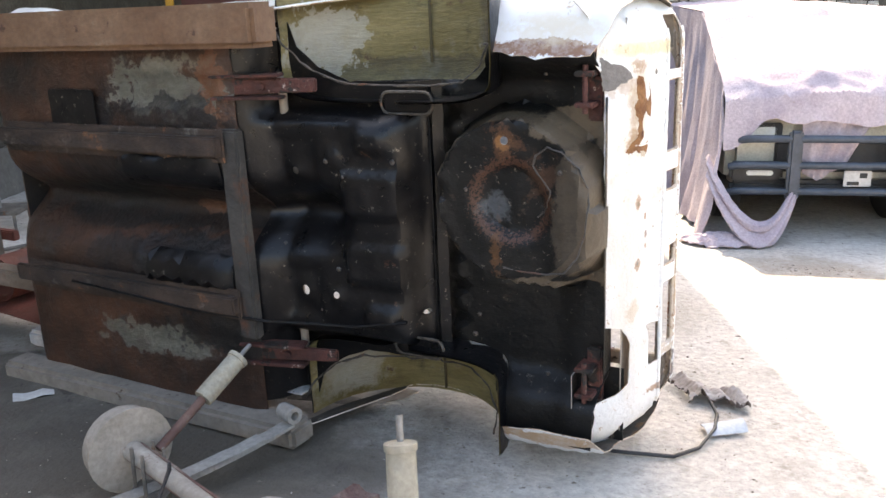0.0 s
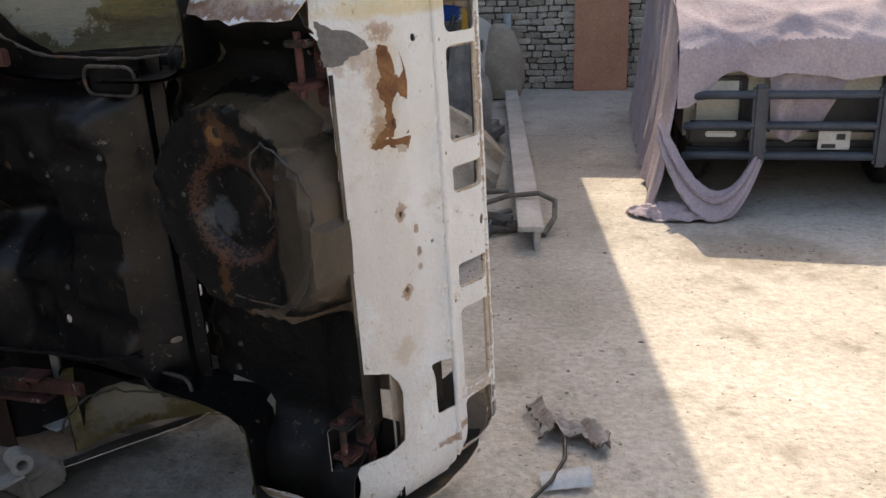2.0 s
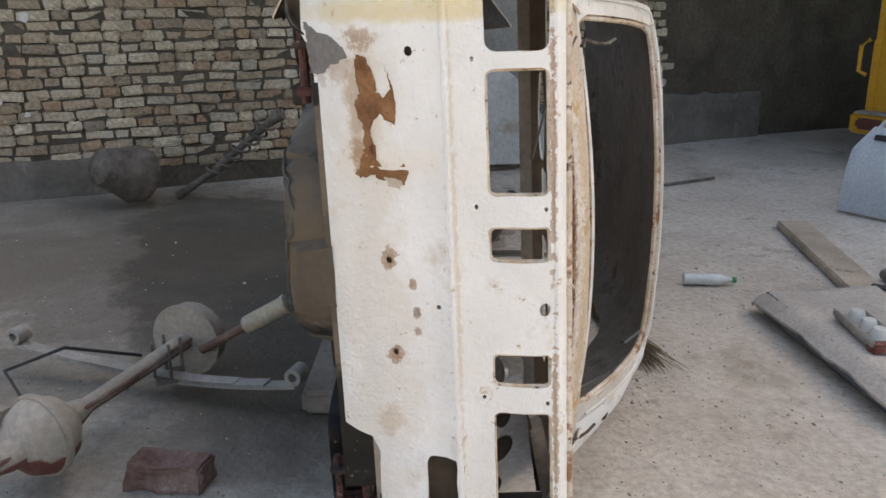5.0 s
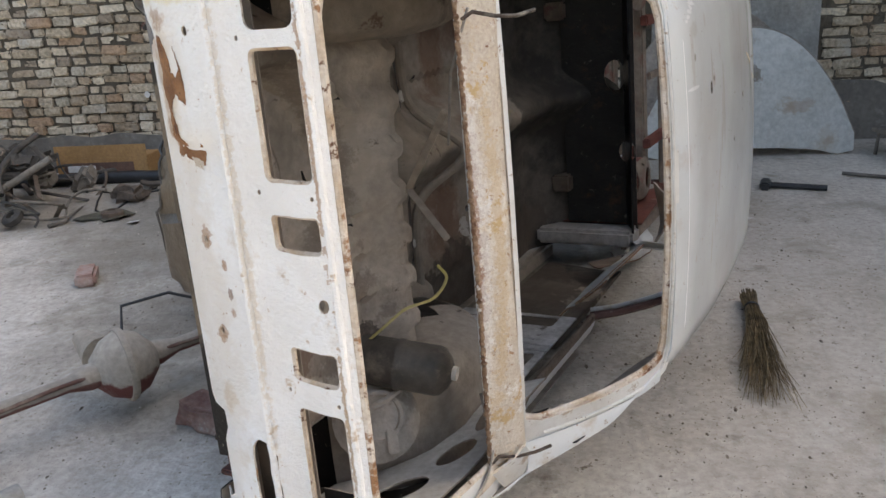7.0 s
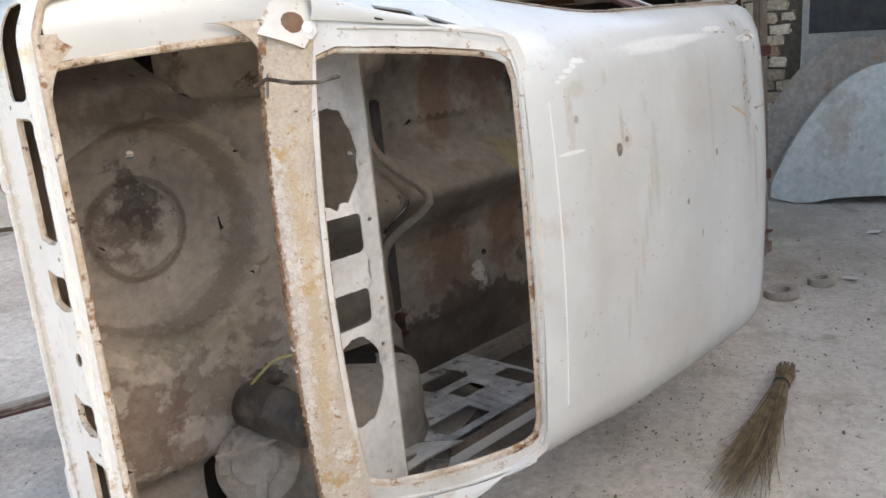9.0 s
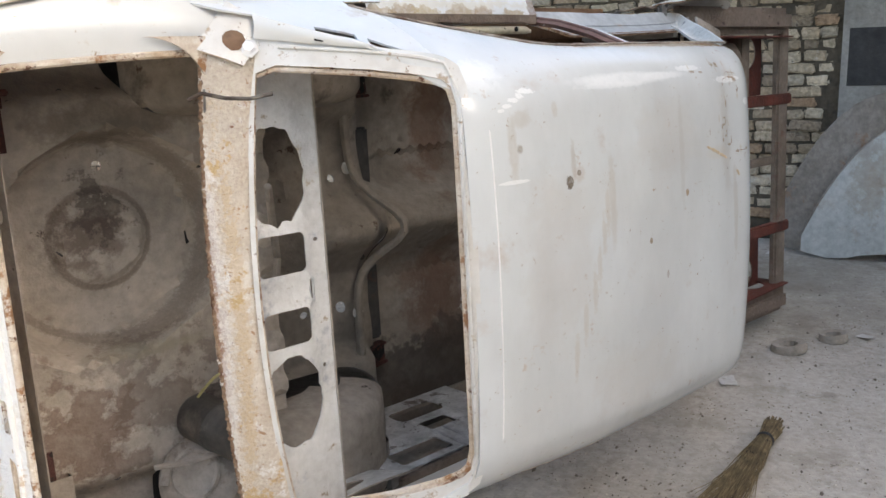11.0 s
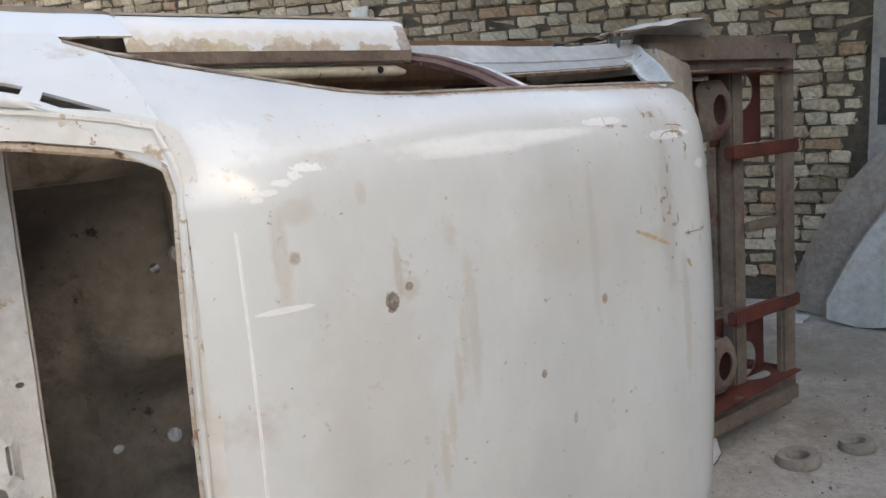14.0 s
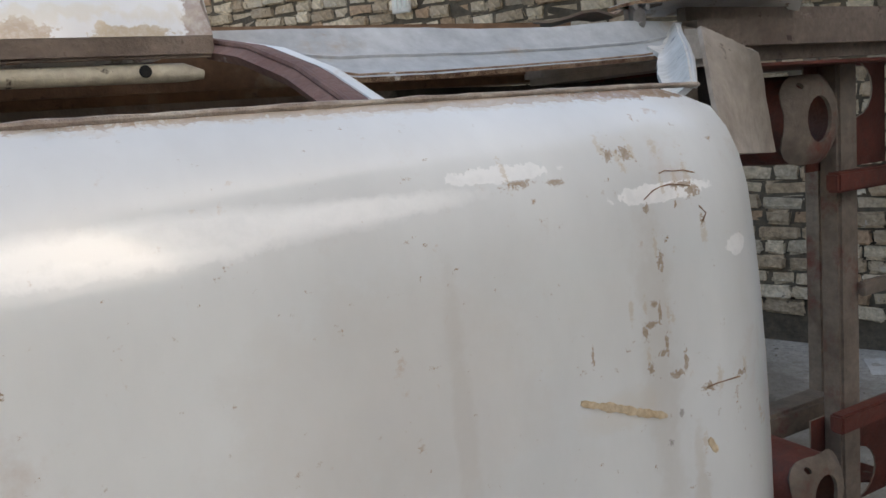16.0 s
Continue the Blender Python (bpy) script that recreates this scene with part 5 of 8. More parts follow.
        part("sealer_edge", rod(pts, [0.0028 + 0.0018 * noise.noise(p * 45) for p in pts], 6), CROSS_GREY, shell, "cracked curling sealer edge")
    sheet("closing_panel", [(-0.47, -0.44), (0.47, -0.44), (0.47, -0.362), (-0.47, -0.362)], [], lambda a, u: (0.705 + 0.1 * (u + 0.4), -a, u), 0.004, [UNDERSEAL, UNDERSEAL], shell, "", 0.06)
    bm = bmesh.new()
    add_rod(bm, [(0.76, -0.31, -0.55), (0.95, -0.345, -0.575), (1.1, -0.35, -0.59), (1.28, -0.34, -0.66), (1.6, -0.32, -0.71), (2.2, -0.28, -0.72)], 0.006, 8)
    part("brake_pipe", bm, UNDERSEAL, shell, "thin dirty brake pipe")


build_floor()


# ---- cabin sides and nose ----
def build_side(s):
    def flip(o):
        return [(-f, u) for f, u in o[::-1]] if s > 0 else o

    def put(fn):
        return (lambda a, u: fn(-a, u)) if s > 0 else fn
    # rear door
    out = [(1.235, -0.56), (1.64, -0.56), (1.64, -0.105), (1.0, -0.105), (1.02, -0.17), (1.12, -0.24), (1.19, -0.34), (1.228, -0.45)]
    sheet("rear_door_skin", flip(out), [], put(lambda f, u: (f, s * (side_l(f, u) + 0.004) * (1 if s > 0 else 1.085), u)), 0.005, [PAINT, DUST], shell, "white rear door skin", 0.06)
    hs = [rounded(1.09, -0.235, 1.30, -0.135, 0.015), rounded(1.33, -0.36, 1.45, -0.28, 0.015), rounded(1.535, -0.33, 1.625, -0.165, 0.015), rounded(1.30, -0.50, 1.50, -0.40, 0.03)]
    sheet("rear_door_liner", flip(out), [flip(h) for h in hs], put(lambda f, u: (f, s * 0.665, u)), 0.005, [LINER_WHITE, LINER_WHITE], shell, "flaked white inner door panel with square openings", 0.03, 0.003)
    for k in range(3):
        part("liner_rib", rod([(1.32 + 0.045 * k, s * 0.660, -0.11), (1.33 + 0.045 * k, s * 0.660, -0.27)], 0.006, 6), LINER_WHITE, shell)
    sheet("door_shoulder", flip([(1.0, -0.11), (1.635, -0.11), (1.65, -0.075), (1.648, -0.038), (1.0, -0.038)]), [], put(lambda f, u: (f, s * (0.664 + 0.074 * (1 - ((u + 0.115) / 0.077) ** 2 * 1.0) ** 0.5 if u > -0.115 else 0.738) if abs((u + 0.115) / 0.077) < 1 else s * 0.664, u)), 0.004, [SHOULDER, DUST], shell, "white rolled door shoulder with yellow-brown drips", 0.02, 0.0)
    part("door_top", box(1.0, min(s * 0.637, s * 0.667), -0.052, 1.648, max(s * 0.637, s * 0.667), -0.036, 0.004), WAIST_BROWN, shell, "brown primed door waist edge")
    if s > 0:
        part("trim_strip", rod([(1.0, s * 0.621, -0.055), (1.3, s * 0.621, -0.055), (1.61, s * 0.620, -0.055), (1.635, s * 0.617, -0.057)], [0.012, 0.012, 0.012, 0.006], 10), CREAM_STRIP, shell, "chipped cream trim strip")
        # a black disc in place of the dark hole
        part("trim_hole", lathe([(0.0, 0.003), (0.007, 0.003), (0.008, 0.0)], Matrix.Translation((1.56, s * 0.622, -0.0435)), 12), SHADE_BLACK, shell)
    # lower door's inner face: dark brown in place of soil seen through it
    sheet("front_door_skin", flip([(1.66, -0.56), (2.55, -0.56), (2.55, -0.20), (1.66, -0.20)]), [], put(lambda f, u: (f, s * (0.660 - 0.13 * (u + 0.05) + 0.006 * noise.noise((f * 6, u * 6, 1))) if s > 0 else -1.085 * (side_l(f, u) - 0.008), u)), 0.02, [FRAME_BLUE, GREY_DUST if s > 0 else CABIN_FLOOR], shell, "grey-white front door skin", 0.06)
    # posts: the centre post is a bowed channel with one pale edge
    bow = [(1.67, 0.654, -0.07), (1.685, 0.635, 0.03), (1.70, 0.60, 0.14), (1.705, 0.56, 0.235), (1.71, 0.525, 0.31)]

    def channel(a, b):
        k = min(3, max(0, int(a)))
        p, q = Vector(bow[k]), Vector(bow[k + 1])
        c = p.lerp(q, a - k)
        return (c.x + 0.06 * (b - 0.5), s * (c.y + 0.014 * math.sin(math.pi * b) - 0.006), c.z)
    o = [(0, 0), (4, 0), (4, 1), (0, 1)]
    post = sheet("centre_post", o if s < 0 else o[::-1], [], channel, 0.014, [POST_RED, POST_RED], shell, "dark red-brown centre post with a white edge", 0.16)
    for b, r, m in ((1.0, 0.010, PAINT), (0.28, 0.005, POST_RED)):
        part("white_edge" if b > 0.5 else "post_bead", rod([Vector(channel(0.25 * n, b)) for n in range(17)], r, 8), m, post, "white painted post edge" if b > 0.5 else "")
    rim = [(2.13, 0.549, 0.318), (2.18, 0.563, 0.27), (2.28, 0.590, 0.175), (2.40, 0.622, 0.055), (2.52, 0.655, -0.07), (2.60, 0.680, -0.15), (2.62, 0.684, -0.18)]
    inner = [(2.08, 0.538, 0.300), (2.14, 0.545, 0.250), (2.22, 0.556, 0.170), (2.30, 0.572, 0.085), (2.39, 0.597, -0.005), (2.45, 0.613, -0.060), (2.46, 0.630, -0.10)]

    def ribbon(one, two, hollow):
        def place(a, b):
            i = min(len(one) - 2, max(0, int(a)))
            p, q = Vector(one[i]).lerp(Vector(one[i + 1]), a - i), Vector(two[i]).lerp(Vector(two[i + 1]), a - i)
            v = p.lerp(q, b)
            return (v.x, s * (v.y - hollow * math.sin(math.pi * b)), v.z - 0.3 * hollow * math.sin(math.pi * b))
        return place
    o = [(0, 0), (6, 0), (6, 1), (0, 1)]
    pillar = sheet("screen_pillar", o if s > 0 else o[::-1], [], ribbon(inner, rim, 0.012), 0.008, [FRAME_BLUE, GREY_DUST], shell, "pale blue-grey windscreen pillar", 0.15)
    part("pillar_rim", rod([Vector((f, s * l, u)) for f, l, u in rim], [0.003, 0.004, 0.005, 0.005, 0.0045, 0.004, 0.003], 8), PAINT, pillar, "white rolled drip rim")
    low = [(1.74, 0.655, -0.15), (1.86, 0.605, -0.080), (2.0, 0.604, -0.075), (2.15, 0.608, -0.072), (2.30, 0.612, -0.068), (2.46, 0.618, -0.070), (2.58, 0.655, -0.12)]
    high = [(1.68, 0.690, -0.20), (1.85, 0.691, -0.20), (2.04, 0.690, -0.20), (2.16, 0.685, -0.19), (2.30, 0.682, -0.16), (2.46, 0.690, -0.15), (2.64, 0.690, -0.18)]
    waist = sheet("door_waist", o if s > 0 else o[::-1], [], ribbon(low, high, 0.010), 0.008, [FRAME_BLUE, GREY_DUST, RUST_EDGE], shell, "dented grey-blue front door waist", 0.12, 0.01)
    for k, r, m in ((0.10, 0.003, RUST_EDGE), (0.55, 0.004, FRAME_BLUE)):
        place = ribbon(low, high, 0.010)
        part("waist_seam" if k < 0.3 else "waist_bead", rod([Vector(place(0.25 * n + 0.1, k + 0.02 * noise.noise((n * 0.4, k, 0)))) + Vector((0, -s * 0.002, 0.003)) for n in range(23)], r, 6), m, waist)
    sheet("lamp_panel", [(3.22, s * 0.47 - 0.14), (3.56, s * 0.47 - 0.14), (3.56, s * 0.47 + 0.14), (3.22, s * 0.47 + 0.14)], [oval(3.42, s * 0.53, 0.085, 0.075, 18)], lambda f, l: (f, l, -0.33), 0.005, [RED_OXIDE, BAY], shell, "dark red lamp panel with round opening", 0.05)
    def lump(f, u):
        t, k = (f - 2.42) / 0.60, (u + 0.27) / 0.20
        rise = along([(0.0, 0.02), (0.25, 0.05), (0.55, 0.075), (0.88, 0.085), (0.95, 0.07), (1.0, 0.03)], t)
        return (f, s * (0.69 + rise * (0.5 + 0.5 * math.sin(math.pi * min(1.0, max(0.0, k)))) + 0.010 * noise.noise((f * 9, u * 9, 1))), u + 0.012 * noise.noise((f * 7, 0, 2)))
    sheet("wing_top", flip([(2.42, -0.16), (2.50, -0.20), (2.62, -0.27), (2.85, -0.28), (2.98, -0.27), (3.03, -0.20), (3.0, -0.16), (2.80, -0.12), (2.60, -0.12)]), [], put(lump), 0.006, [PAINT, FRAME_PAINT, RUST_EDGE], shell, "crumpled white wing remnant with torn rusty edge", 0.03, 0.008, 0.008)
    sheet("torn_flap", flip([(2.30, -0.22), (2.40, -0.19), (2.52, -0.17), (2.60, -0.19), (2.50, -0.25), (2.38, -0.30)]), [], put(lambda f, u: (f, s * (0.695 + 0.10 * (f - 2.30) + 0.02 * noise.noise((f * 14, u * 14, 3))), u)), 0.005, [RUST_EDGE, BAY], shell, "torn rusty flap of scuttle steel", 0.03, 0.01, 0.01)
    def plate(a, b):
        p = Vector((2.54, 0.662, -0.05)).lerp(Vector((2.66, 0.615, -0.02)), a)
        q = Vector((2.42, 0.440, 0.10)).lerp(Vector((2.80, 0.415, -0.10)), a)
        r = p.lerp(q, b)
        return (r.x, s * r.y, r.z + 0.006 * noise.noise((a * 6, b * 3, 1)))
    sheet("pillar_plate", [(0, 0), (1, 0), (1, 1), (0, 1)] if s < 0 else [(0, 0), (0, 1), (1, 1), (1, 0)], [], plate, 0.008, [PLATE_GREY, DUST], shell, "dented grey-white windscreen pillar plate", 0.09)
    part("hinge_post", box(2.56, min(s * 0.60, s * 0.675), -0.62, 2.70, max(s * 0.60, s * 0.675), -0.15, 0.015), PLATE_GREY, shell, "grey-white hinge post")
    bm = bmesh.new()
    add_box(bm, 2.475, s * 0.70 - 0.03, -0.18, 2.53, s * 0.70 + 0.025, -0.155, 0.012)
    for hf, hl in ((2.488, 0.015), (2.518, 0.015), (2.503, -0.018)):
        add_rod(bm, [(hf, s * (0.70 + hl), -0.16), (hf, s * (0.70 + hl), -0.148)], 0.006, 8)
    part("door_hinge", bm, STEEL, shell, "bare steel door hinge")
    # inner wing of the nose
    sheet("inner_wing", flip([(2.70, -0.55), (3.62, -0.45), (3.62, -0.20), (2.70, -0.14)]), [oval((3.45) * (-s if s > 0 else 1), -0.32, 0.09, 0.07, 16)], put(lambda f, u: (f, s * 0.60, u)), 0.006, [BAY, RED_OXIDE], shell, "brown inner wing with round lamp opening", 0.05)
    part("wing_rail", box(2.66, min(s * 0.61, s * 0.725), -0.27, 3.60, max(s * 0.61, s * 0.725), -0.185, 0.03), WAIST_BROWN, shell, "brown primed inner wing rail")
    sheet("strut_tower", rounded(3.01, s * 0.468 - 0.105, 3.21, s * 0.468 + 0.105, 0.06), [oval(3.12, s * 0.468, 0.045, 0.055, 18), oval(3.06, s * 0.468 + 0.08, 0.008, 0.008, 8), oval(3.18, s * 0.468 - 0.08, 0.008, 0.008, 8)], lambda f, l: (f, l, -0.215 - 0.9 * max(0.0, math.hypot((f - 3.11) / 1.0, l - s * 0.468) - 0.085)), 0.01, [BAY, BAY], shell, "beige strut tower plate with round hole", 0.025)
    part("strut_tube", lathe([(0.10, 0.0), (0.105, -0.02), (0.11, -0.2), (0.106, -0.2), (0.10, -0.02), (0.095, 0.0)], Matrix.Translation((3.11, s * 0.468, -0.235)), 20), RED_OXIDE, shell, "red-brown strut housing")


LINER_WHITE = surface("liner_white", (0.30, 0.29, 0.28), (0.66, 0.66, 0.65), 0.6, 9, 50, 0.3, speck=(((0.16, 0.13, 0.11), 0.17, 10), ((0.78, 0.78, 0.77), 0.15, 7), ((0.08, 0.06, 0.05), 0.14, 25)))
POST_RED = surface("post_red", (0.09, 0.035, 0.028), (0.20, 0.12, 0.10), 0.7, 7, 50, 0.3, speck=((0.5, 0.48, 0.46), 0.12, 14))
PLATE_GREY = surface("plate_grey", (0.34, 0.31, 0.275), (0.50, 0.48, 0.455), 0.6, 7, 40, 0.2, speck=(((0.62, 0.61, 0.60), 0.14, 7), ((0.22, 0.14, 0.09), 0.12, 16)))
FRAME_BLUE = surface("frame_blue", (0.31, 0.325, 0.33), (0.43, 0.445, 0.45), 0.45, 4, 30, 0.08, speck=(((0.25, 0.19, 0.14), 0.11, 12), ((0.33, 0.25, 0.17), 0.12, 5)))
SHOULDER = surface("shoulder_paint", (0.66, 0.68, 0.70), (0.74, 0.755, 0.77), 0.35, 3, 14, 0.02, coat=0.2, grainy=0.05, vary=0.05, stains_and_light=tuple(((f, 0.68, -0.039), (w, 0.3, 0.6 * h), c, 0.8, 0.6) for f, w, h, c in ((1.03, 0.06, 0.010, (0.42, 0.33, 0.20)), (1.12, 0.05, 0.013, (0.36, 0.26, 0.15)), (1.20, 0.05, 0.008, (0.45, 0.36, 0.20)), (1.33, 0.06, 0.014, (0.38, 0.28, 0.16)), (1.42, 0.04, 0.012, (0.36, 0.25, 0.15)), (1.55, 0.05, 0.006, (0.40, 0.30, 0.17)), (1.635, 0.022, 0.05, (0.22, 0.14, 0.10)))) + (((1.30, 0.70, -0.048), (0.40, 0.3, 0.005), (0.60, 0.55, 0.44), 0.5, 0.9),))
WAIST_BROWN = surface("waist_brown", (0.13, 0.095, 0.073), (0.25, 0.195, 0.155), 0.8, 6, 60, 0.4, speck=(((0.36, 0.30, 0.25), 0.13, 9), ((0.07, 0.045, 0.035), 0.14, 18)))
CREAM_STRIP = surface("cream_strip", (0.50, 0.45, 0.34), (0.60, 0.55, 0.44), 0.6, 9, 60, 0.2, speck=((0.08, 0.06, 0.05), 0.15, 25))
build_side(1)
build_side(-1)


def build_nose():
    part("grille_bar", box(3.54, -0.675, -0.265, 3.64, 0.675, -0.23, 0.01), BAY, shell, "red-brown upper nose rail")
    part("lower_nose_bar", box(3.52, -0.68, -0.56, 3.62, 0.68, -0.50, 0.01), BAY, shell, "brown lower nose rail")
    part("radiator_bar", box(3.27, -0.60, -0.33, 3.35, 0.60, -0.27, 0.008), BAY, shell, "brown radiator support bar")
    for l in (0.308, -0.31):
        part("tie_bar", box(3.20, l - 0.025, -0.262, 3.66, l + 0.025, -0.222, 0.006), RED_OXIDE, shell, "red oxide tie bar")
    part("catch_bracket", box(3.33, 0.0, -0.265, 3.56, 0.04, -0.245, 0.005), BAY, shell)
    sheet("fire_wall", [(-0.66, -0.50), (0.66, -0.50), (0.66, -0.16), (-0.66, -0.16)], [oval(0.25, -0.2, 0.05, 0.04, 12), oval(-0.1, -0.25, 0.07, 0.05, 12)], lambda a, u: (2.70, -a, u), 0.006, [BULKHEAD, BAY], shell, "dusty bulkhead, black inside", 0.07)
    sheet("cowl", [(2.60, -0.68), (2.78, -0.68), (2.78, 0.68), (2.60, 0.68)], [], lambda f, l: (f, l, -0.15 - 0.5 * (f - 2.6)), 0.008, [BAY, UNDERSEAL], shell, "brown dusty cowl panel", 0.08)
    for s in (1, -1):
        part("leg_rail", box(2.65, s * 0.40 - 0.04, -0.56, 3.60, s * 0.40 + 0.04, -0.47, 0.01), BAY, shell, "brown front chassis leg")


build_nose()


def build_boot_fittings():
    """Canister with its lead, the inner quarter panels with oval openings, wire hooks on the deck bar."""
    q = Matrix.Translation((0.52, -0.36, -0.30)) @ pose(0, 0, 0, 8, 12, 0)
    part("canister", lathe([(0.0, 0.0), (0.056, 0.0), (0.064, 0.012), (0.064, 0.10), (0.067, 0.104), (0.067, 0.112), (0.064, 0.116), (0.064, 0.21), (0.060, 0.222), (0.040, 0.24), (0.022, 0.248), (0.0, 0.248)], q, 28), BLACK_DUSTY, shell, "dusty black fuel canister")
    part("canister_cap", lathe([(0.0, 0.245), (0.018, 0.245), (0.018, 0.26), (0.0, 0.262)], q, 12), GREY_DUST, shell)
    part("lead", rod(flowing([(0.52, -0.31, -0.27), (0.52, -0.27, -0.22), (0.54, -0.22, -0.16), (0.58, -0.20, -0.10), (0.62, -0.16, -0.08), (0.60, -0.12, -0.09)]), 0.004, 6), YELLOW_LEAD, shell, "yellow-white electric lead")
    for s in (1, -1):
        out = [(0.12, -0.36), (0.42, -0.36), (0.46, -0.30), (0.52, -0.23), (0.60, -0.16), (0.72, -0.115), (0.95, -0.115), (1.0, 0.02), (0.12, 0.0)]
        holes = [oval(0.38, -0.135, 0.085, 0.05, 18, 0.5), oval(0.58, -0.075, 0.07, 0.035, 16, 0.35), oval(0.78, -0.055, 0.10, 0.03, 16, 0.05)]
        if s < 0:
            sheet("quarter_liner", [(-f, u) for f, u in out[::-1]], [[(-f, u) for f, u in h[::-1]] for h in holes], lambda a, u: (-a, -0.60 + 0.22 * u + 0.012 * math.sin(-a * 9), u), 0.005, [GREY_DUST, DUST], shell, "dusty grey inner quarter panel with oval openings", 0.04, 0.003)
        else:
            # upper side: the darker tone on both faces
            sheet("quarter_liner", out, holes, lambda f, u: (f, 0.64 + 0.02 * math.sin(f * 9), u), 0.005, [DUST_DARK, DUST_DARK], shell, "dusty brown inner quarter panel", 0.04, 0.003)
    part("wheel_hump_rib", rod([(0.55 + 0.30 * math.cos(a), -0.445, -0.42 + 0.22 * math.sin(a)) for a in [0.4 + 0.2 * i for i in range(10)]], 0.008, 6), DUST, shell)
    at = Matrix.Translation((0.485, -0.505, -0.245)) @ Vector((-0.6, 0.55, 0.55)).to_track_quat('Z', 'Y').to_matrix().to_4x4()
    part("round_plate", lathe([(0.0, 0.016), (0.06, 0.016), (0.068, 0.008), (0.095, 0.0), (0.115, -0.022)], at, 28), BOOT_DUST, shell, "dusty round pressed hump")
    arc = [at @ Vector((0.062 * math.cos(a), 0.062 * math.sin(a), 0.018)) for a in [0.9 + 0.22 * i for i in range(20)]]
    part("plate_clip", rod(arc, 0.009, 6), BOOT_DUST, shell, "dusty open ring clip")
    for a in (0.8, 5.2):
        part("clip_tab", box(-0.03, -0.014, 0.0, 0.03, 0.014, 0.012, 0.003, at @ Matrix.Translation((0.075 * math.cos(a), 0.075 * math.sin(a), 0.014)) @ pose(0, 0, 0, 0, 0, 25)), BOOT_DUST, shell)
    for l, f0, u0, k in ((0.47, 0.46, 0.125, 1), (-0.555, 0.50, 0.09, -1)):
        part("wire_hook", rod([(f0 - 0.06, l, u0 + 0.0), (f0 - 0.035, l + 0.012, u0 + 0.012), (f0, l, u0 + 0.045), (f0 + 0.04, l - 0.004, u0 + 0.075), (f0 + 0.08, l + 0.004 * k, u0 + 0.10)], 0.0042, 8), RAIL, shell, "bent steel wire hooked over the bar")
    part("hang_wire", rod([(0.44, 0.49, 0.12), (0.46, 0.36, 0.06), (0.50, 0.20, 0.02)], 0.003, 6), STEEL, shell)
    part("hang_wire", rod([(0.47, -0.545, 0.09), (0.47, -0.45, 0.075), (0.46, -0.38, 0.07)], 0.003, 6), STEEL, shell)
    # cream strip and cabin cross rib seen through the rear screen
    part("cabin_rib", rod([(1.23 + 0.10 * math.exp(-((l - 0.03) / 0.13) ** 2), l, -0.512 + 0.16 * math.exp(-((l - 0.02) / 0.10) ** 2)) for l in [-0.50 + 0.03 * i for i in range(35)]], 0.015, 8), DUST_DARK, shell, "dusty curved rib over the floor tunnel")
    for l in (0.22, -0.27):
        part("floor_plug", lathe([(0.0, 0.006), (0.018, 0.006), (0.022, 0.0)], Matrix.Translation((1.23, l, -0.515)), 14), GREY_DUST, shell, "pale round floor plug")
    tilt = Vector((-0.34, 0.42, 0.84)).to_track_quat('Z', 'Y').to_matrix().to_4x4()
    part("primer_spot", lathe([(0.0, 0.004), (0.020, 0.003), (0.026, 0.0)], Matrix.Translation((0.518, 0.590, 0.119)) @ tilt, 11), BROWN_SILL, shell, "round spot of bare brown primer")
    part("chip", lathe([(0.0, 0.010), (0.012, 0.009), (0.019, 0.003), (0.024, 0.0)], Matrix.Translation((0.545, 0.572, 0.131)) @ tilt, 6), RIDGE, shell, "white paint chip")


BLACK_DUSTY = surface("canister_black", (0.03, 0.028, 0.025), (0.13, 0.115, 0.10), 0.55, 6, 40, 0.25, speck=((0.24, 0.205, 0.17), 0.17, 5))
YELLOW_LEAD = surface("yellow_lead", (0.42, 0.36, 0.12), (0.55, 0.50, 0.24), 0.5, 9, 40, 0.1)
build_boot_fittings()


# ---- loose things: materials ----
TARP = surface("lilac_cloth", (0.37, 0.295, 0.325), (0.52, 0.445, 0.475), 0.9, 2.5, 60, 0.25, speck=((0.30, 0.20, 0.18), 0.08, 6))
CANVAS = surface("tan_canvas", (0.31, 0.255, 0.195), (0.46, 0.39, 0.315), 0.95, 4, 60, 0.4, speck=((0.15, 0.12, 0.09), 0.12, 6))
CREAM = surface("cream_body", (0.50, 0.47, 0.38), (0.60, 0.57, 0.48), 0.4, 4, 60, 0.05)
BLUE_STEEL = surface("blue_grey_tube", (0.035, 0.045, 0.06), (0.07, 0.085, 0.11), 0.4, 8, 60, 0.1, speck=((0.20, 0.19, 0.17), 0.05, 20))
RUBBER = surface("rubber", (0.015, 0.015, 0.015), (0.04, 0.037, 0.034), 0.8, 9, 60, 0.3)
BLACK = surface("black_plastic", (0.012, 0.012, 0.013), (0.03, 0.03, 0.032), 0.5, 9, 60, 0.2, speck=((0.14, 0.12, 0.10), 0.08, 18))
LENS = surface("lamp_lens", (0.55, 0.57, 0.55), (0.7, 0.72, 0.7), 0.12, 9, 60, 0.05)
ORANGE_BOARD = surface("orange_board", (0.48, 0.21, 0.125), (0.56, 0.27, 0.165), 0.7, 3, 50, 0.1)
POLE_STEEL = surface("pole_steel", (0.05, 0.045, 0.04), (0.12, 0.11, 0.10), 0.6, 8, 60, 0.3, stretch=(1, 1, 0.4), speck=(((0.16, 0.08, 0.05), 0.13, 20), ((0.60, 0.585, 0.56), 0.165, 7)))
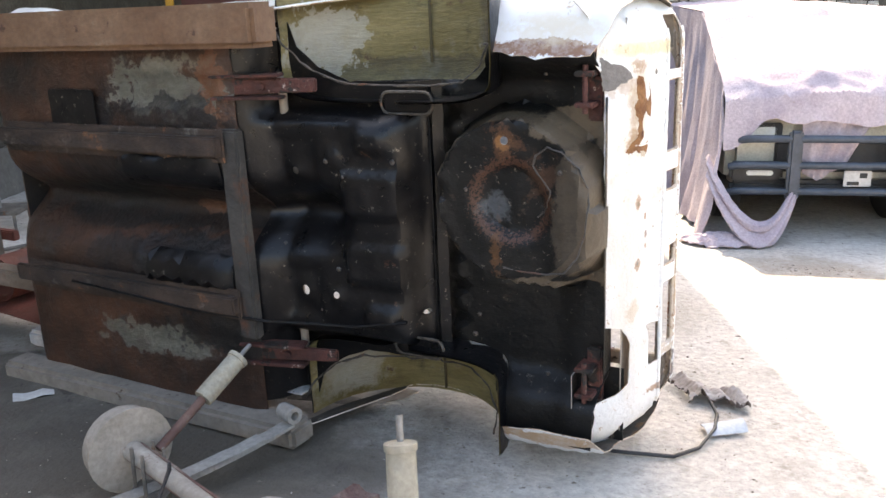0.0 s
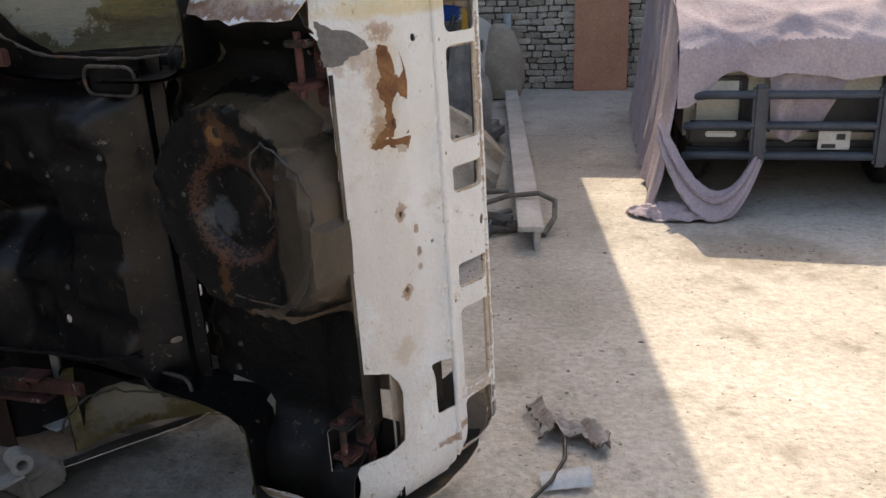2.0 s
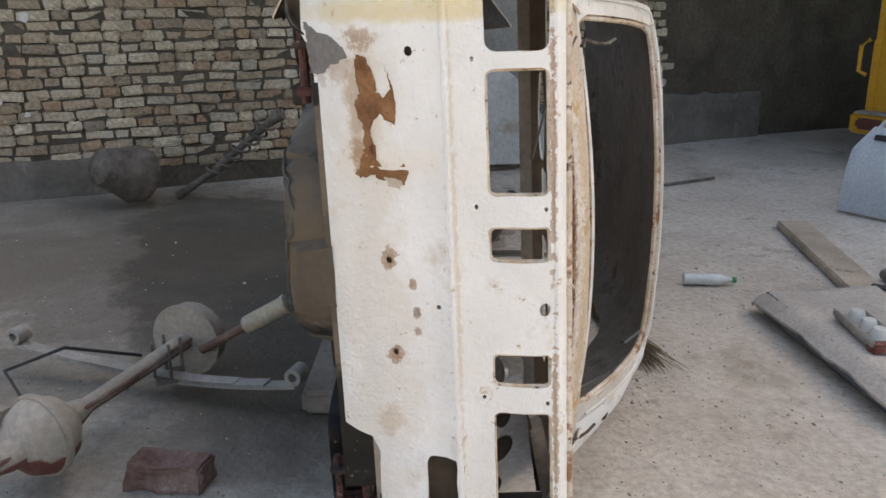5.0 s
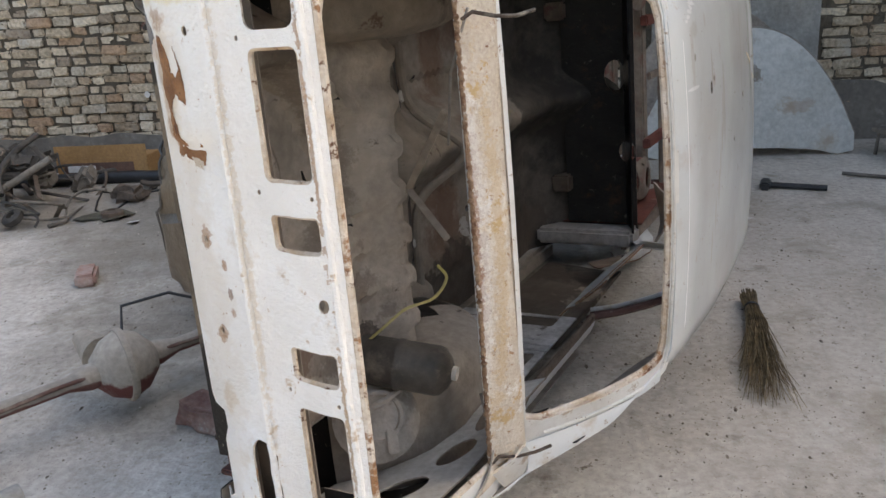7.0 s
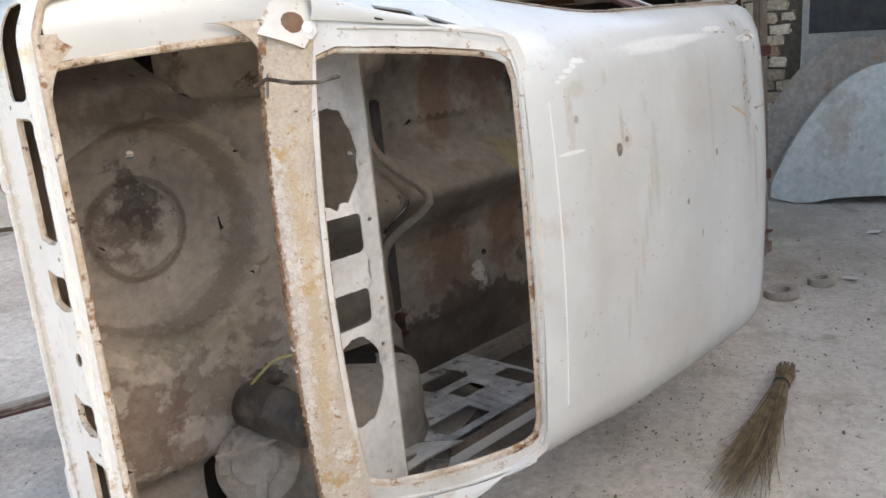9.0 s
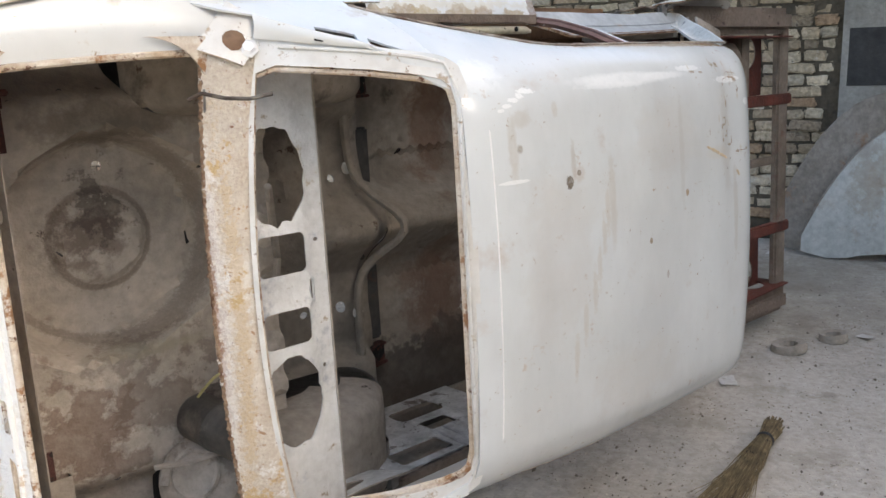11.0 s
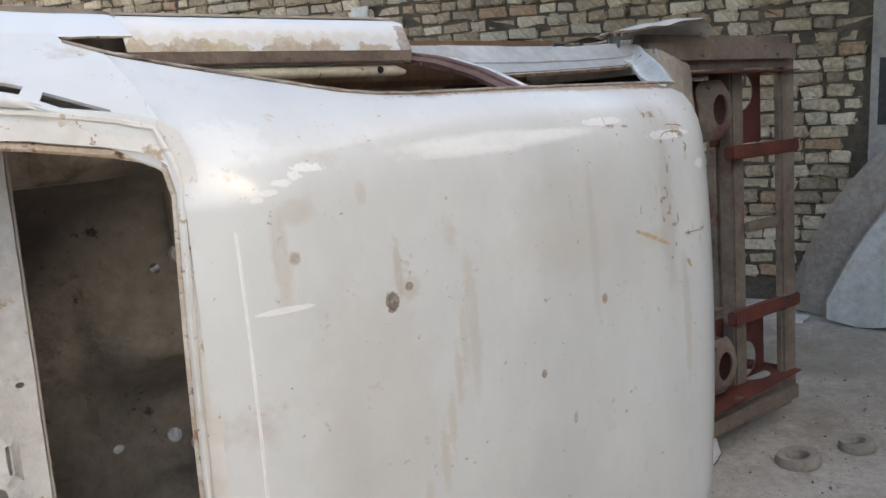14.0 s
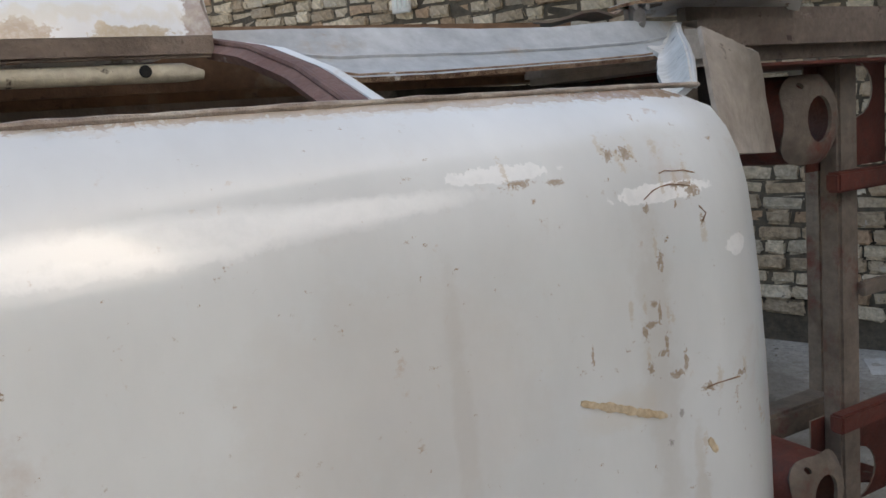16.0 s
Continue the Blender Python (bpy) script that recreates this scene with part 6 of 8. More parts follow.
BEAM_WHITE = surface("whitewashed_beam", (0.44, 0.40, 0.36), (0.60, 0.56, 0.52), 0.9, 5, 50, 0.3)
SEAT_CLOTH = surface("grey_seat", (0.10, 0.098, 0.095), (0.34, 0.32, 0.295), 0.95, 4, 80, 0.3, speck=((0.42, 0.40, 0.37), 0.13, 5))
CUSHION = surface("dusty_cushion", (0.33, 0.305, 0.275), (0.45, 0.42, 0.385), 0.95, 3, 60, 0.3, speck=((0.09, 0.10, 0.125), 0.10, 5))
CUSHION_EDGE = surface("blue_grey_vinyl", (0.07, 0.085, 0.11), (0.16, 0.17, 0.19), 0.6, 6, 60, 0.2)
FOAM = surface("torn_foam", (0.16, 0.14, 0.12), (0.46, 0.41, 0.35), 1.0, 14, 40, 1.0, speck=(((0.30, 0.19, 0.09), 0.14, 6), ((0.05, 0.042, 0.036), 0.16, 24)))
DOOR_BLUE = surface("pale_blue_door", (0.42, 0.46, 0.50), (0.53, 0.56, 0.58), 0.5, 4, 60, 0.05, speck=((0.30, 0.22, 0.15), 0.07, 14))
YELLOW = surface("rickshaw_yellow", (0.48, 0.235, 0.012), (0.60, 0.305, 0.028), 0.5, 4, 60, 0.05, speck=((0.22, 0.14, 0.05), 0.09, 9))
TEAL = surface("teal_vinyl", (0.015, 0.21, 0.20), (0.03, 0.29, 0.27), 0.5, 4, 60, 0.1)
MAROON = surface("maroon_panel", (0.09, 0.025, 0.022), (0.14, 0.04, 0.035), 0.6, 4, 60, 0.1)
HEAP_BLACK = surface("greasy_black", (0.018, 0.017, 0.018), (0.06, 0.055, 0.05), 0.5, 5, 50, 0.3, speck=(((0.14, 0.12, 0.10), 0.13, 6), ((0.13, 0.06, 0.035), 0.12, 15)))
SCRAP = surface("greasy_scrap", (0.075, 0.066, 0.058), (0.24, 0.21, 0.18), 0.7, 9, 50, 0.5, metal=0.2, speck=((0.20, 0.10, 0.05), 0.15, 11))
STRAW = surface("broom_straw", (0.13, 0.10, 0.06), (0.36, 0.29, 0.18), 0.9, 22, 90, 0.2, speck=((0.06, 0.045, 0.03), 0.17, 30))
STRAW = by_piece(STRAW, (0.6, 0.55, 0.5), (1.15, 1.1, 1.0))
FENDER_PAINT = surface("fender_paint", (0.34, 0.345, 0.325), (0.46, 0.47, 0.455), 0.45, 3, 30, 0.05, speck=(((0.20, 0.14, 0.09), 0.12, 7), ((0.33, 0.28, 0.22), 0.16, 3)), stains_and_light=(((-0.35, 0, 0.45), (0.10, 0.3, 0.25), (0.24, 0.18, 0.12), 0.5, 1.6), ((0.05, 0, 0.5), (0.04, 0.3, 0.06), (0.10, 0.075, 0.05), 0.8, 1.0), ((0.3, 0, 0.3), (0.12, 0.3, 0.05), (0.26, 0.19, 0.12), 0.6, 1.0)))
FENDER_BACK = surface("fender_inside", (0.17, 0.145, 0.12), (0.28, 0.245, 0.215), 0.85, 5, 40, 0.5, speck=((0.27, 0.13, 0.06), 0.14, 7))
CARDBOARD = surface("printed_card", (0.30, 0.16, 0.06), (0.42, 0.24, 0.10), 0.9, 3, 60, 0.1)
CARD_PRINT = surface("card_print", (0.10, 0.06, 0.05), (0.17, 0.09, 0.06), 0.9, 6, 60, 0.05)
GREY_PLASTIC = surface("grey_plastic", (0.13, 0.135, 0.14), (0.26, 0.26, 0.255), 0.6, 9, 50, 0.1)
BLUE_PLASTIC = surface("blue_plastic", (0.01, 0.055, 0.25), (0.02, 0.09, 0.34), 0.3, 5, 60, 0.05)
PAPER = surface("scrap_paper", (0.55, 0.53, 0.50), (0.68, 0.66, 0.63), 0.9, 9, 60, 0.1)
RED_BROWN = surface("axle_red", (0.10, 0.04, 0.03), (0.20, 0.125, 0.10), 0.75, 6, 60, 0.3, speck=(((0.27, 0.23, 0.185), 0.18, 6), ((0.06, 0.03, 0.025), 0.13, 18)))
AXLE_DUST = surface("axle_dust", (0.28, 0.245, 0.20), (0.40, 0.35, 0.30), 0.9, 6, 60, 0.3, speck=((0.16, 0.06, 0.045), 0.11, 8))
SHOCK_TAN = surface("shock_tan", (0.30, 0.265, 0.20), (0.41, 0.37, 0.29), 0.7, 8, 60, 0.2, speck=((0.15, 0.10, 0.06), 0.08, 16))
SPRING_LEAF = surface("pale_leaf", (0.25, 0.23, 0.205), (0.37, 0.345, 0.31), 0.8, 7, 60, 0.25, speck=((0.16, 0.13, 0.10), 0.10, 12))
RAG = surface("dirty_rag", (0.36, 0.30, 0.26), (0.60, 0.53, 0.48), 0.95, 9, 60, 0.4, speck=((0.10, 0.07, 0.055), 0.16, 9))
RAG_BACK = surface("scorched_rag", (0.04, 0.03, 0.026), (0.16, 0.12, 0.10), 0.95, 14, 60, 0.4)
PINK_BRICK = surface("loose_brick", (0.34, 0.16, 0.12), (0.47, 0.40, 0.36), 0.95, 9, 60, 0.5)
BLACK_PAINT = surface("black_paint", (0.012, 0.012, 0.013), (0.045, 0.043, 0.045), 0.6, 9, 30, 0.4)
PLASTER = surface("grey_plaster", (0.24, 0.225, 0.205), (0.36, 0.345, 0.325), 0.95, 3, 30, 0.4, speck=((0.50, 0.49, 0.48), 0.12, 5))
GLASS_DARK = surface("dusty_glass", (0.05, 0.06, 0.065), (0.10, 0.11, 0.115), 0.2, 5, 50, 0.05)
CLEAR = surface("bottle_plastic", (0.45, 0.47, 0.46), (0.55, 0.57, 0.56), 0.15, 9, 60, 0.05)
GZ = 0.022


# ---- the covered van and its surroundings ----
VAN = pose(2.36, 5.97, GZ, 0, 0, -2)


def build_van():
    v = empty("van", "cream van parked in the yard under a cloth cover", "van", VAN)
    bm = bmesh.new()
    add_box(bm, -0.74, 0.02, 0.34, 0.74, 0.95, 0.92, 0.07)
    add_box(bm, -0.74, 0.80, 0.30, 0.74, 3.2, 0.95, 0.06)
    add_box(bm, -0.68, 0.95, 0.90, 0.68, 3.15, 1.52, 0.14)
    part("body", bm, CREAM, v, "cream painted bodywork")
    part("grille", box(-0.42, -0.012, 0.45, 0.42, 0.03, 0.66, 0.012), BLACK, v, "black slatted grille")
    part("bumper", box(-0.72, -0.07, 0.30, 0.72, 0.03, 0.40, 0.03), BLACK, v, "dark front bumper")
    for s in (-1, 1):
        part("lamp_bezel", box(s * 0.54 - 0.16, -0.012, 0.675, s * 0.54 + 0.16, 0.03, 0.79, 0.01), BLACK, v, "black headlight surround")
        part("headlight", box(s * 0.52 - 0.10, -0.028, 0.69, s * 0.52 + 0.10, 0.02, 0.78, 0.016), LENS, v, "rectangular glass headlight")
        part("bumper_corner", box(s * 0.55 - 0.18, -0.085, 0.40, s * 0.55 + 0.18, -0.02, 0.53, 0.02), BLACK, v, "black plastic bumper corner")
        part("indicator", box(s * 0.52 - 0.10, -0.094, 0.435, s * 0.52 + 0.08, -0.07, 0.47, 0.008), LENS, v)
        for y in (0.62, 2.6):
            w = part("wheel", lathe([(0.14, -0.09), (0.26, -0.10), (0.30, -0.07), (0.305, 0.0), (0.30, 0.07), (0.26, 0.10), (0.14, 0.09)], pose(s * 0.64, y, 0.30, 0, 90)), RUBBER, v, "black tyre")
            part("rim", lathe([(0.0, 0.02), (0.05, 0.03), (0.10, 0.0), (0.145, 0.05), (0.145, -0.05), (0.0, -0.05)], pose(s * 0.68, y, 0.30, 0, 90)), STEEL, w)
        part("side_window", box(s * 0.672 - 0.012, 1.10, 1.0, s * 0.672 + 0.012, 2.0, 1.38, 0.02), GLASS_DARK, v, "dark side window")
    part("windscreen", box(-0.56, -0.01, 0.0, 0.56, 0.012, 0.5, 0.01, Matrix.Translation((0, 0.965, 0.95)) @ pose(0, 0, 0, -14)), GLASS_DARK, v, "dark windscreen")
    for z, w in ((0.70, 0.70), (0.52, 0.74), (0.34, 0.74)):
        part("bull_bar_tube", rod([(-w, -0.10, z - 0.02), (-w + 0.07, -0.165, z), (0, -0.17, z), (w - 0.07, -0.165, z), (w, -0.10, z - 0.02)], 0.026, 10), BLUE_STEEL, v, "blue-grey bull bar tube")
    for x in (-0.33, 0.36):
        part("upright", box(x - 0.045, -0.205, 0.28, x + 0.045, -0.14, 0.76, 0.018), BLUE_STEEL, v, "flat bull bar upright")
    part("number_plate", box(0.02, -0.13, 0.37, 0.20, -0.115, 0.48, 0.003), PAPER, v, "white plate with dark bars")
    part("plate_bar", box(0.12, -0.134, 0.43, 0.17, -0.1305, 0.465, 0.001), BLACK, v)
    part("plate_bar", box(0.04, -0.134, 0.38, 0.12, -0.1305, 0.405, 0.001), BLACK, v)


build_van()


def build_cover():
    c = empty("cloth_cover", "crumpled lilac-grey cloth cover draped over the van", "cover", VAN)
    prof = [(0.0, -0.13, 0.78), (0.12, -0.11, 0.98), (0.25, 0.06, 1.12), (0.60, 0.78, 1.46), (0.68, 0.98, 1.58), (1.0, 3.2, 1.68)]

    def top(a, b):
        y, z = along([(p[0], p[1]) for p in prof], b), along([(p[0], p[2]) for p in prof], b)
        def crease(p, q, c, sharp):
            """A taut fold that runs along the line p a + q b = c, wandering a little."""
            d = p * a + q * b - c + 0.10 * noise.noise((a * 1.3, b * 2.1, c * 7))
            return max(0.0, 1 - abs(d) / 0.10) ** sharp
        fold = 0.016 * noise.noise((a * 1.6, b * 2.6, 1)) + 0.006 * noise.noise((a * 5 + 2 * b, b * 6, 4))
        for k, (p, q, c) in enumerate(((1, 0.9, 0.1), (1, 0.9, 0.75), (1, -1.3, -0.55), (1, -1.3, 0.05), (0.5, 2.6, 0.55), (-0.4, 2.4, 0.62), (1, 0.3, -0.7), (0.2, 2.2, 0.95), (1, -0.6, 0.6), (0.9, 1.8, 1.3), (1, 2.2, -0.25), (0.1, 1.6, 0.18))):
            fold += 0.016 * crease(p, q, c, 2) * (0.6 + 0.4 * noise.noise((a * 2, b * 3, k)))
        x = a * 0.80
        hem = 0.03 * noise.noise((a * 3, 0, 9)) * max(0, 1 - b / 0.1) - 0.14 * max(0.0, 1 - b / 0.08) * smooth01((abs(a) - 0.62) / 0.35) + 0.05 * max(0.0, 1 - b / 0.1) * math.exp(-((a + 0.62) / 0.14) ** 2)
        return (x, y - fold * 0.7, z + fold + hem - 0.05 * a * a + 0.02)
    sheet("top_cloth", [(-1, 0), (1, 0), (1, 1), (-1, 1)], [], lambda a, b: top(a, b), 0.006, [TARP, TARP], c, "", 0.026)

    def side(s):
        def place(a, b):
            y = -0.13 + 3.3 * a
            z0 = along([(p[0], p[2]) for p in prof], along([(-0.13, 0.0), (-0.11, 0.12), (0.06, 0.25), (0.78, 0.60), (0.98, 0.68), (3.2, 1.0)], y))
            pleat = (0.024 * math.sin(a * 47 + 5 * noise.noise((a * 5, b * 1.5, 3))) + 0.016 * math.sin(a * 101 + 4 * noise.noise((a * 9, b * 2, 8)))) * (0.35 + 0.65 * b)
            return (s * (0.80 + 0.03 * b + pleat + 0.10 * b * b), y + 0.02 * math.sin(b * 7 + a * 20) - 0.14 * b * smooth01((0.2 - a) / 0.2), z0 - (z0 - 0.06) * b - 0.03)
        return place
    for s in (-1, 1):
        o = [(0, 0), (1, 0), (1, 1), (0, 1)]
        sheet("side_cloth", o if s < 0 else o[::-1], [], side(s), 0.006, [TARP, TARP], c, "", 0.022)
    # narrow fold that hangs between the uprights of the bar
    def tongue(a, b):
        w = 0.26 * (1 - 0.55 * b)
        return (-0.02 + a * w - 0.10 * b, -0.075 - 0.012 * math.sin(a * 9 + 2 * b), 0.92 - 0.52 * b)
    sheet("hanging_fold", [(-1, 0), (1, 0), (0.9, 0.8), (-0.2, 1.0), (-1, 0.9)][::-1], [], tongue, 0.006, [TARP, TARP], c, "", 0.08)

    # swag that trails from the corner down to the ground and round to the bar
    def swag(t, w):
        x = -0.90 + 0.62 * t
        t = min(1.0, max(0.0, t))
        z = max(0.02, 0.50 * (1 - t) ** 1.6 + 0.40 * t ** 1.6 - 0.62 * 4 * t * (1 - t) * 0.42)
        y = -0.12 - 0.26 * math.sin(math.pi * t)
        r = 0.11 * (0.55 + 0.6 * math.sin(math.pi * t))
        k = w * 2 - 1
        fold = 0.022 * math.sin(w * 19 + 2 * t) + 0.012 * math.sin(w * 33 + 5 * t)
        return (x + 0.4 * fold, y - r * k * 0.6 + fold, max(0.012, z + r * (1 - abs(k)) * 0.9 - 0.05 * k + 0.7 * fold))
    sheet("trailing_fold", [(0, 0), (1, 0), (1, 1), (0, 1)], [], swag, 0.008, [TARP, TARP], c, "", 0.03)

    def puddle(a, b):
        d = math.hypot(a, b)
        return (-0.78 + 0.30 * a, -0.30 + 0.17 * b, max(0.008, 0.05 * (1 - d * d) + 0.03 * (1 - abs(noise.noise((a * 4, b * 4, 0)))) ** 3))
    sheet("trailing_hem", oval(0, 0, 1, 1, 22), [], puddle, 0.008, [TARP, TARP], c, "", 0.07, 0.05)


build_cover()


def build_board():
    bm = box(0, -0.012, 0, 0.62, 0.012, 1.75, 0.003)
    ob = part("board", bm, ORANGE_BOARD, at=pose(1.0, 10.98, GZ, -6, 0, 2))
    tagged(ob, "plain orange-brown board leaning against the brick wall", "board")


build_board()


def build_pole():
    p = empty("pole", "thin dark steel pole with flaked white paint", "pole", pose(0.46, 4.93, GZ - 0.02, 0, -1.5, 0))
    part("tube", rod([(0, 0, 0), (0.004, 0, 1.0), (0, 0.005, 2.2), (0, 0, 3.4)], 0.027, 12), POLE_STEEL, p)
    q = empty("post", "short steel post with a pale blue top", "post", pose(0.22, 11.0, GZ - 0.02))
    part("tube", rod([(0, 0, 0), (0, 0, 0.85)], 0.03, 10), POLE_STEEL, q)
    part("cap", rod([(0, 0, 0.6), (0, 0, 0.92)], 0.04, 10), DOOR_BLUE, q)


build_pole()


def build_beam():
    bm = bmesh.new()
    add_box(bm, -0.07, 0, 0.10, 0.07, 5.2, 0.13, 0.006)
    add_box(bm, 0.015, 0.0, 0.0, 0.045, 5.2, 0.10, 0.004)
    for v in bm.verts:
        v.co.x += 0.012 * noise.noise((v.co.y * 0.9, 2, 0))
    ob = part("beam", bm, BEAM_WHITE, at=pose(0.72, 4.98, GZ, 0, 0, 4.6))
    tagged(ob, "long whitewashed steel beam lying on the ground", "beam")


build_beam()


def build_canvas():
    """A stiff folded canvas sheet that stands like a tent over scrap."""
    def place(a, b):
        lo = Vector((-0.60 + 1.02 * a, 5.70 - 0.22 * math.sin(math.pi * a) + 0.55 * a * a, 0.0))
        ridge = along([(0.0, 0.06), (0.25, 0.80), (0.31, 0.70), (0.38, 0.60), (0.55, 0.56), (0.75, 0.45), (1.0, 0.20)], a)
        hi = Vector((-0.42 + 0.90 * a, 6.12 + 0.40 * a, ridge))
        p = lo.lerp(hi, b)
        fan = math.atan2(a - 0.27, 1.12 - b) * 2.6 + 0.25 * noise.noise((a * 2, b * 2, 3))
        f = 0.13 * abs((fan % 1.0) - 0.5) * min(1.0, 0.25 + math.hypot(a - 0.27, 1.05 - b)) + 0.012 * noise.noise((a * 6, b * 6, 2)) + 0.022 * max(0.0, 1 - 4 * abs(noise.noise((a * 3 + b * 1.5, b * 1.1 - a, 7))))
        return (p.x + 0.3 * f, p.y - f, p.z + 0.5 * f + 0.01)
    ob = sheet("canvas_sheet", [(0, 0), (1, 0), (1, 1), (0.62, 1.02), (0.3, 1), (0, 1)], [oval(0.70, 0.72, 0.03, 0.02, 8)], place, 0.008, [CANVAS, CANVAS], None, "", 0.016, 0.01, at=pose(0, 0, GZ))
    tagged(ob, "stiff dusty tan canvas sheet propped up like a tent", "canvas")


build_canvas()


def build_seat(at, label):
    s = empty("bucket_seat", label, "car seat", at, group="old car seats")

    def back(a, b):
        w = along([(0.0, 0.25), (0.45, 0.25), (0.62, 0.215), (0.72, 0.145), (0.85, 0.135), (1.0, 0.125)], b)
        return (a * w, -0.10 * b - 0.06 * (1 - a * a) - 0.012 * math.cos(a * 9) * (b < 0.62), 0.10 + 0.76 * b)
    o = [(-1, 0), (1, 0), (1, 0.93), (0.85, 0.98), (0.5, 1.0), (-0.5, 1.0), (-0.85, 0.98), (-1, 0.93)]
    sheet("backrest", o, [], back, 0.11, [SEAT_CLOTH, SEAT_CLOTH], s, "", 0.07)
    part("seat", box(-0.24, -0.48, 0.0, 0.24, 0.0, 0.17, 0.05), SEAT_CLOTH, s)


build_seat(pose(-0.50, 7.75, GZ, 0, 0, -12) @ Matrix.Scale(0.95, 4), "dusty grey car seat standing among scrap")
build_seat(pose(0.05, 7.7, GZ, 0, 0, 168), "worn grey car seat turned away, standing among scrap")


def build_cushion():
    c = empty("bench_cushion", "flat dusty bench cushion with blue-grey vinyl edge on the ground", "cushion", pose(-0.18, 4.80, GZ, 0, 0, -17))
    bm = bmesh.new()
    add_box(bm, -0.57, -0.31, 0.0, 0.55, 0.29, 0.112, 0.042)
    for v in bm.verts:
        v.co.x += 0.015 * noise.noise(v.co * 6)
    part("base", bm, CUSHION_EDGE, c)

    def top(a, b):
        return (a, b, 0.122 + 0.010 * noise.noise((a * 5, b * 5, 0)) + 0.006 * noise.noise((a * 16, b * 16, 3)) - 0.045 * smooth01((abs(a + 0.01) - 0.50) / 0.075) - 0.045 * smooth01((abs(b + 0.01) - 0.25) / 0.065))
    sheet("top_cover", finer(rounded(-0.585, -0.325, 0.565, 0.305, 0.06), 0.05), [], top, 0.012, [CUSHION, CUSHION], c, "", 0.05, 0.008)
    t = empty("tail_lamp", "dusty tail lamp housing lying on the cushion", "lamp", pose(-0.20, 4.68, GZ + 0.118, 0, 0, -24))
    bm = bmesh.new()
    add_box(bm, -0.17, -0.06, 0.0, 0.17, 0.06, 0.03, 0.012)
    add_box(bm, -0.175, -0.065, 0.02, 0.175, -0.052, 0.05, 0.004)
    add_box(bm, -0.175, 0.052, 0.02, 0.175, 0.065, 0.05, 0.004)
    part("housing", bm, SPRING_LEAF, t)
    for x in (-0.1, 0.0, 0.09):
        part("bulb_holder", lathe([(0.0, 0.05), (0.025, 0.048), (0.032, 0.03), (0.032, 0.0)], pose(x, 0, 0.025), 14), LENS, t)
    part("lens_edge", box(0.13, -0.068, 0.0, 0.19, 0.068, 0.04, 0.01), RED_OXIDE, t, "red plastic lamp end")


build_cushion()


def build_spare_door():
    d = empty("detached_door", "pale blue car door leaning in the scrap, window empty", "car door", pose(-1.50, 6.55, GZ, -14, 0, 14))
    sheet("skin", [(-0.50, 0.02), (0.46, 0.02), (0.50, 0.35), (0.47, 0.56), (-0.40, 0.58), (-0.49, 0.42)], [rounded(-0.38, 0.49, -0.25, 0.53, 0.015)], lambda a, b: (a, -0.05 * math.sin(b * 5.2), b), 0.05, [DOOR_BLUE, DOOR_BLUE], d, "", 0.06)
    part("door_handle", box(-0.37, -0.045, 0.495, -0.26, -0.02, 0.525, 0.006), BLACK, d, "black pull handle")
    bm = bmesh.new()
    add_rod(bm, [(-0.38, 0.02, 0.57), (-0.25, 0.03, 0.81), (0.07, 0.03, 0.84), (0.36, 0.02, 0.57)], 0.016, 8)
    add_rod(bm, [(0.05, 0.03, 0.83), (0.03, 0.02, 0.57)], 0.014, 8)
    part("window_frame", bm, DOOR_BLUE, d, "thin pale window frame")
    d2 = empty("detached_door", "second pale blue car door with a bent window frame", "car door", pose(-1.12, 7.0, GZ, -10, 0, 4))
    sheet("skin", [(-0.52, 0.02), (0.45, 0.02), (0.48, 0.50), (-0.50, 0.55)], [], lambda a, b: (a, -0.05 * math.sin(b * 5.2), b), 0.05, [DOOR_BLUE, DOOR_BLUE], d2, "", 0.07)
    bm = bmesh.new()
    add_rod(bm, [(-0.40, 0.02, 0.53), (-0.37, 0.05, 1.0), (-0.04, 0.05, 1.0), (0.36, 0.03, 0.68), (0.45, 0.02, 0.50)], 0.018, 8)
    part("window_frame", bm, DOOR_BLUE, d2)


build_spare_door()


def build_torn_seat():
    s = empty("torn_seat", "torn car seat back with bare foam and blue-grey vinyl rim", "car seat", pose(-0.84, 5.98, GZ + 0.07, -14, 40, -10))

    def face(a, b):
        return (0.19 * a + 0.05 * b * b, 0.03 * noise.noise((a * 5, b * 12, 0)) - 0.05 * (1 - a * a) - 0.02 * abs(noise.noise((a * 11, b * 26, 4))), 0.92 * b)
    o = [(-0.8, 0.0), (0.8, 0.0), (0.95, 0.4), (0.8, 0.9), (0.4, 1.0), (-0.4, 1.0), (-0.8, 0.9), (-0.95, 0.4)]
    sheet("foam", o, [], face, 0.06, [FOAM, FOAM], s, "bare brown-grey torn foam", 0.035, 0.02, 0.03)
    bm = bmesh.new()
    add_rod(bm, [Vector(face(a * 1.1, b)) + Vector((0, 0.03, 0)) for a, b in finer(o, 0.15)] + [Vector(face(o[0][0] * 1.1, 0)) + Vector((0, 0.03, 0))], [0.034 + 0.012 * noise.noise((i * 0.9, 0, 3)) for i in range(len(finer(o, 0.15)) + 1)], 10)
    part("rim", bm, CUSHION_EDGE, s, "padded blue-grey vinyl rim")


build_torn_seat()


def build_rickshaw():
    r = empty("rickshaw", "yellow motor rickshaw with teal seat parked in the shed", "rickshaw", pose(-2.35, 8.0, GZ, 0, 0, 10))
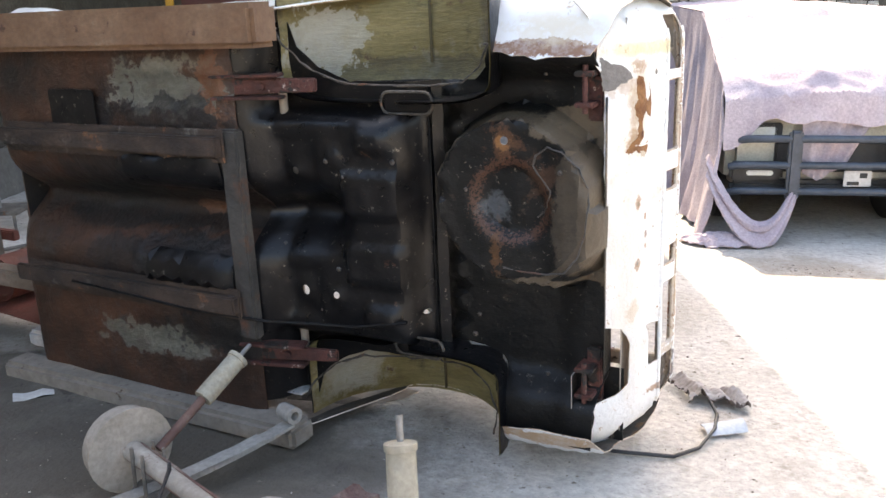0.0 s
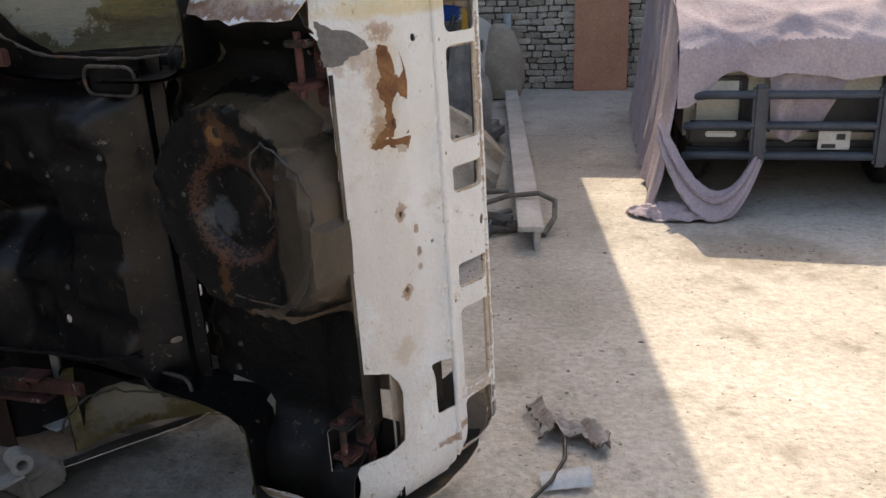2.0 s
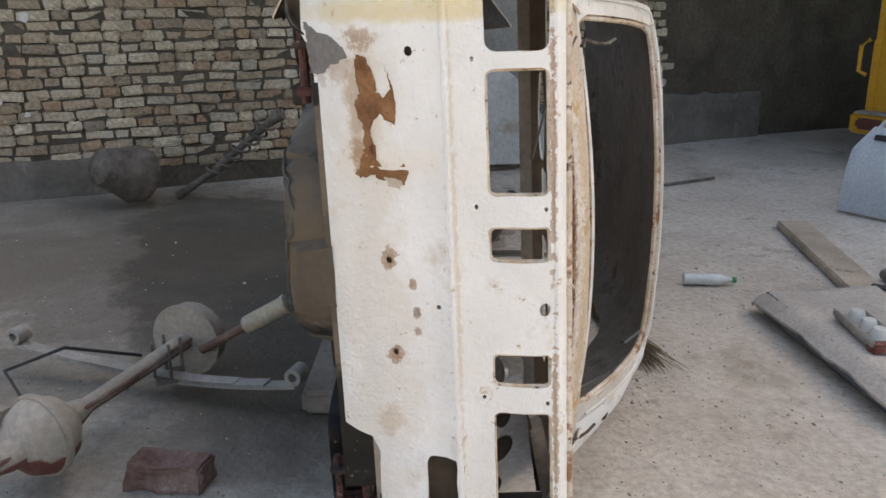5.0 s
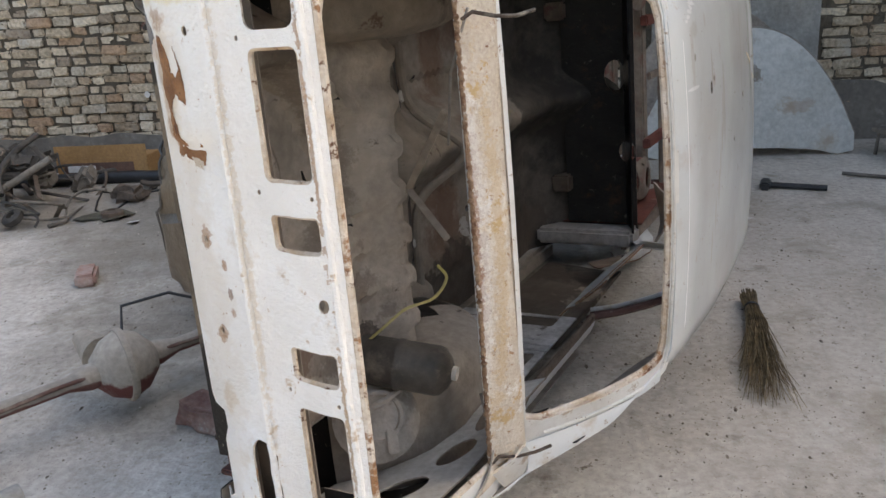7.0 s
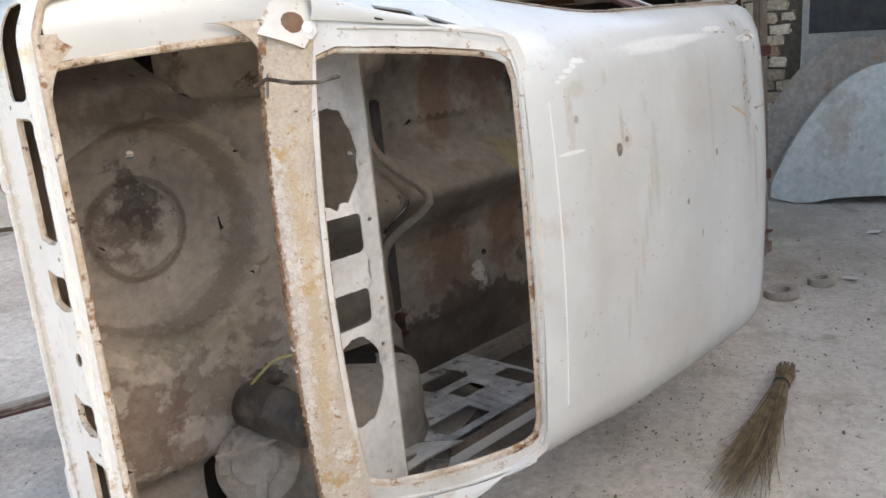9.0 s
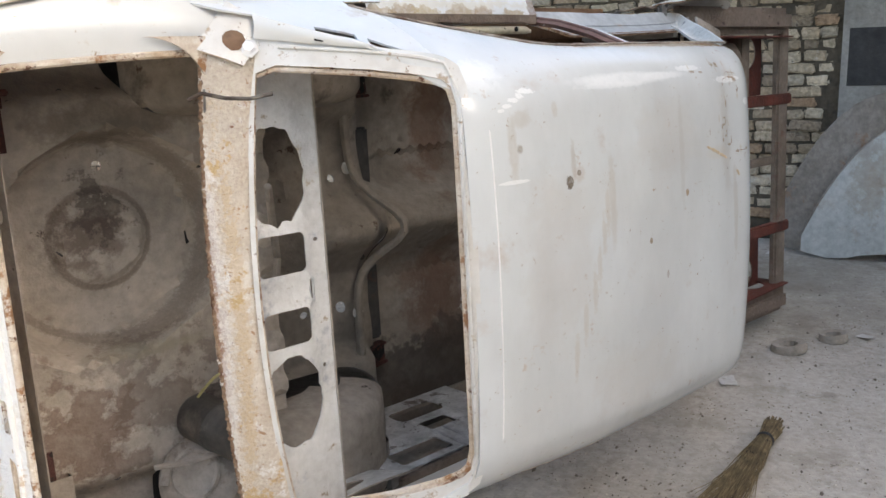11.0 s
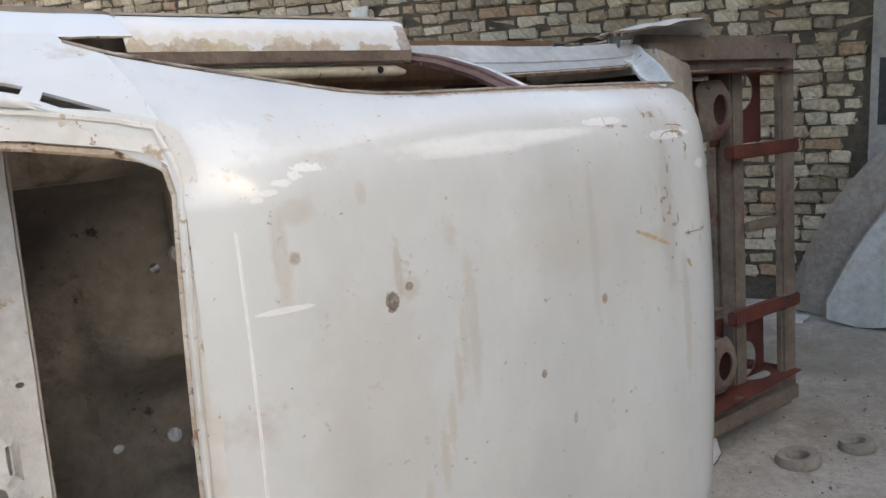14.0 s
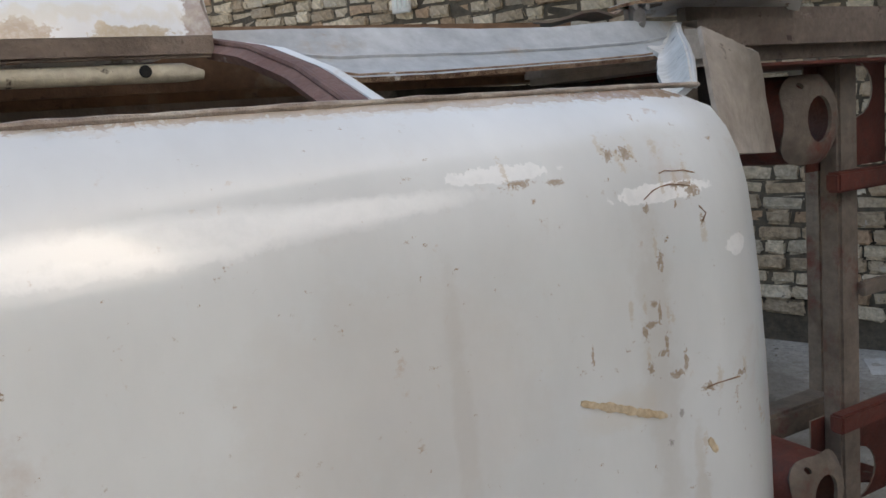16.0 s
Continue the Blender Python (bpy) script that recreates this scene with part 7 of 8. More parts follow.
    part("tail_panel", box(-0.75, 0, 0.42, 0.75, 0.06, 0.98, 0.015), YELLOW, r, "yellow tail panel")
    part("rear_bumper", box(-0.85, -0.12, 0.26, 0.80, 0.05, 0.42, 0.02), YELLOW, r, "yellow bumper with dark step")
    part("step", box(-0.80, -0.13, 0.42, 0.75, 0.0, 0.44, 0.004), SEAT_CLOTH, r, "dusty dark step")
    part("seat_edge", box(-0.65, -0.06, 0.96, 0.70, 0.40, 1.06, 0.03), TEAL, r, "teal seat cushion")
    sheet("seat_back", [(-0.48, 1.05), (0.42, 1.05), (0.42, 1.25), (0.25, 1.42), (-0.28, 1.44), (-0.48, 1.25)], [], lambda a, z: (a, 0.16 + 0.1 * (z - 1.05), z), 0.05, [TEAL, TEAL], r, "teal seat back", 0.1)
    part("back_wall", box(-0.72, 0.45, 0.98, 0.72, 0.49, 1.9, 0.006), MAROON, r, "maroon rear wall")
    for x in (-0.74, 0.74):
        part("corner_post", box(x - 0.035, -0.02, 0.40, x + 0.035, 0.05, 2.0, 0.012), YELLOW, r)
    part("side_panel", box(0.76, 0.0, 0.30, 0.80, 1.6, 1.0, 0.01), YELLOW, r)
    part("side_panel", box(-0.80, 0.0, 0.30, -0.76, 1.6, 1.0, 0.01), YELLOW, r)
    part("tail_light", box(-0.78, -0.14, 0.30, -0.55, -0.115, 0.39, 0.02), RED_OXIDE, r, "red round tail light")
    part("grab_rail", rod([(-0.80, -0.04, 0.72), (-0.86, -0.06, 0.75), (-0.86, -0.06, 0.95), (-0.80, -0.04, 1.0)], 0.018, 8), YELLOW, r)
    for x in (-0.55, 0.55):
        part("wheel", lathe([(0.05, -0.05), (0.18, -0.055), (0.20, -0.02), (0.20, 0.02), (0.18, 0.055), (0.05, 0.05)], pose(x, 0.45, 0.20, 0, 90)), RUBBER, r, "small black tyre")
    part("roof", box(-0.78, -0.05, 1.98, 0.78, 1.6, 2.02, 0.01), BLACK, r)


build_rickshaw()


def build_scrap_row():
    """Panels, strips and bars stacked behind the seats."""
    d = empty("door_liner", "dark greasy inner door panel standing upright", "door panel", pose(-0.95, 9.45, GZ, -8, 0, -6))
    sheet("panel", rounded(-0.55, 0.0, 0.55, 1.0, 0.08), [rounded(-0.3, 0.3, -0.05, 0.5, 0.05), rounded(0.1, 0.25, 0.35, 0.6, 0.05)], lambda a, b: (a, 0.02 * math.sin(b * 9), b), 0.04, [HEAP_BLACK, HEAP_BLACK], d, "", 0.08)
    bm = bmesh.new()
    add_rod(bm, [(-0.5, -0.03, 0.95), (-0.45, -0.04, 0.6), (-0.1, -0.04, 0.1)], 0.02, 8)
    part("strap", bm, BLACK, d)
    w = empty("truck_panel", "chipped white truck side panel standing on end", "panel", pose(-0.10, 9.95, GZ, -4, 0, 66))
    sheet("panel", [(-0.7, 0.15), (0.7, 0.0), (0.72, 0.75), (0.2, 0.95), (-0.7, 0.92)], [oval(-0.45, 0.5, 0.08, 0.05, 10), oval(0.3, 0.6, 0.05, 0.08, 10)], lambda a, b: (a, 0.015 * math.sin(a * 11), b), 0.03, [FRAME_PAINT, FRAME_PAINT], w, "", 0.07, 0.01)
    rng = random.Random(5)
    for i in range(20):
        x, y = -1.50 + 0.02 * i + rng.uniform(-0.03, 0.03), 7.95 + rng.uniform(-0.15, 0.15)
        k = rng.uniform(-0.12, 0.12)
        m = (SCRAP, STEEL, SPRING_LEAF, AXLE_DUST)[i % 4]
        ob = part("metal_strip", rod([(0, 0, 0), (k * 0.6, 0.1, 0.8), (k, 0.22, 1.7 + rng.uniform(-0.2, 0.3))], rng.uniform(0.008, 0.018), 6), m, at=pose(x, y, GZ))
        tagged(ob, "thin bent metal strip leaning upright with others", "metal strip", "leaning strips")
    for i in range(26):
        x, y = rng.uniform(-1.35, -0.30), rng.uniform(8.9, 9.25)
        h, k = rng.uniform(0.35, 1.0), rng.uniform(-0.25, 0.25)
        m = (SCRAP, BLACK, AXLE_DUST, SPRING_LEAF, SCRAP, HEAP_BLACK)[i % 6]
        if i % 3:
            bm = rod([(0, 0, 0), (k * 0.5, 0.12, h * 0.55), (k, 0.16 + 0.1 * rng.random(), h)], rng.uniform(0.012, 0.035), 7)
            tagged(part("metal_tube", bm, m, at=pose(x, y, GZ)), "dirty metal tube leaning in the scrap row", "tube", "scrap row")
        else:
            bm = box(-rng.uniform(0.10, 0.24), -0.012, 0, rng.uniform(0.10, 0.24), 0.012, h * 0.8, 0.008)
            tagged(part("scrap_sheet", bm, m, at=pose(x, y, GZ, -12, rng.uniform(-9, 9), rng.uniform(-30, 30))), "dirty narrow metal sheet leaning in the scrap row", "metal sheet", "scrap row")
    b = part("tub", lathe([(0.0, 0.0), (0.16, 0.0), (0.19, 0.02), (0.23, 0.26), (0.245, 0.27), (0.22, 0.27), (0.18, 0.03), (0.0, 0.03)], sides=20), BLUE_PLASTIC, at=pose(-0.35, 9.72, GZ + 0.92, 12, 0, 0) @ Matrix.Scale(0.75, 4))
    tagged(b, "blue plastic tub on top of stacked scrap", "tub")
    for k, (x, y, sx, sy, sz, m, name, lab) in enumerate(((-0.38, 9.72, 0.6, 0.6, 0.92, SCRAP, "engine_crate", "greasy dark crate of engine scrap"), (-1.25, 9.95, 1.0, 0.8, 1.05, SCRAP, "seat_stack", "stack of dirty dark seat cushions"))):
        e = empty(name, lab, "scrap", pose(x, y, GZ, 0, 0, 8 - 14 * k))
        for q in range(5):
            z0 = sz * q / 5
            part("cushion" if k else "crate", box(-sx / 2 * (0.86 + 0.13 * noise.noise((q * 3.1, k, 0))), -sy / 2, z0, sx / 2 * (0.9 + 0.12 * noise.noise((q * 2.3, k, 5))), sy / 2 * (0.9 + 0.1 * noise.noise((q, k, 8))), z0 + sz / 5, 0.03), m, e)
    y = part("yellow_post", box(-0.03, -0.03, 0, 0.03, 0.03, 1.45, 0.01), YELLOW, at=pose(-0.16, 9.45, GZ, 0, 3, 0))
    tagged(y, "short yellow painted post among the scrap", "post")
    s = part("sack", lathe([(0.0, 0.0), (0.24, 0.02), (0.30, 0.2), (0.27, 0.5), (0.16, 0.75), (0.06, 0.82), (0.0, 0.8)], sides=18), CANVAS, at=pose(0.15, 10.5, GZ))
    tagged(s, "tall brown sack standing by the wall", "sack")


build_scrap_row()


def build_floor_scrap():
    """Bars and trim pieces on the ground in front of the canvas."""
    g = empty("slatted_trim", "black slatted plastic trim piece on the scrap", "trim piece", pose(-0.30, 5.62, GZ + 0.12, -10, 6, 30))
    for i in range(9):
        part("slat", box(-0.22 + 0.055 * i, -0.07, 0, -0.20 + 0.055 * i, 0.07, 0.02, 0.003), GREY_PLASTIC, g)
    part("rim", box(-0.24, -0.09, -0.01, 0.27, -0.07, 0.02, 0.004), GREY_PLASTIC, g)
    part("rim", box(-0.24, 0.07, -0.01, 0.27, 0.09, 0.02, 0.004), GREY_PLASTIC, g)
    specs = [((-0.75, 5.35, 0.03), (0.10, 5.45, 0.10), 0.035, BLACK), ((-0.55, 5.20, 0.03), (0.25, 5.52, 0.05), 0.025, SCRAP), ((-0.35, 5.75, 0.06), (0.30, 5.35, 0.10), 0.022, STEEL),
             ((0.10, 5.25, 0.02), (0.58, 5.55, 0.06), 0.018, AXLE_DUST), ((-0.1, 5.5, 0.10), (0.55, 5.75, 0.13), 0.015, SCRAP), ((-0.9, 5.6, 0.03), (-0.2, 5.3, 0.05), 0.03, SCRAP), ((0.2, 5.05, 0.02), (0.62, 5.30, 0.02), 0.02, SCRAP)]
    for p, q, r, m in specs:
        a, b = Vector(p), Vector(q)
        mid = (a + b) / 2 + Vector((0.02, 0.03, 0.01))
        ob = part("metal_bar", rod([a - a, mid - a, b - a], r, 8), m, at=Matrix.Translation(a + Vector((0, 0, GZ))))
        tagged(ob, "dusty metal bar lying in the scrap heap", "metal bar", "scrap bars")
    w = part("white_tube", rod([(0, 0, 0), (0.26, 0.05, 0.01)], 0.045, 14), LENS, at=pose(0.12, 5.6, GZ + 0.10))
    tagged(w, "short white plastic tube on the scrap", "tube")
    bm = bmesh.new()
    add_rod(bm, [(0, 0, 0.10), (0.18, 0.05, 0.15), (0.36, 0.08, 0.16), (0.46, -0.02, 0.14), (0.46, -0.16, 0.08), (0.40, -0.30, 0.015)], 0.016, 8)
    tagged(part("bent_tube", bm, SCRAP, at=pose(0.38, 5.50, GZ)), "bent dark tube hooked over the beam", "tube")
    bm = bmesh.new()
    for i in range(8):
        add_box(bm, -0.30 + 0.08 * i, -0.012, 0.0, -0.27 + 0.08 * i, 0.012, 0.16, 0.002, pose(0, 0, 0, 0, 20, 0))
    add_box(bm, -0.36, -0.02, 0.0, 0.40, 0.02, 0.02, 0.003)
    add_box(bm, -0.34, -0.02, 0.14, 0.42, 0.02, 0.16, 0.003)
    tagged(part("ladder_rack", bm, SCRAP, at=pose(0.28, 5.55, GZ + 0.02, 60, 0, -25)), "small dark rack with cross bars", "rack")
    bm = bmesh.new()
    add_box(bm, -0.42, -0.10, 0.0, 0.42, 0.10, 0.012, 0.003)
    for y in (-0.10, 0.088):
        add_box(bm, -0.42, y, 0.0, 0.42, y + 0.012, 0.085, 0.003)
    for x in (-0.42, 0.0, 0.408):
        add_box(bm, x, -0.09, 0.01, x + 0.012, 0.09, 0.08, 0.003)
    tagged(part("trough", bm, CUSHION_EDGE, at=pose(0.06, 5.22, GZ, 0, 0, -6)), "long shallow grey metal trough lying in scrap", "trough")
    wood = part("wood_plank", box(-0.7, -0.09, 0, 0.7, 0.09, 0.05, 0.008), CANVAS, at=pose(-1.2, 5.55, GZ, 0, 0, -28))
    tagged(wood, "broad dusty wooden plank on the ground", "plank")


build_floor_scrap()


def build_rag():
    def place(a, b):
        crease = 0.05 * abs(noise.noise((a * 2.2 + b * 1.4, b * 0.8, 4))) + 0.03 * abs(noise.noise((a * 1.2 - b * 3.1, b * 1.2, 9)))
        return (0.15 * a, 0.10 * b, 0.012 + 1.3 * crease + 0.035 * max(0.0, 1 - 3 * abs(a + 0.35 + 0.5 * b)))
    out = [(-1.15, 0.85), (-0.95, 0.95), (-0.55, 0.55), (-0.2, 0.75), (0.15, 0.6), (0.5, 0.75), (0.95, 0.2), (1.15, -0.65), (0.95, -0.85), (0.5, -0.5), (-0.1, -0.55), (-0.35, -0.9), (-0.45, -0.35), (-0.75, 0.15)]
    ob = sheet("rag", out, [], place, 0.006, [RAG, RAG_BACK, RAG_BACK], None, "", 0.045, 0.05, at=pose(0.90, 3.08, GZ, 0, 0, -20))
    tagged(ob, "crumpled pale cream rag with dark scorched edges on the ground", "rag")
    ob = sheet("paper_offcut", [(-1, -1), (1, -1), (1.05, 0.9), (0.3, 1), (-1, 0.7)], [], lambda a, b: (0.075 * a, 0.05 * b, 0.010 + 0.045 * (1 - b * b * 0.6) * (0.75 + 0.25 * a)), 0.003, [DOOR_BLUE, RAG], None, "", 0.15, 0.02, at=pose(0.90, 2.80, GZ - 0.01, 0, 0, 10))
    tagged(ob, "curled pale blue offcut lying on the ground", "offcut")
    pts = [(0.22, 2.68, 0.008), (0.35, 2.63, 0.008), (0.52, 2.60, 0.008), (0.68, 2.58, 0.008), (0.78, 2.64, 0.012), (0.86, 2.76, 0.03), (0.90, 2.90, 0.02), (0.90, 3.02, 0.02)]
    tagged(part("wire", rod([Vector(p) for p in pts], 0.007, 6), BLACK, at=pose(0, 0, GZ)), "black wire trailing over the ground", "wire")


build_rag()


# ---- the axle by the underside ----
DIFF = surface("diff_dust", (0.30, 0.265, 0.225), (0.40, 0.36, 0.31), 0.85, 6, 50, 0.2, stains_and_light=(((0.62, -0.53, -0.10), (0.3, 0.3, 0.09), (0.14, 0.035, 0.028), 0.95, 0.4),))
AXLE_TUBE = surface("tube_dust", (0.27, 0.235, 0.20), (0.38, 0.34, 0.29), 0.85, 6, 50, 0.3, speck=((0.15, 0.055, 0.04), 0.13, 9), stains_and_light=(((0.57, -0.49, -0.06), (3, 3, 0.055), (0.13, 0.035, 0.026), 0.95, 0.25),))


def build_axle():
    a0, a1 = Vector((-1.12, 2.24, 0.19)), Vector((0.02, 1.26, 0.19))
    ax = empty("rear_axle", "rusty red rear axle with dusty drums on the ground", "axle", Matrix.Translation(a0 + Vector((0, 0, GZ - 0.022))))
    d = (a1 - a0)
    L = d.length
    d.normalize()
    frame_m = d.to_track_quat('Z', 'Y').to_matrix().to_4x4()
    mid = 0.52 * L
    bm = bmesh.new()
    add_lathe(bm, [(0.0, 0.02), (0.033, 0.02), (0.026, mid - 0.20), (0.045, mid - 0.13), (0.045, mid + 0.13), (0.026, mid + 0.20), (0.026, L - 0.02), (0.0, L - 0.02)], frame_m, 16)
    part("axle_tube", bm, AXLE_TUBE, ax, "axle tube, dusty above and rusty red below")
    across = Vector((-d.y, d.x, 0))
    for z0, z1 in ((0.05, mid - 0.12), (mid + 0.12, L - 0.05)):
        part("tube_rib", rod([d * (z0 + (z1 - z0) * i / 8) + across * 0.03 + Vector((0, 0, 0.012 + 0.004 * math.sin(i))) for i in range(9)], 0.007, 6), RED_BROWN, ax, "thin dark red seam rib")
    bm = bmesh.new()
    prof = [(0.0, -0.11), (0.05, -0.105), (0.10, -0.06), (0.125, 0.0), (0.10, 0.06), (0.05, 0.105), (0.0, 0.11)]
    add_lathe(bm, prof, Matrix.Translation(d * mid) @ pose(0, 0, 0, 90, 0, 40), 24)
    part("differential", bm, DIFF, ax, "round differential housing, dusty above and red below")
    bm = bmesh.new()
    add_lathe(bm, [(0.128, -0.012), (0.132, 0.0), (0.128, 0.012), (0.10, 0.012), (0.10, -0.012)], Matrix.Translation(d * mid) @ pose(0, 0, 0, 90, 0, 40), 24)
    part("housing_flange", bm, AXLE_DUST, ax)
    bm = bmesh.new()
    add_rod(bm, [d * (mid + 0.02) + Vector((-0.05, -0.08, 0.02)), d * (mid + 0.02) + Vector((-0.16, -0.2, 0.04))], [0.07, 0.035], 14)
    part("pinion_nose", bm, AXLE_DUST, ax, "dusty pinion nose")
    for z, s in ((0.0, -1), (L, 1)):
        bm = bmesh.new()
        add_lathe(bm, [(0.0, 0.07), (0.045, 0.068), (0.05, 0.045), (0.115, 0.04), (0.128, 0.03), (0.132, -0.03), (0.14, -0.035), (0.14, -0.045), (0.06, -0.05), (0.0, -0.05)], Matrix.Translation(d * z) @ frame_m @ (pose(0, 0, 0, 180) if s < 0 else Matrix.Identity(4)), 28)
        part("brake_drum", bm, AXLE_DUST, ax, "dusty pinkish brake drum")
    side = Vector((-d.y, d.x, 0))
    for z, up in ((0.16, -1), (L - 0.14, 1)):
        bm = bmesh.new()
        for k in range(3):
            h = 0.52 - 0.12 * k
            pts = [d * z + side * (h * (i / 6 - 1) * (1.27 if i < 6 and up < 0 else 1.0)) + Vector((0, 0, -0.05 - 0.012 * k - 0.05 * (1 - (i / 6 - 1) ** 2) * (h / 0.52) ** 2 + 0.0)) for i in range(13)]
            for p, q in zip(pts, pts[1:]):
                m = Matrix.Translation((p + q) / 2) @ (q - p).to_track_quat('X', 'Z').to_matrix().to_4x4()
                add_box(bm, -(q - p).length / 2 - 0.002, -0.028, -0.005, (q - p).length / 2 + 0.002, 0.028, 0.005, 0.0, m)
        part("leaf_spring", bm, SPRING_LEAF, ax, "pale dusty leaf spring")
        bm = bmesh.new()
        bm.free()
        for e in (-1, 1):
            h = e * (0.66 if up < 0 and e < 0 else 0.52)
            part("spring_eye", lathe([(0.016, -0.036), (0.031, -0.036), (0.031, 0.036), (0.016, 0.036), (0.016, -0.036)], Matrix.Translation(d * z + side * h + Vector((0, 0, -0.01))) @ frame_m, 18), SPRING_LEAF, ax, "dusty spring eye")
        bm = bmesh.new()
        for k in (-0.035, 0.035):
            add_rod(bm, [d * (z + k) + Vector((0, 0, 0.05)) + side * 0.035, d * (z + k) + Vector((0, 0, -0.09)) + side * 0.035], 0.006, 6)
            add_rod(bm, [d * (z + k) + Vector((0, 0, 0.05)) - side * 0.035, d * (z + k) + Vector((0, 0, -0.09)) - side * 0.035], 0.006, 6)
        add_box(bm, -0.06, -0.05, -0.10, 0.06, 0.05, -0.085, 0.003, Matrix.Translation(d * z))
        part("u_bolt_plate", bm, SCRAP, ax)

    def shock(base, top, name):
        s = part("shock_absorber", rod([base, base.lerp(top, 0.55)], 0.016, 10), RED_BROWN, ax, "red rod shock absorber")
        b, t = base.lerp(top, 0.5), top
        q = (t - b).to_track_quat('Z', 'Y').to_matrix().to_4x4()
        n = (t - b).length
        part("shock_body", lathe([(0.0, 0.0), (0.034, 0.0), (0.035, 0.02), (0.034, n * 0.8), (0.038, n * 0.81), (0.038, n * 0.88), (0.02, n * 0.9), (0.0, n * 0.9)], Matrix.Translation(b) @ q, 18), SHOCK_TAN, s, "tan shock absorber body")
        part("stud", rod([t - (t - b) * 0.1, t + (t - b) * 0.16], 0.008, 8), STEEL, s)
    shock(Vector((0.10, 0.02, -0.02)), Vector((0.30, 0.33, 0.20)), "a")
    b1 = d * (L - 0.16) + Vector((0.0, 0.06, 0.0))
    shock(b1, Vector((0.99, -0.70, 0.43)), "b")
    part("brake_hose", rod([d * 0.3 + Vector((0, 0, 0.05)), d * 0.5 + Vector((-0.05, -0.1, 0.16)), d * 0.62 + Vector((-0.12, -0.2, 0.12)), d * 0.75 + Vector((-0.05, -0.05, 0.06))], 0.006, 6), BLACK, ax)


build_axle()


BRICK_DARK = surface("brick_dark", (0.14, 0.06, 0.045), (0.33, 0.235, 0.20), 0.95, 9, 60, 0.9, speck=(((0.36, 0.33, 0.30), 0.15, 9), ((0.50, 0.47, 0.44), 0.12, 22)))


def build_loose_brick():
    bm = box(-0.12, -0.06, 0, 0.12, 0.06, 0.085, 0.008)
    bmesh.ops.subdivide_edges(bm, edges=bm.edges[:], cuts=3, use_grid_fill=True)
    for v in bm.verts:
        if v.co.z > 0.08:
            v.co.z -= 0.03 * smooth01((0.085 - abs(v.co.x)) / 0.03) * smooth01((0.035 - abs(v.co.y)) / 0.015)
        v.co += Vector((0.014, 0.014, 0.010)) * noise.noise(v.co * 22) + Vector((0.006, 0.006, 0.005)) * noise.noise(v.co * 60)
        v.co.z = max(0.0, v.co.z)
    tagged(part("loose_brick", bm, BRICK_DARK, at=pose(-0.39, 2.07, GZ, 0, 0, 57), smooth=False), "broken dark red brick with whitewash, lying by the tail", "brick")
    bm = box(-0.10, -0.05, 0, 0.10, 0.05, 0.065, 0.014)
    tagged(part("loose_brick", bm, PINK_BRICK, at=pose(-1.85, 0.95, GZ, 0, 0, 20)), "old brick lying on the dusty ground", "brick")


build_loose_brick()


# ---- along the brick wall ----
HEAP = surface("heap_dark", (0.035, 0.03, 0.026), (0.10, 0.088, 0.075), 0.75, 9, 50, 0.5, speck=((0.16, 0.075, 0.04), 0.13, 14))
HEAP_BROWN = surface("heap_brown", (0.07, 0.05, 0.037), (0.17, 0.13, 0.10), 0.85, 9, 50, 0.5, speck=((0.045, 0.035, 0.03), 0.15, 12))
HEAP_DUST = surface("heap_dust", (0.13, 0.11, 0.09), (0.24, 0.21, 0.175), 0.9, 9, 50, 0.4, speck=((0.06, 0.05, 0.04), 0.14, 14))


def build_wall_things():
    b = empty("carton", "brown printed carton lying by the wall", "box", pose(-4.18, 0.05, GZ, 0, 0, 88))
    part("body", box(-0.36, -0.11, 0, 0.36, 0.13, 0.19, 0.006), CARDBOARD, b)
    part("print_band", box(-0.30, -0.114, 0.05, 0.25, -0.111, 0.15, 0.001), CARD_PRINT, b, "dark printed band")
    part("print_mark", box(-0.27, -0.118, 0.08, -0.05, -0.115, 0.13, 0.001), PAPER, b, "pale printed bar")
    part("flap", box(-0.36, -0.11, 0.185, 0.36, -0.105, 0.28, 0.001, pose(0, 0, 0, 0, 0, 0)), CARDBOARD, b)
    tagged(part("black_pipe", rod([(0, 0, 0), (0.05, 1.0, 0.0), (0.0, 2.2, 0.0), (0.15, 3.3, 0)], 0.045, 12), BLACK, at=pose(-4.02, -1.9, GZ + 0.045)), "long black pipe lying along the wall", "pipe")
    # heap of engine scrap: rods, pipes and strips tangled over greasy castings
    rng = random.Random(11)
    for k in range(96):
        x, y = -3.32 + rng.gauss(0, 0.33), -0.42 + rng.gauss(0, 0.42)
        r = math.hypot(x + 3.28, y + 0.40)
        z = max(0.0, 0.50 - 0.58 * r) * rng.uniform(0.15, 1.0)
        kind = k % 6
        half = rng.uniform(0.14, 0.34)
        if kind == 0:
            bm = box(-0.11, -0.08, 0, 0.11, 0.08, 0.11, 0.03)
            bmesh.ops.subdivide_edges(bm, edges=bm.edges[:], cuts=2, use_grid_fill=True)
            for v in bm.verts:
                v.co += Vector((0.04, 0.035, 0.03)) * noise.noise(v.co * 17 + Vector((k, 0, 0)))
            lab, name = "greasy cast engine part in the scrap heap", "engine_part"
        elif kind in (1, 4):
            bend = rng.uniform(-0.10, 0.10)
            bm = rod(flowing([(-half, 0, 0.012), (-half * 0.3, bend, 0.03), (half * 0.4, bend * 0.6, 0.035), (half, -bend, 0.012)], 4), rng.uniform(0.006, 0.013), 7)
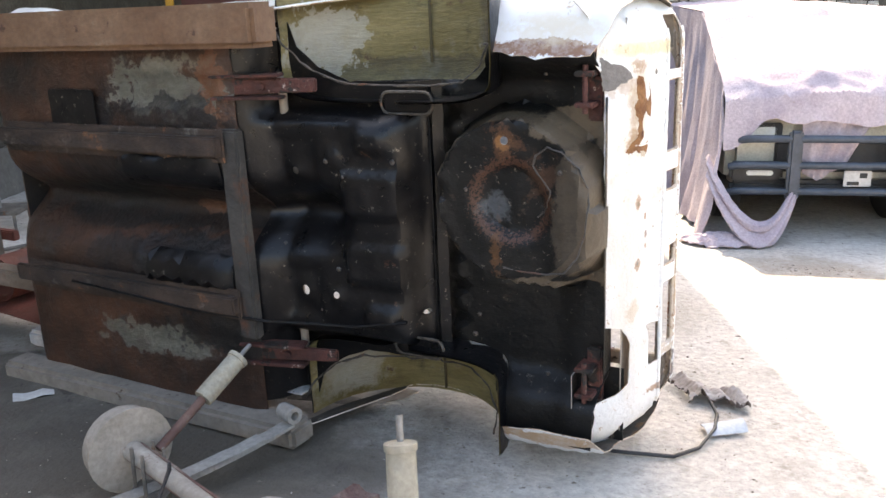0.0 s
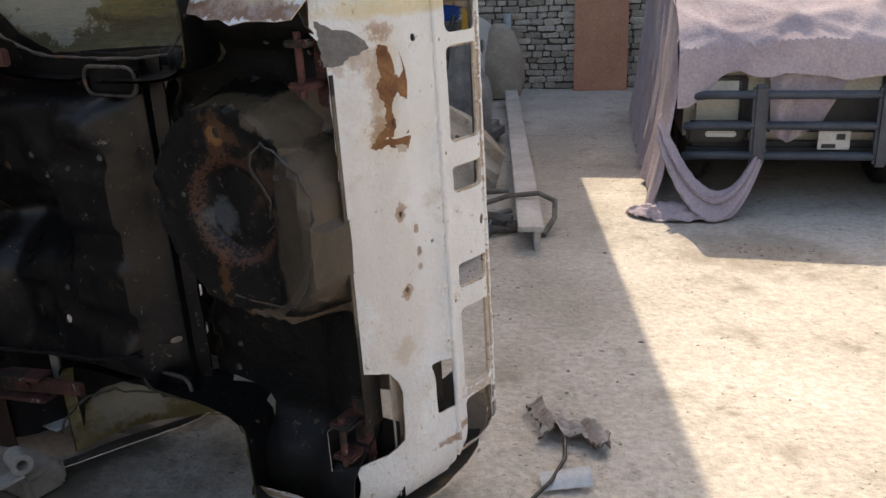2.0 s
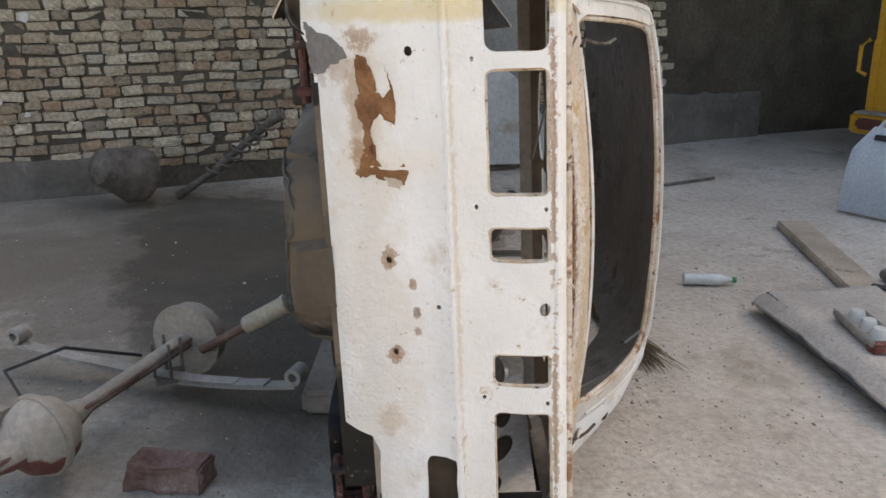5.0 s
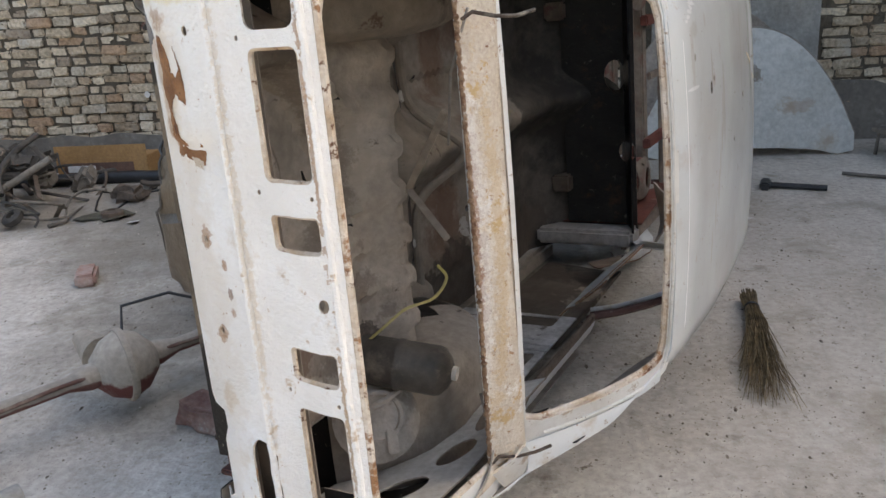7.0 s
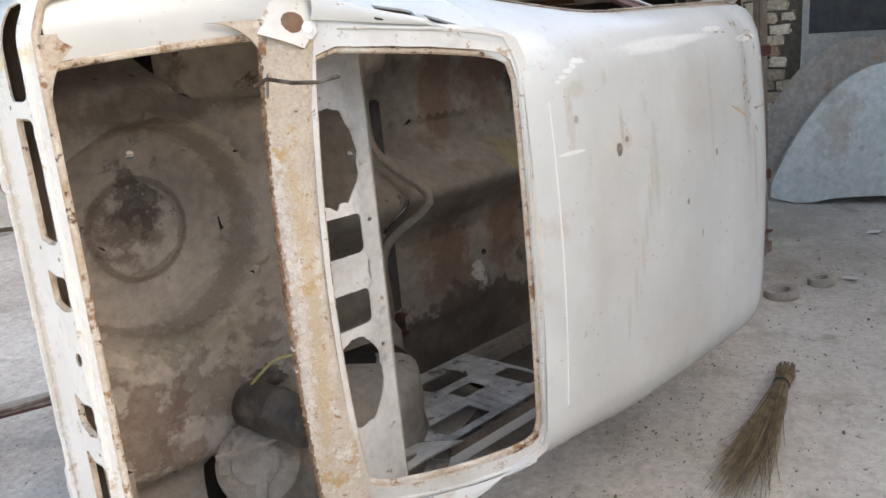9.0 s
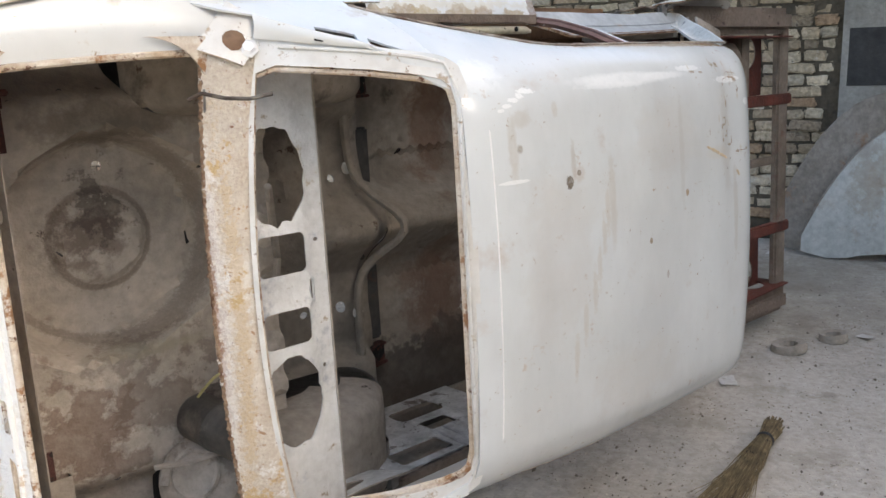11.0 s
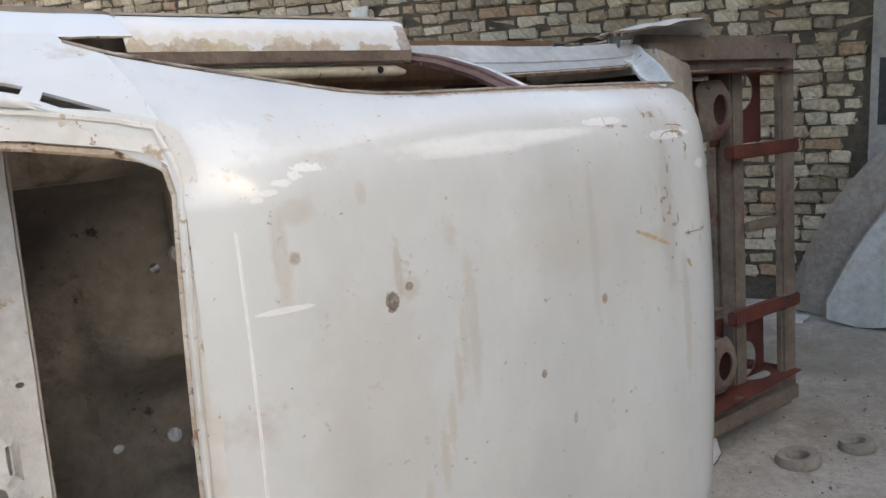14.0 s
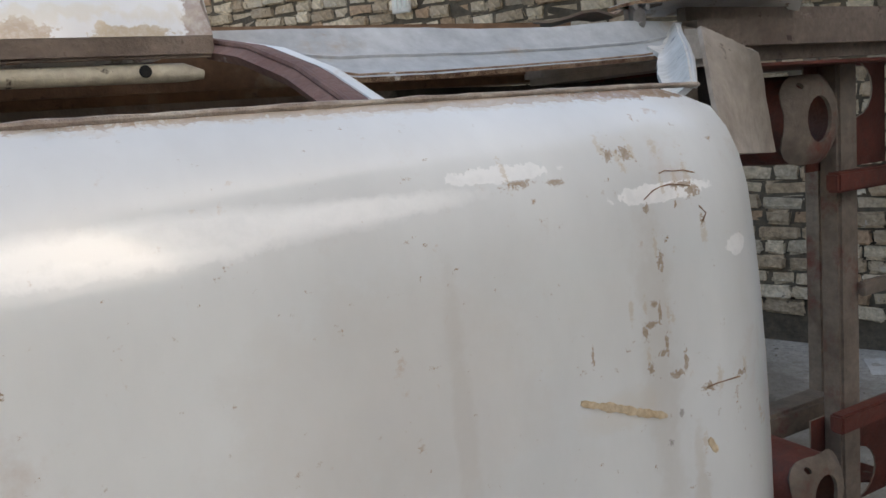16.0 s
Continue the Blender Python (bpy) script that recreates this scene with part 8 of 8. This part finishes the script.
            lab, name = "bent rusty rod in the scrap heap", "metal_rod"
        elif kind == 2:
            bm = rod(flowing([(-half, 0, 0.03), (-half * 0.2, 0.02, 0.04), (half * 0.5, 0.10, 0.05), (half * 0.9, 0.22, 0.03)], 4), rng.uniform(0.018, 0.03), 9)
            lab, name = "dirty bent exhaust pipe in the scrap heap", "exhaust_pipe"
        elif kind == 3:
            bm = lathe([(0.03, 0.0), (0.06, 0.0), (0.07, 0.012), (0.07, 0.04), (0.05, 0.05), (0.03, 0.05), (0.03, 0.0)], sides=16)
            lab, name = "small old pulley wheel in the scrap heap", "pulley"
        else:
            bm = box(-half, -0.016, 0, half, 0.016, 0.008, 0.003)
            lab, name = "flat greasy steel strip in the scrap heap", "metal_strip"
        ob = part(name, bm, (HEAP, HEAP_BROWN, HEAP, HEAP_DUST, HEAP_BROWN, HEAP, HEAP_DUST)[k % 7], at=pose(x, y, GZ + z, rng.uniform(-40, 40) if z > 0.02 else 0, rng.uniform(-40, 40) if z > 0.02 else 0, rng.uniform(0, 360)))
        tagged(ob, lab, "scrap part", "scrap heap")
    j = empty("jerry_can", "bright blue plastic jerry can on the ground", "can", pose(-1.74, 0.32, GZ, 0, 0, 20))
    part("body", box(-0.13, -0.09, 0, 0.13, 0.09, 0.20, 0.03), BLUE_PLASTIC, j)
    part("handle", rod([(-0.07, 0, 0.195), (-0.06, 0, 0.235), (0.06, 0, 0.235), (0.07, 0, 0.195)], 0.014, 8), BLUE_PLASTIC, j)
    # spring strut and scrap by the front
    s = empty("spring_strut", "rusty coil spring strut leaning on engine scrap", "spring", pose(-3.95, 2.72, GZ, 0, 0, 55))
    bm = bmesh.new()
    axis = [Vector((0.10 * t, 0, 0.18 + 0.36 * t)) for t in (0, 1)]
    n = 90
    pts = []
    for i in range(n):
        t = i / (n - 1)
        c = axis[0].lerp(axis[1], t) + Vector((0.35 * t, 0, 0))
        pts.append(c + Vector((0.045 * math.cos(t * 44), 0.055 * math.sin(t * 44), -0.03 * math.cos(t * 44))))
    add_rod(bm, pts, 0.009, 6)
    part("coil", bm, SCRAP, s)
    part("strut_rod", rod([(-0.25, 0, 0.02), (0.0, 0, 0.18), (0.45, 0, 0.54), (0.55, 0, 0.62)], [0.03, 0.025, 0.025, 0.05], 10), SCRAP, s)
    tagged(part("gearbox", lathe([(0.0, 0.0), (0.18, 0.0), (0.2, 0.08), (0.15, 0.22), (0.12, 0.34), (0.06, 0.38), (0.0, 0.38)], pose(0, 0, 0.12, 70, 0, 30), 16), SCRAP, at=pose(-4.05, 2.30, GZ + 0.07)), "greasy cast gearbox casing by the wall", "gearbox")
    for x, y, r, sx, sy in ((-4.25, 3.62, 20, 0.16, 0.09), (-4.1, 3.86, -10, 0.13, 0.07), (-2.5, 4.36, 35, 0.07, 0.03), (-3.35, 4.55, 60, 0.06, 0.04), (-1.75, 3.84, 15, 0.09, 0.05), (-2.15, -0.05, 70, 0.12, 0.07), (-2.9, 0.75, 10, 0.06, 0.05), (-1.85, 2.95, 30, 0.13, 0.05)):
        sx, sy = sx * 0.6, sy * 0.65
        p = sheet("paper_scrap", rounded(-sx, -sy, sx, sy, 0.006), [], lambda a, b: (a, b, 0.02 + 0.018 * noise.noise((a * 14, b * 14, 0))), 0.002, [PAPER, PAPER], None, "", 0.03, at=pose(x, y, GZ - 0.008, 0, 0, r))
        tagged(p, "torn dusty white paper scrap on the ground", "paper", "paper scraps")


build_wall_things()


def build_floor_clutter():
    """Thin cables, a twig and a flat rag on the dirt in front of the wall."""
    for pts in ([(-3.75, 0.17), (-3.45, 0.27), (-3.22, 0.36), (-3.12, 0.46), (-3.22, 0.50), (-3.42, 0.50), (-3.68, 0.55), (-3.81, 0.72), (-4.0, 0.70)],
                [(-3.74, 0.18), (-3.66, 0.34), (-3.62, 0.48), (-3.78, 0.55), (-3.96, 0.52)]):
        x0, y0 = pts[0]
        ob = part("cable", rod([Vector((x - x0, y - y0, 0.006 + 0.004 * math.sin(7 * x))) for x, y in pts], 0.006, 6), BLACK, at=pose(x0, y0, GZ))
        tagged(ob, "thin black cable curling over the ground", "cable", "loose cables")
    ob = part("twig", rod([(0, 0, 0.012), (-0.10, 0.06, 0.014), (-0.2, 0.04, 0.02), (-0.46, 0.0, 0.012)], [0.014, 0.011, 0.010, 0.006], 7), SCRAP, at=pose(-2.85, 0.23, GZ))
    tagged(ob, "dark crooked twig on the ground", "twig")
    out = [(-0.16, -0.10), (-0.04, -0.13), (0.02, -0.05), (0.10, -0.10), (0.17, -0.02), (0.16, 0.12), (0.02, 0.13), (-0.10, 0.09)]
    ob = sheet("floor_rag", out, [], lambda a, b: (a, b, 0.018 + 0.02 * noise.noise((a * 9, b * 9, 4))), 0.004, [RAG_DARK, RAG_DARK], None, "", 0.03, at=pose(-3.05, 0.49, GZ - 0.004, 0, 0, 70))
    tagged(ob, "flat dark olive rag lying on the ground", "rag")


RAG_DARK = surface("rag_dark", (0.05, 0.046, 0.032), (0.12, 0.11, 0.08), 0.95, 8, 60, 0.5)
build_floor_clutter()


def fender_mesh(name, parent, mats, label):
    """A front wing: arched top, wheel cut-out below."""
    top = [(-0.70 + 1.40 * i / 16, 0.78 - 0.66 * abs(i / 8 - 1) ** 2.4) for i in range(17)]
    low = [(0.70, 0.02), (0.60, 0.0)] + [(0.05 + 0.50 * math.cos(radians(a)), 0.0 + 0.05 * math.sin(radians(a))) for a in range(10, 171, 20)] + [(-0.55, 0.0), (-0.70, 0.03)]
    out = low[::-1] + top[::-1]
    part("flange", rod([(a, -0.07 * math.sin(min(1.0, b / 0.8) * 2.2) - 0.05 * (1 - (a / 0.7) ** 2) + 0.012, b) for a, b in top], 0.011, 8), FENDER_BACK, parent, "rusty folded wing flange")
    sheet(name, out, [], lambda a, b: (a, -0.07 * math.sin(min(1.0, b / 0.8) * 2.2) - 0.05 * (1 - (a / 0.7) ** 2), b), 0.006, mats, parent, label, 0.05)


def build_fenders():
    f1 = empty("loose_wing", "loose grey-white front wing leaning on the brick wall", "car wing", pose(-4.02, 4.75, GZ, -14, 0, 88), group="loose wings")
    fender_mesh("skin", f1, [FENDER_PAINT, FENDER_BACK], "dull pale blue-grey paint")
    f2 = empty("loose_wing", "second loose wing showing its dusty rusty inside", "car wing", pose(-4.16, 4.55, GZ, -9, 0, 84), group="loose wings")
    f2.scale = (1.06, 1.0, 1.30)
    f1.scale = (1.06, 1.0, 1.13)
    fender_mesh("skin", f2, [FENDER_BACK, FENDER_BACK], "dusty brown inner face")


build_fenders()


def build_broom():
    b = empty("broom", "bundle broom of thin brown straw lying on the ground", "broom", pose(-1.30, 4.05, GZ, 0, 0, -9))
    rng = random.Random(3)
    verts, faces = [], []
    for i in range(170):
        a, r = rng.uniform(0, 2 * math.pi), math.sqrt(rng.random())
        reach = rng.uniform(0.52, 0.86) if rng.random() < 0.75 else rng.uniform(0.80, 0.92)
        bend = -0.06 if rng.random() < 0.7 else 0.03
        c, s = r * math.cos(a), r * math.sin(a)
        pts = [Vector((rng.uniform(-0.02, 0.02), 0.036 * c, 0.04 + 0.030 * s)), Vector((0.12, 0.025 * c, 0.035 + 0.024 * s)), Vector((0.30, 0.042 * c + rng.gauss(0, 0.003), 0.034 + 0.028 * s)),
               Vector((0.30 + (reach - 0.30) * 0.55, 0.055 * c + rng.gauss(0, 0.006) + bend * 0.3, 0.024 + 0.02 * s + abs(rng.gauss(0, 0.004)))),
               Vector((reach, 0.062 * c + rng.gauss(0, 0.018) + bend * 0.8, 0.006 + 0.025 * rng.random()))]
        w0 = rng.uniform(0.0015, 0.0028)
        base = len(verts)
        for k, p in enumerate(pts):
            w = w0 * (1 - 0.16 * k)
            verts += [(p.x, p.y - w, p.z), (p.x, p.y + w, p.z), (p.x, p.y, p.z + 2 * w)]
        for k in range(len(pts) - 1):
            for q in range(3):
                faces.append((base + 3 * k + q, base + 3 * k + (q + 1) % 3, base + 3 * k + 3 + (q + 1) % 3, base + 3 * k + 3 + q))
    child("straw", mesh_of("straw", verts, faces, [STRAW], smooth=False), b)
    tagged(b.children[0], kind="stuff")
    part("binding", lathe([(0.027, -0.010), (0.031, 0.0), (0.027, 0.010)], pose(0.12, 0, 0.035, 0, 90), 16), BLACK, b, "cloth binding")


build_broom()


def build_roof_side_things():
    t = empty("low_rack", "low dark metal rack with a tray by the wall", "rack", pose(-3.75, 5.80, GZ, 0, 0, 10))
    part("tray", box(-0.24, -0.18, 0.16, 0.24, 0.18, 0.19, 0.006), SCRAP, t)
    for x in (-0.21, 0.21):
        for y in (-0.15, 0.15):
            part("leg", rod([(x, y, 0.0), (x * 0.95, y * 0.95, 0.17)], 0.012, 8), SCRAP, t)
    tagged(part("oil_tin", lathe([(0.0, 0.0), (0.05, 0.0), (0.05, 0.07), (0.02, 0.085), (0.0, 0.085)], sides=16), STEEL, at=pose(-3.72, 5.78, GZ + 0.192)), "small dull tin standing on the rack", "tin")
    tagged(part("steel_bar", rod([(0, 0, 0), (0.36, 0.55, 0.0), (0.30, 1.15, 0.0)], 0.012, 8), SCRAP, at=pose(-3.4, 5.2, GZ + 0.012)), "thin bent steel bar on the ground", "bar")
    h = empty("hammer", "black hammer lying on the ground", "hammer", pose(-3.15, 4.66, GZ, 0, 0, 70))
    part("shaft", rod([(0, 0, 0.022), (0.34, 0, 0.018)], 0.018, 8), BLACK, h)
    part("hammer_head", box(-0.04, -0.07, 0.0, 0.02, 0.07, 0.05, 0.01), BLACK, h)
    b = empty("bottle", "crushed clear plastic bottle lying on the ground", "bottle", pose(-1.24, 4.62, GZ + 0.032, 0, 0, 62))
    part("body", lathe([(0.0, 0.0), (0.03, 0.0), (0.032, 0.02), (0.028, 0.08), (0.032, 0.12), (0.030, 0.18), (0.012, 0.225), (0.012, 0.24), (0.0, 0.24)], pose(0, 0, 0, 0, 90), 16), CLEAR, b)
    part("cap", lathe([(0.0, 0.235), (0.015, 0.235), (0.015, 0.255), (0.0, 0.255)], pose(0, 0, 0, 0, 90), 12), GREEN_CAP, b, "green screw cap")
    for x, y, r in ((-2.22, 4.05, 0.075), (-2.42, 4.23, 0.06)):
        c = part("rubber_ring", lathe([(r * 0.55, 0.0), (r, 0.0), (r * 1.05, 0.02), (r * 0.95, 0.04), (r * 0.55, 0.035), (r * 0.5, 0.01), (r * 0.55, 0.0)], sides=20), AXLE_DUST, at=pose(x, y, GZ, 8, 0, 0))
        tagged(c, "dusty round ring lying on the ground", "ring", "rings")
    s = part("wall_socket", box(-0.012, -0.07, -0.055, 0.012, 0.07, 0.055, 0.006), PAPER, at=pose(WALL_X + 0.05, 0.90, 1.93))
    tagged(s, "dusty white electric switch plate on the wall", "switch")
    for y in (-0.035, 0.0, 0.035):
        part("rocker", box(0.012, y - 0.012, -0.03, 0.017, y + 0.012, 0.03, 0.002), LENS, s)


GREEN_CAP = surface("green_cap", (0.02, 0.20, 0.05), (0.03, 0.26, 0.07), 0.4, 9, 60, 0.05)
build_roof_side_things()


# ---- wall pieces, pilaster and ground litter ----
def build_pilaster():
    ob = structure_box("pillar", "grey plastered wall pillar with a black painted square", "pillar", WALL_X, 4.17, 0.0, WALL_X + 0.07, 5.35, 3.2, PLASTER)
    part("painted_square", box(WALL_X + 0.071, 4.21, 1.07, WALL_X + 0.074, 4.95, 1.43, 0.0), BLACK_PAINT, ob, "square of black paint", smooth=False)


build_pilaster()


def build_plinth():
    """Old plaster and dirt over the foot of the wall."""
    for y0, y1 in ((-3.2, 2.3), (5.36, 8.0)):
        sheet("plinth", [(y0, 0.0), (y1, 0.0)] + [(y1 - (y1 - y0) * i / 24, (0.30 if y0 < 0 else 0.47) + 0.03 * noise.noise(((y1 - (y1 - y0) * i / 24 + 3.0) * 1.3, 0, 3)) + 0.03 * noise.noise((i * 3.7, y0, 1))) for i in range(25)], [],
              lambda y, z: (WALL_X + 0.045 - 0.03 * z + 0.010 * noise.noise((y * 5, z * 5, 2)), y, z), 0.05, [PLINTH, PLINTH], wall_west, "dark lumpy dirt plaster at the foot of the wall", 0.09, 0.02, 0.015)
    rng = random.Random(4)
    for k in range(26):
        y, z = 1.05 + rng.gauss(0, 0.28), 0.75 + rng.gauss(0, 0.17)
        r = abs(rng.gauss(0, 0.018)) + 0.012
        o = [(y + r * (0.7 + 0.5 * rng.random()) * math.cos(i * 0.7), z + r * (0.7 + 0.5 * rng.random()) * math.sin(i * 0.7)) for i in range(9)]
        sheet("plaster_splash", o, [], lambda a, b: (WALL_X + 0.042 + 0.004 * noise.noise((a * 9, b * 9, 1)), a, b), 0.012, [PAPER, PAPER], wall_west, "", 0.05)


PLINTH = surface("dirt_plaster", (0.11, 0.098, 0.085), (0.20, 0.18, 0.155), 0.95, 2.5, 24, 0.5, speck=((0.30, 0.28, 0.25), 0.12, 6))
build_plinth()


def brick_mesh(name, rng, length, material=None):
    """One rough brick, face towards +x, centred on its face."""
    bm = bmesh.new()
    add_box(bm, -0.05, -length / 2, -0.0335, 0.0, length / 2, 0.0335, 0.010)
    for v in bm.verts:
        v.co += Vector((rng.uniform(-0.008, 0.004), rng.uniform(-0.008, 0.008), rng.uniform(-0.007, 0.007)))
    me = bpy.data.meshes.new(name)
    bm.to_mesh(me)
    bm.free()
    me.materials.append(material or BRICK)
    return me


def lay_bricks(parent, turn, length, height, singles, skip, seed, material=None):
    """Courses of uneven bricks on a wall; those that singles(y, z) picks are parts, the rest is one joined mesh."""
    rng = random.Random(seed)
    shapes = {n: [brick_mesh("brick", rng, n, material) for _ in range(6)] for n in (0.095, 0.115, 0.14, 0.2)}
    verts, faces, count = [], [], 0
    z, row = 0.06, 0
    while z < height:
        y = -0.1 * (row % 2) - rng.uniform(0, 0.06)
        while y < length:
            n = rng.choice((0.095, 0.115, 0.115, 0.14, 0.2, 0.2))
            yc, zc = y + n / 2, z + rng.uniform(-0.005, 0.005)
            m = turn(yc, zc, rng.uniform(0.002, 0.036)) @ pose(0, 0, 0, rng.uniform(-3, 3), rng.uniform(-3, 3), rng.uniform(-3, 3))
            me = rng.choice(shapes[n])
            if not skip(yc, zc):
                if count < 300 and singles(yc, zc):
                    child("brick", me, parent, at=m)
                    count += 1
                else:
                    base = len(verts)
                    verts += [m @ v.co for v in me.vertices]
                    faces += [tuple(base + i for i in p.vertices) for p in me.polygons]
            y += n + rng.uniform(0.006, 0.015)
        z += 0.075
        row += 1
    ob = child("bricks", mesh_of("bricks", verts, faces, [material or BRICK], smooth=False), parent)
    tagged(ob, kind="stuff")


lay_bricks(wall_west, lambda a, z, d: Matrix.Translation((WALL_X + d, -3.0 + a, z)), 9.8, 2.75,
           lambda a, z: 2.9 < a < 6.9 and 1.15 < z < 2.2, lambda a, z: 7.1 < a < 8.4 or z < (0.14 if 5.3 < a < 7.5 else 0.27), 21)
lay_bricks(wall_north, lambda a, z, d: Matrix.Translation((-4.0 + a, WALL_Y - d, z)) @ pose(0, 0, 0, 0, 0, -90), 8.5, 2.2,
           lambda a, z: False, lambda a, z: False, 22, BRICK_PALE_LIT)


def scatter_litter():
    rng = random.Random(8)
    verts, faces = [], []
    spots = [(-2.0, 2.1, 1.3, 0.8, 260), (-2.9, 0.9, 1.2, 1.0, 240), (0.3, 3.6, 1.2, 1.4, 160), (-1.6, 4.3, 1.6, 0.6, 320), (0.8, 6.5, 0.5, 2.0, 180), (1.95, 5.05, 0.25, 0.12, 90), (0.3, 1.6, 0.9, 0.9, 120), (-0.6, 5.4, 0.9, 0.4, 120), (-3.6, 3.0, 0.8, 1.6, 160), (-0.75, 3.72, 0.7, 0.30, 260), (-0.1, 4.6, 1.0, 0.8, 150), (-1.2, 1.6, 1.0, 0.5, 160), (-2.6, 4.3, 0.8, 0.4, 130)]
    for cx, cy, sx, sy, n in spots:
        for _ in range(int(n * 3.2)):
            x, y = cx + rng.gauss(0, sx * 0.6), cy + rng.gauss(0, sy * 0.6)
            if x < WALL_X + 0.1 or y > WALL_Y - 0.1:
                continue
            r = min(0.012, abs(rng.gauss(0, 0.0028)) + 0.0014)
            z = ground_height(x, y)
            base = len(verts)
            a0 = rng.uniform(0, 6.28)
            long = rng.choice((1.0, 1.0, 1.0, 1.5, 2.5))
            for i in range(5):
                a = a0 + i * 1.2566
                verts.append((x + long * r * rng.uniform(0.7, 1.2) * math.cos(a), y + r * rng.uniform(0.7, 1.2) * math.sin(a), z - 0.002))
            verts.append((x + r * 0.2, y, z + r * rng.uniform(0.4, 0.9)))
            for i in range(5):
                faces.append((base + i, base + (i + 1) % 5, base + 5))
    ob = new("pebbles", mesh_of("pebbles", verts, faces, [PEBBLE], smooth=False))
    tagged(ob, "small stones and crumbs scattered over the dirt floor", "pebbles", kind="stuff")


PEBBLE = by_piece(surface("pebble", (0.24, 0.21, 0.175), (0.36, 0.33, 0.29), 0.95, 9, 60, 0.3), (0.34, 0.30, 0.27), (1.5, 1.45, 1.4), ((0.5, 0.45, 0.41), (0.9, 0.85, 0.8), (0.4, 0.36, 0.33), (0.8, 0.74, 0.68), (1.8, 1.8, 1.75), (0.6, 0.54, 0.48)))
scatter_litter()
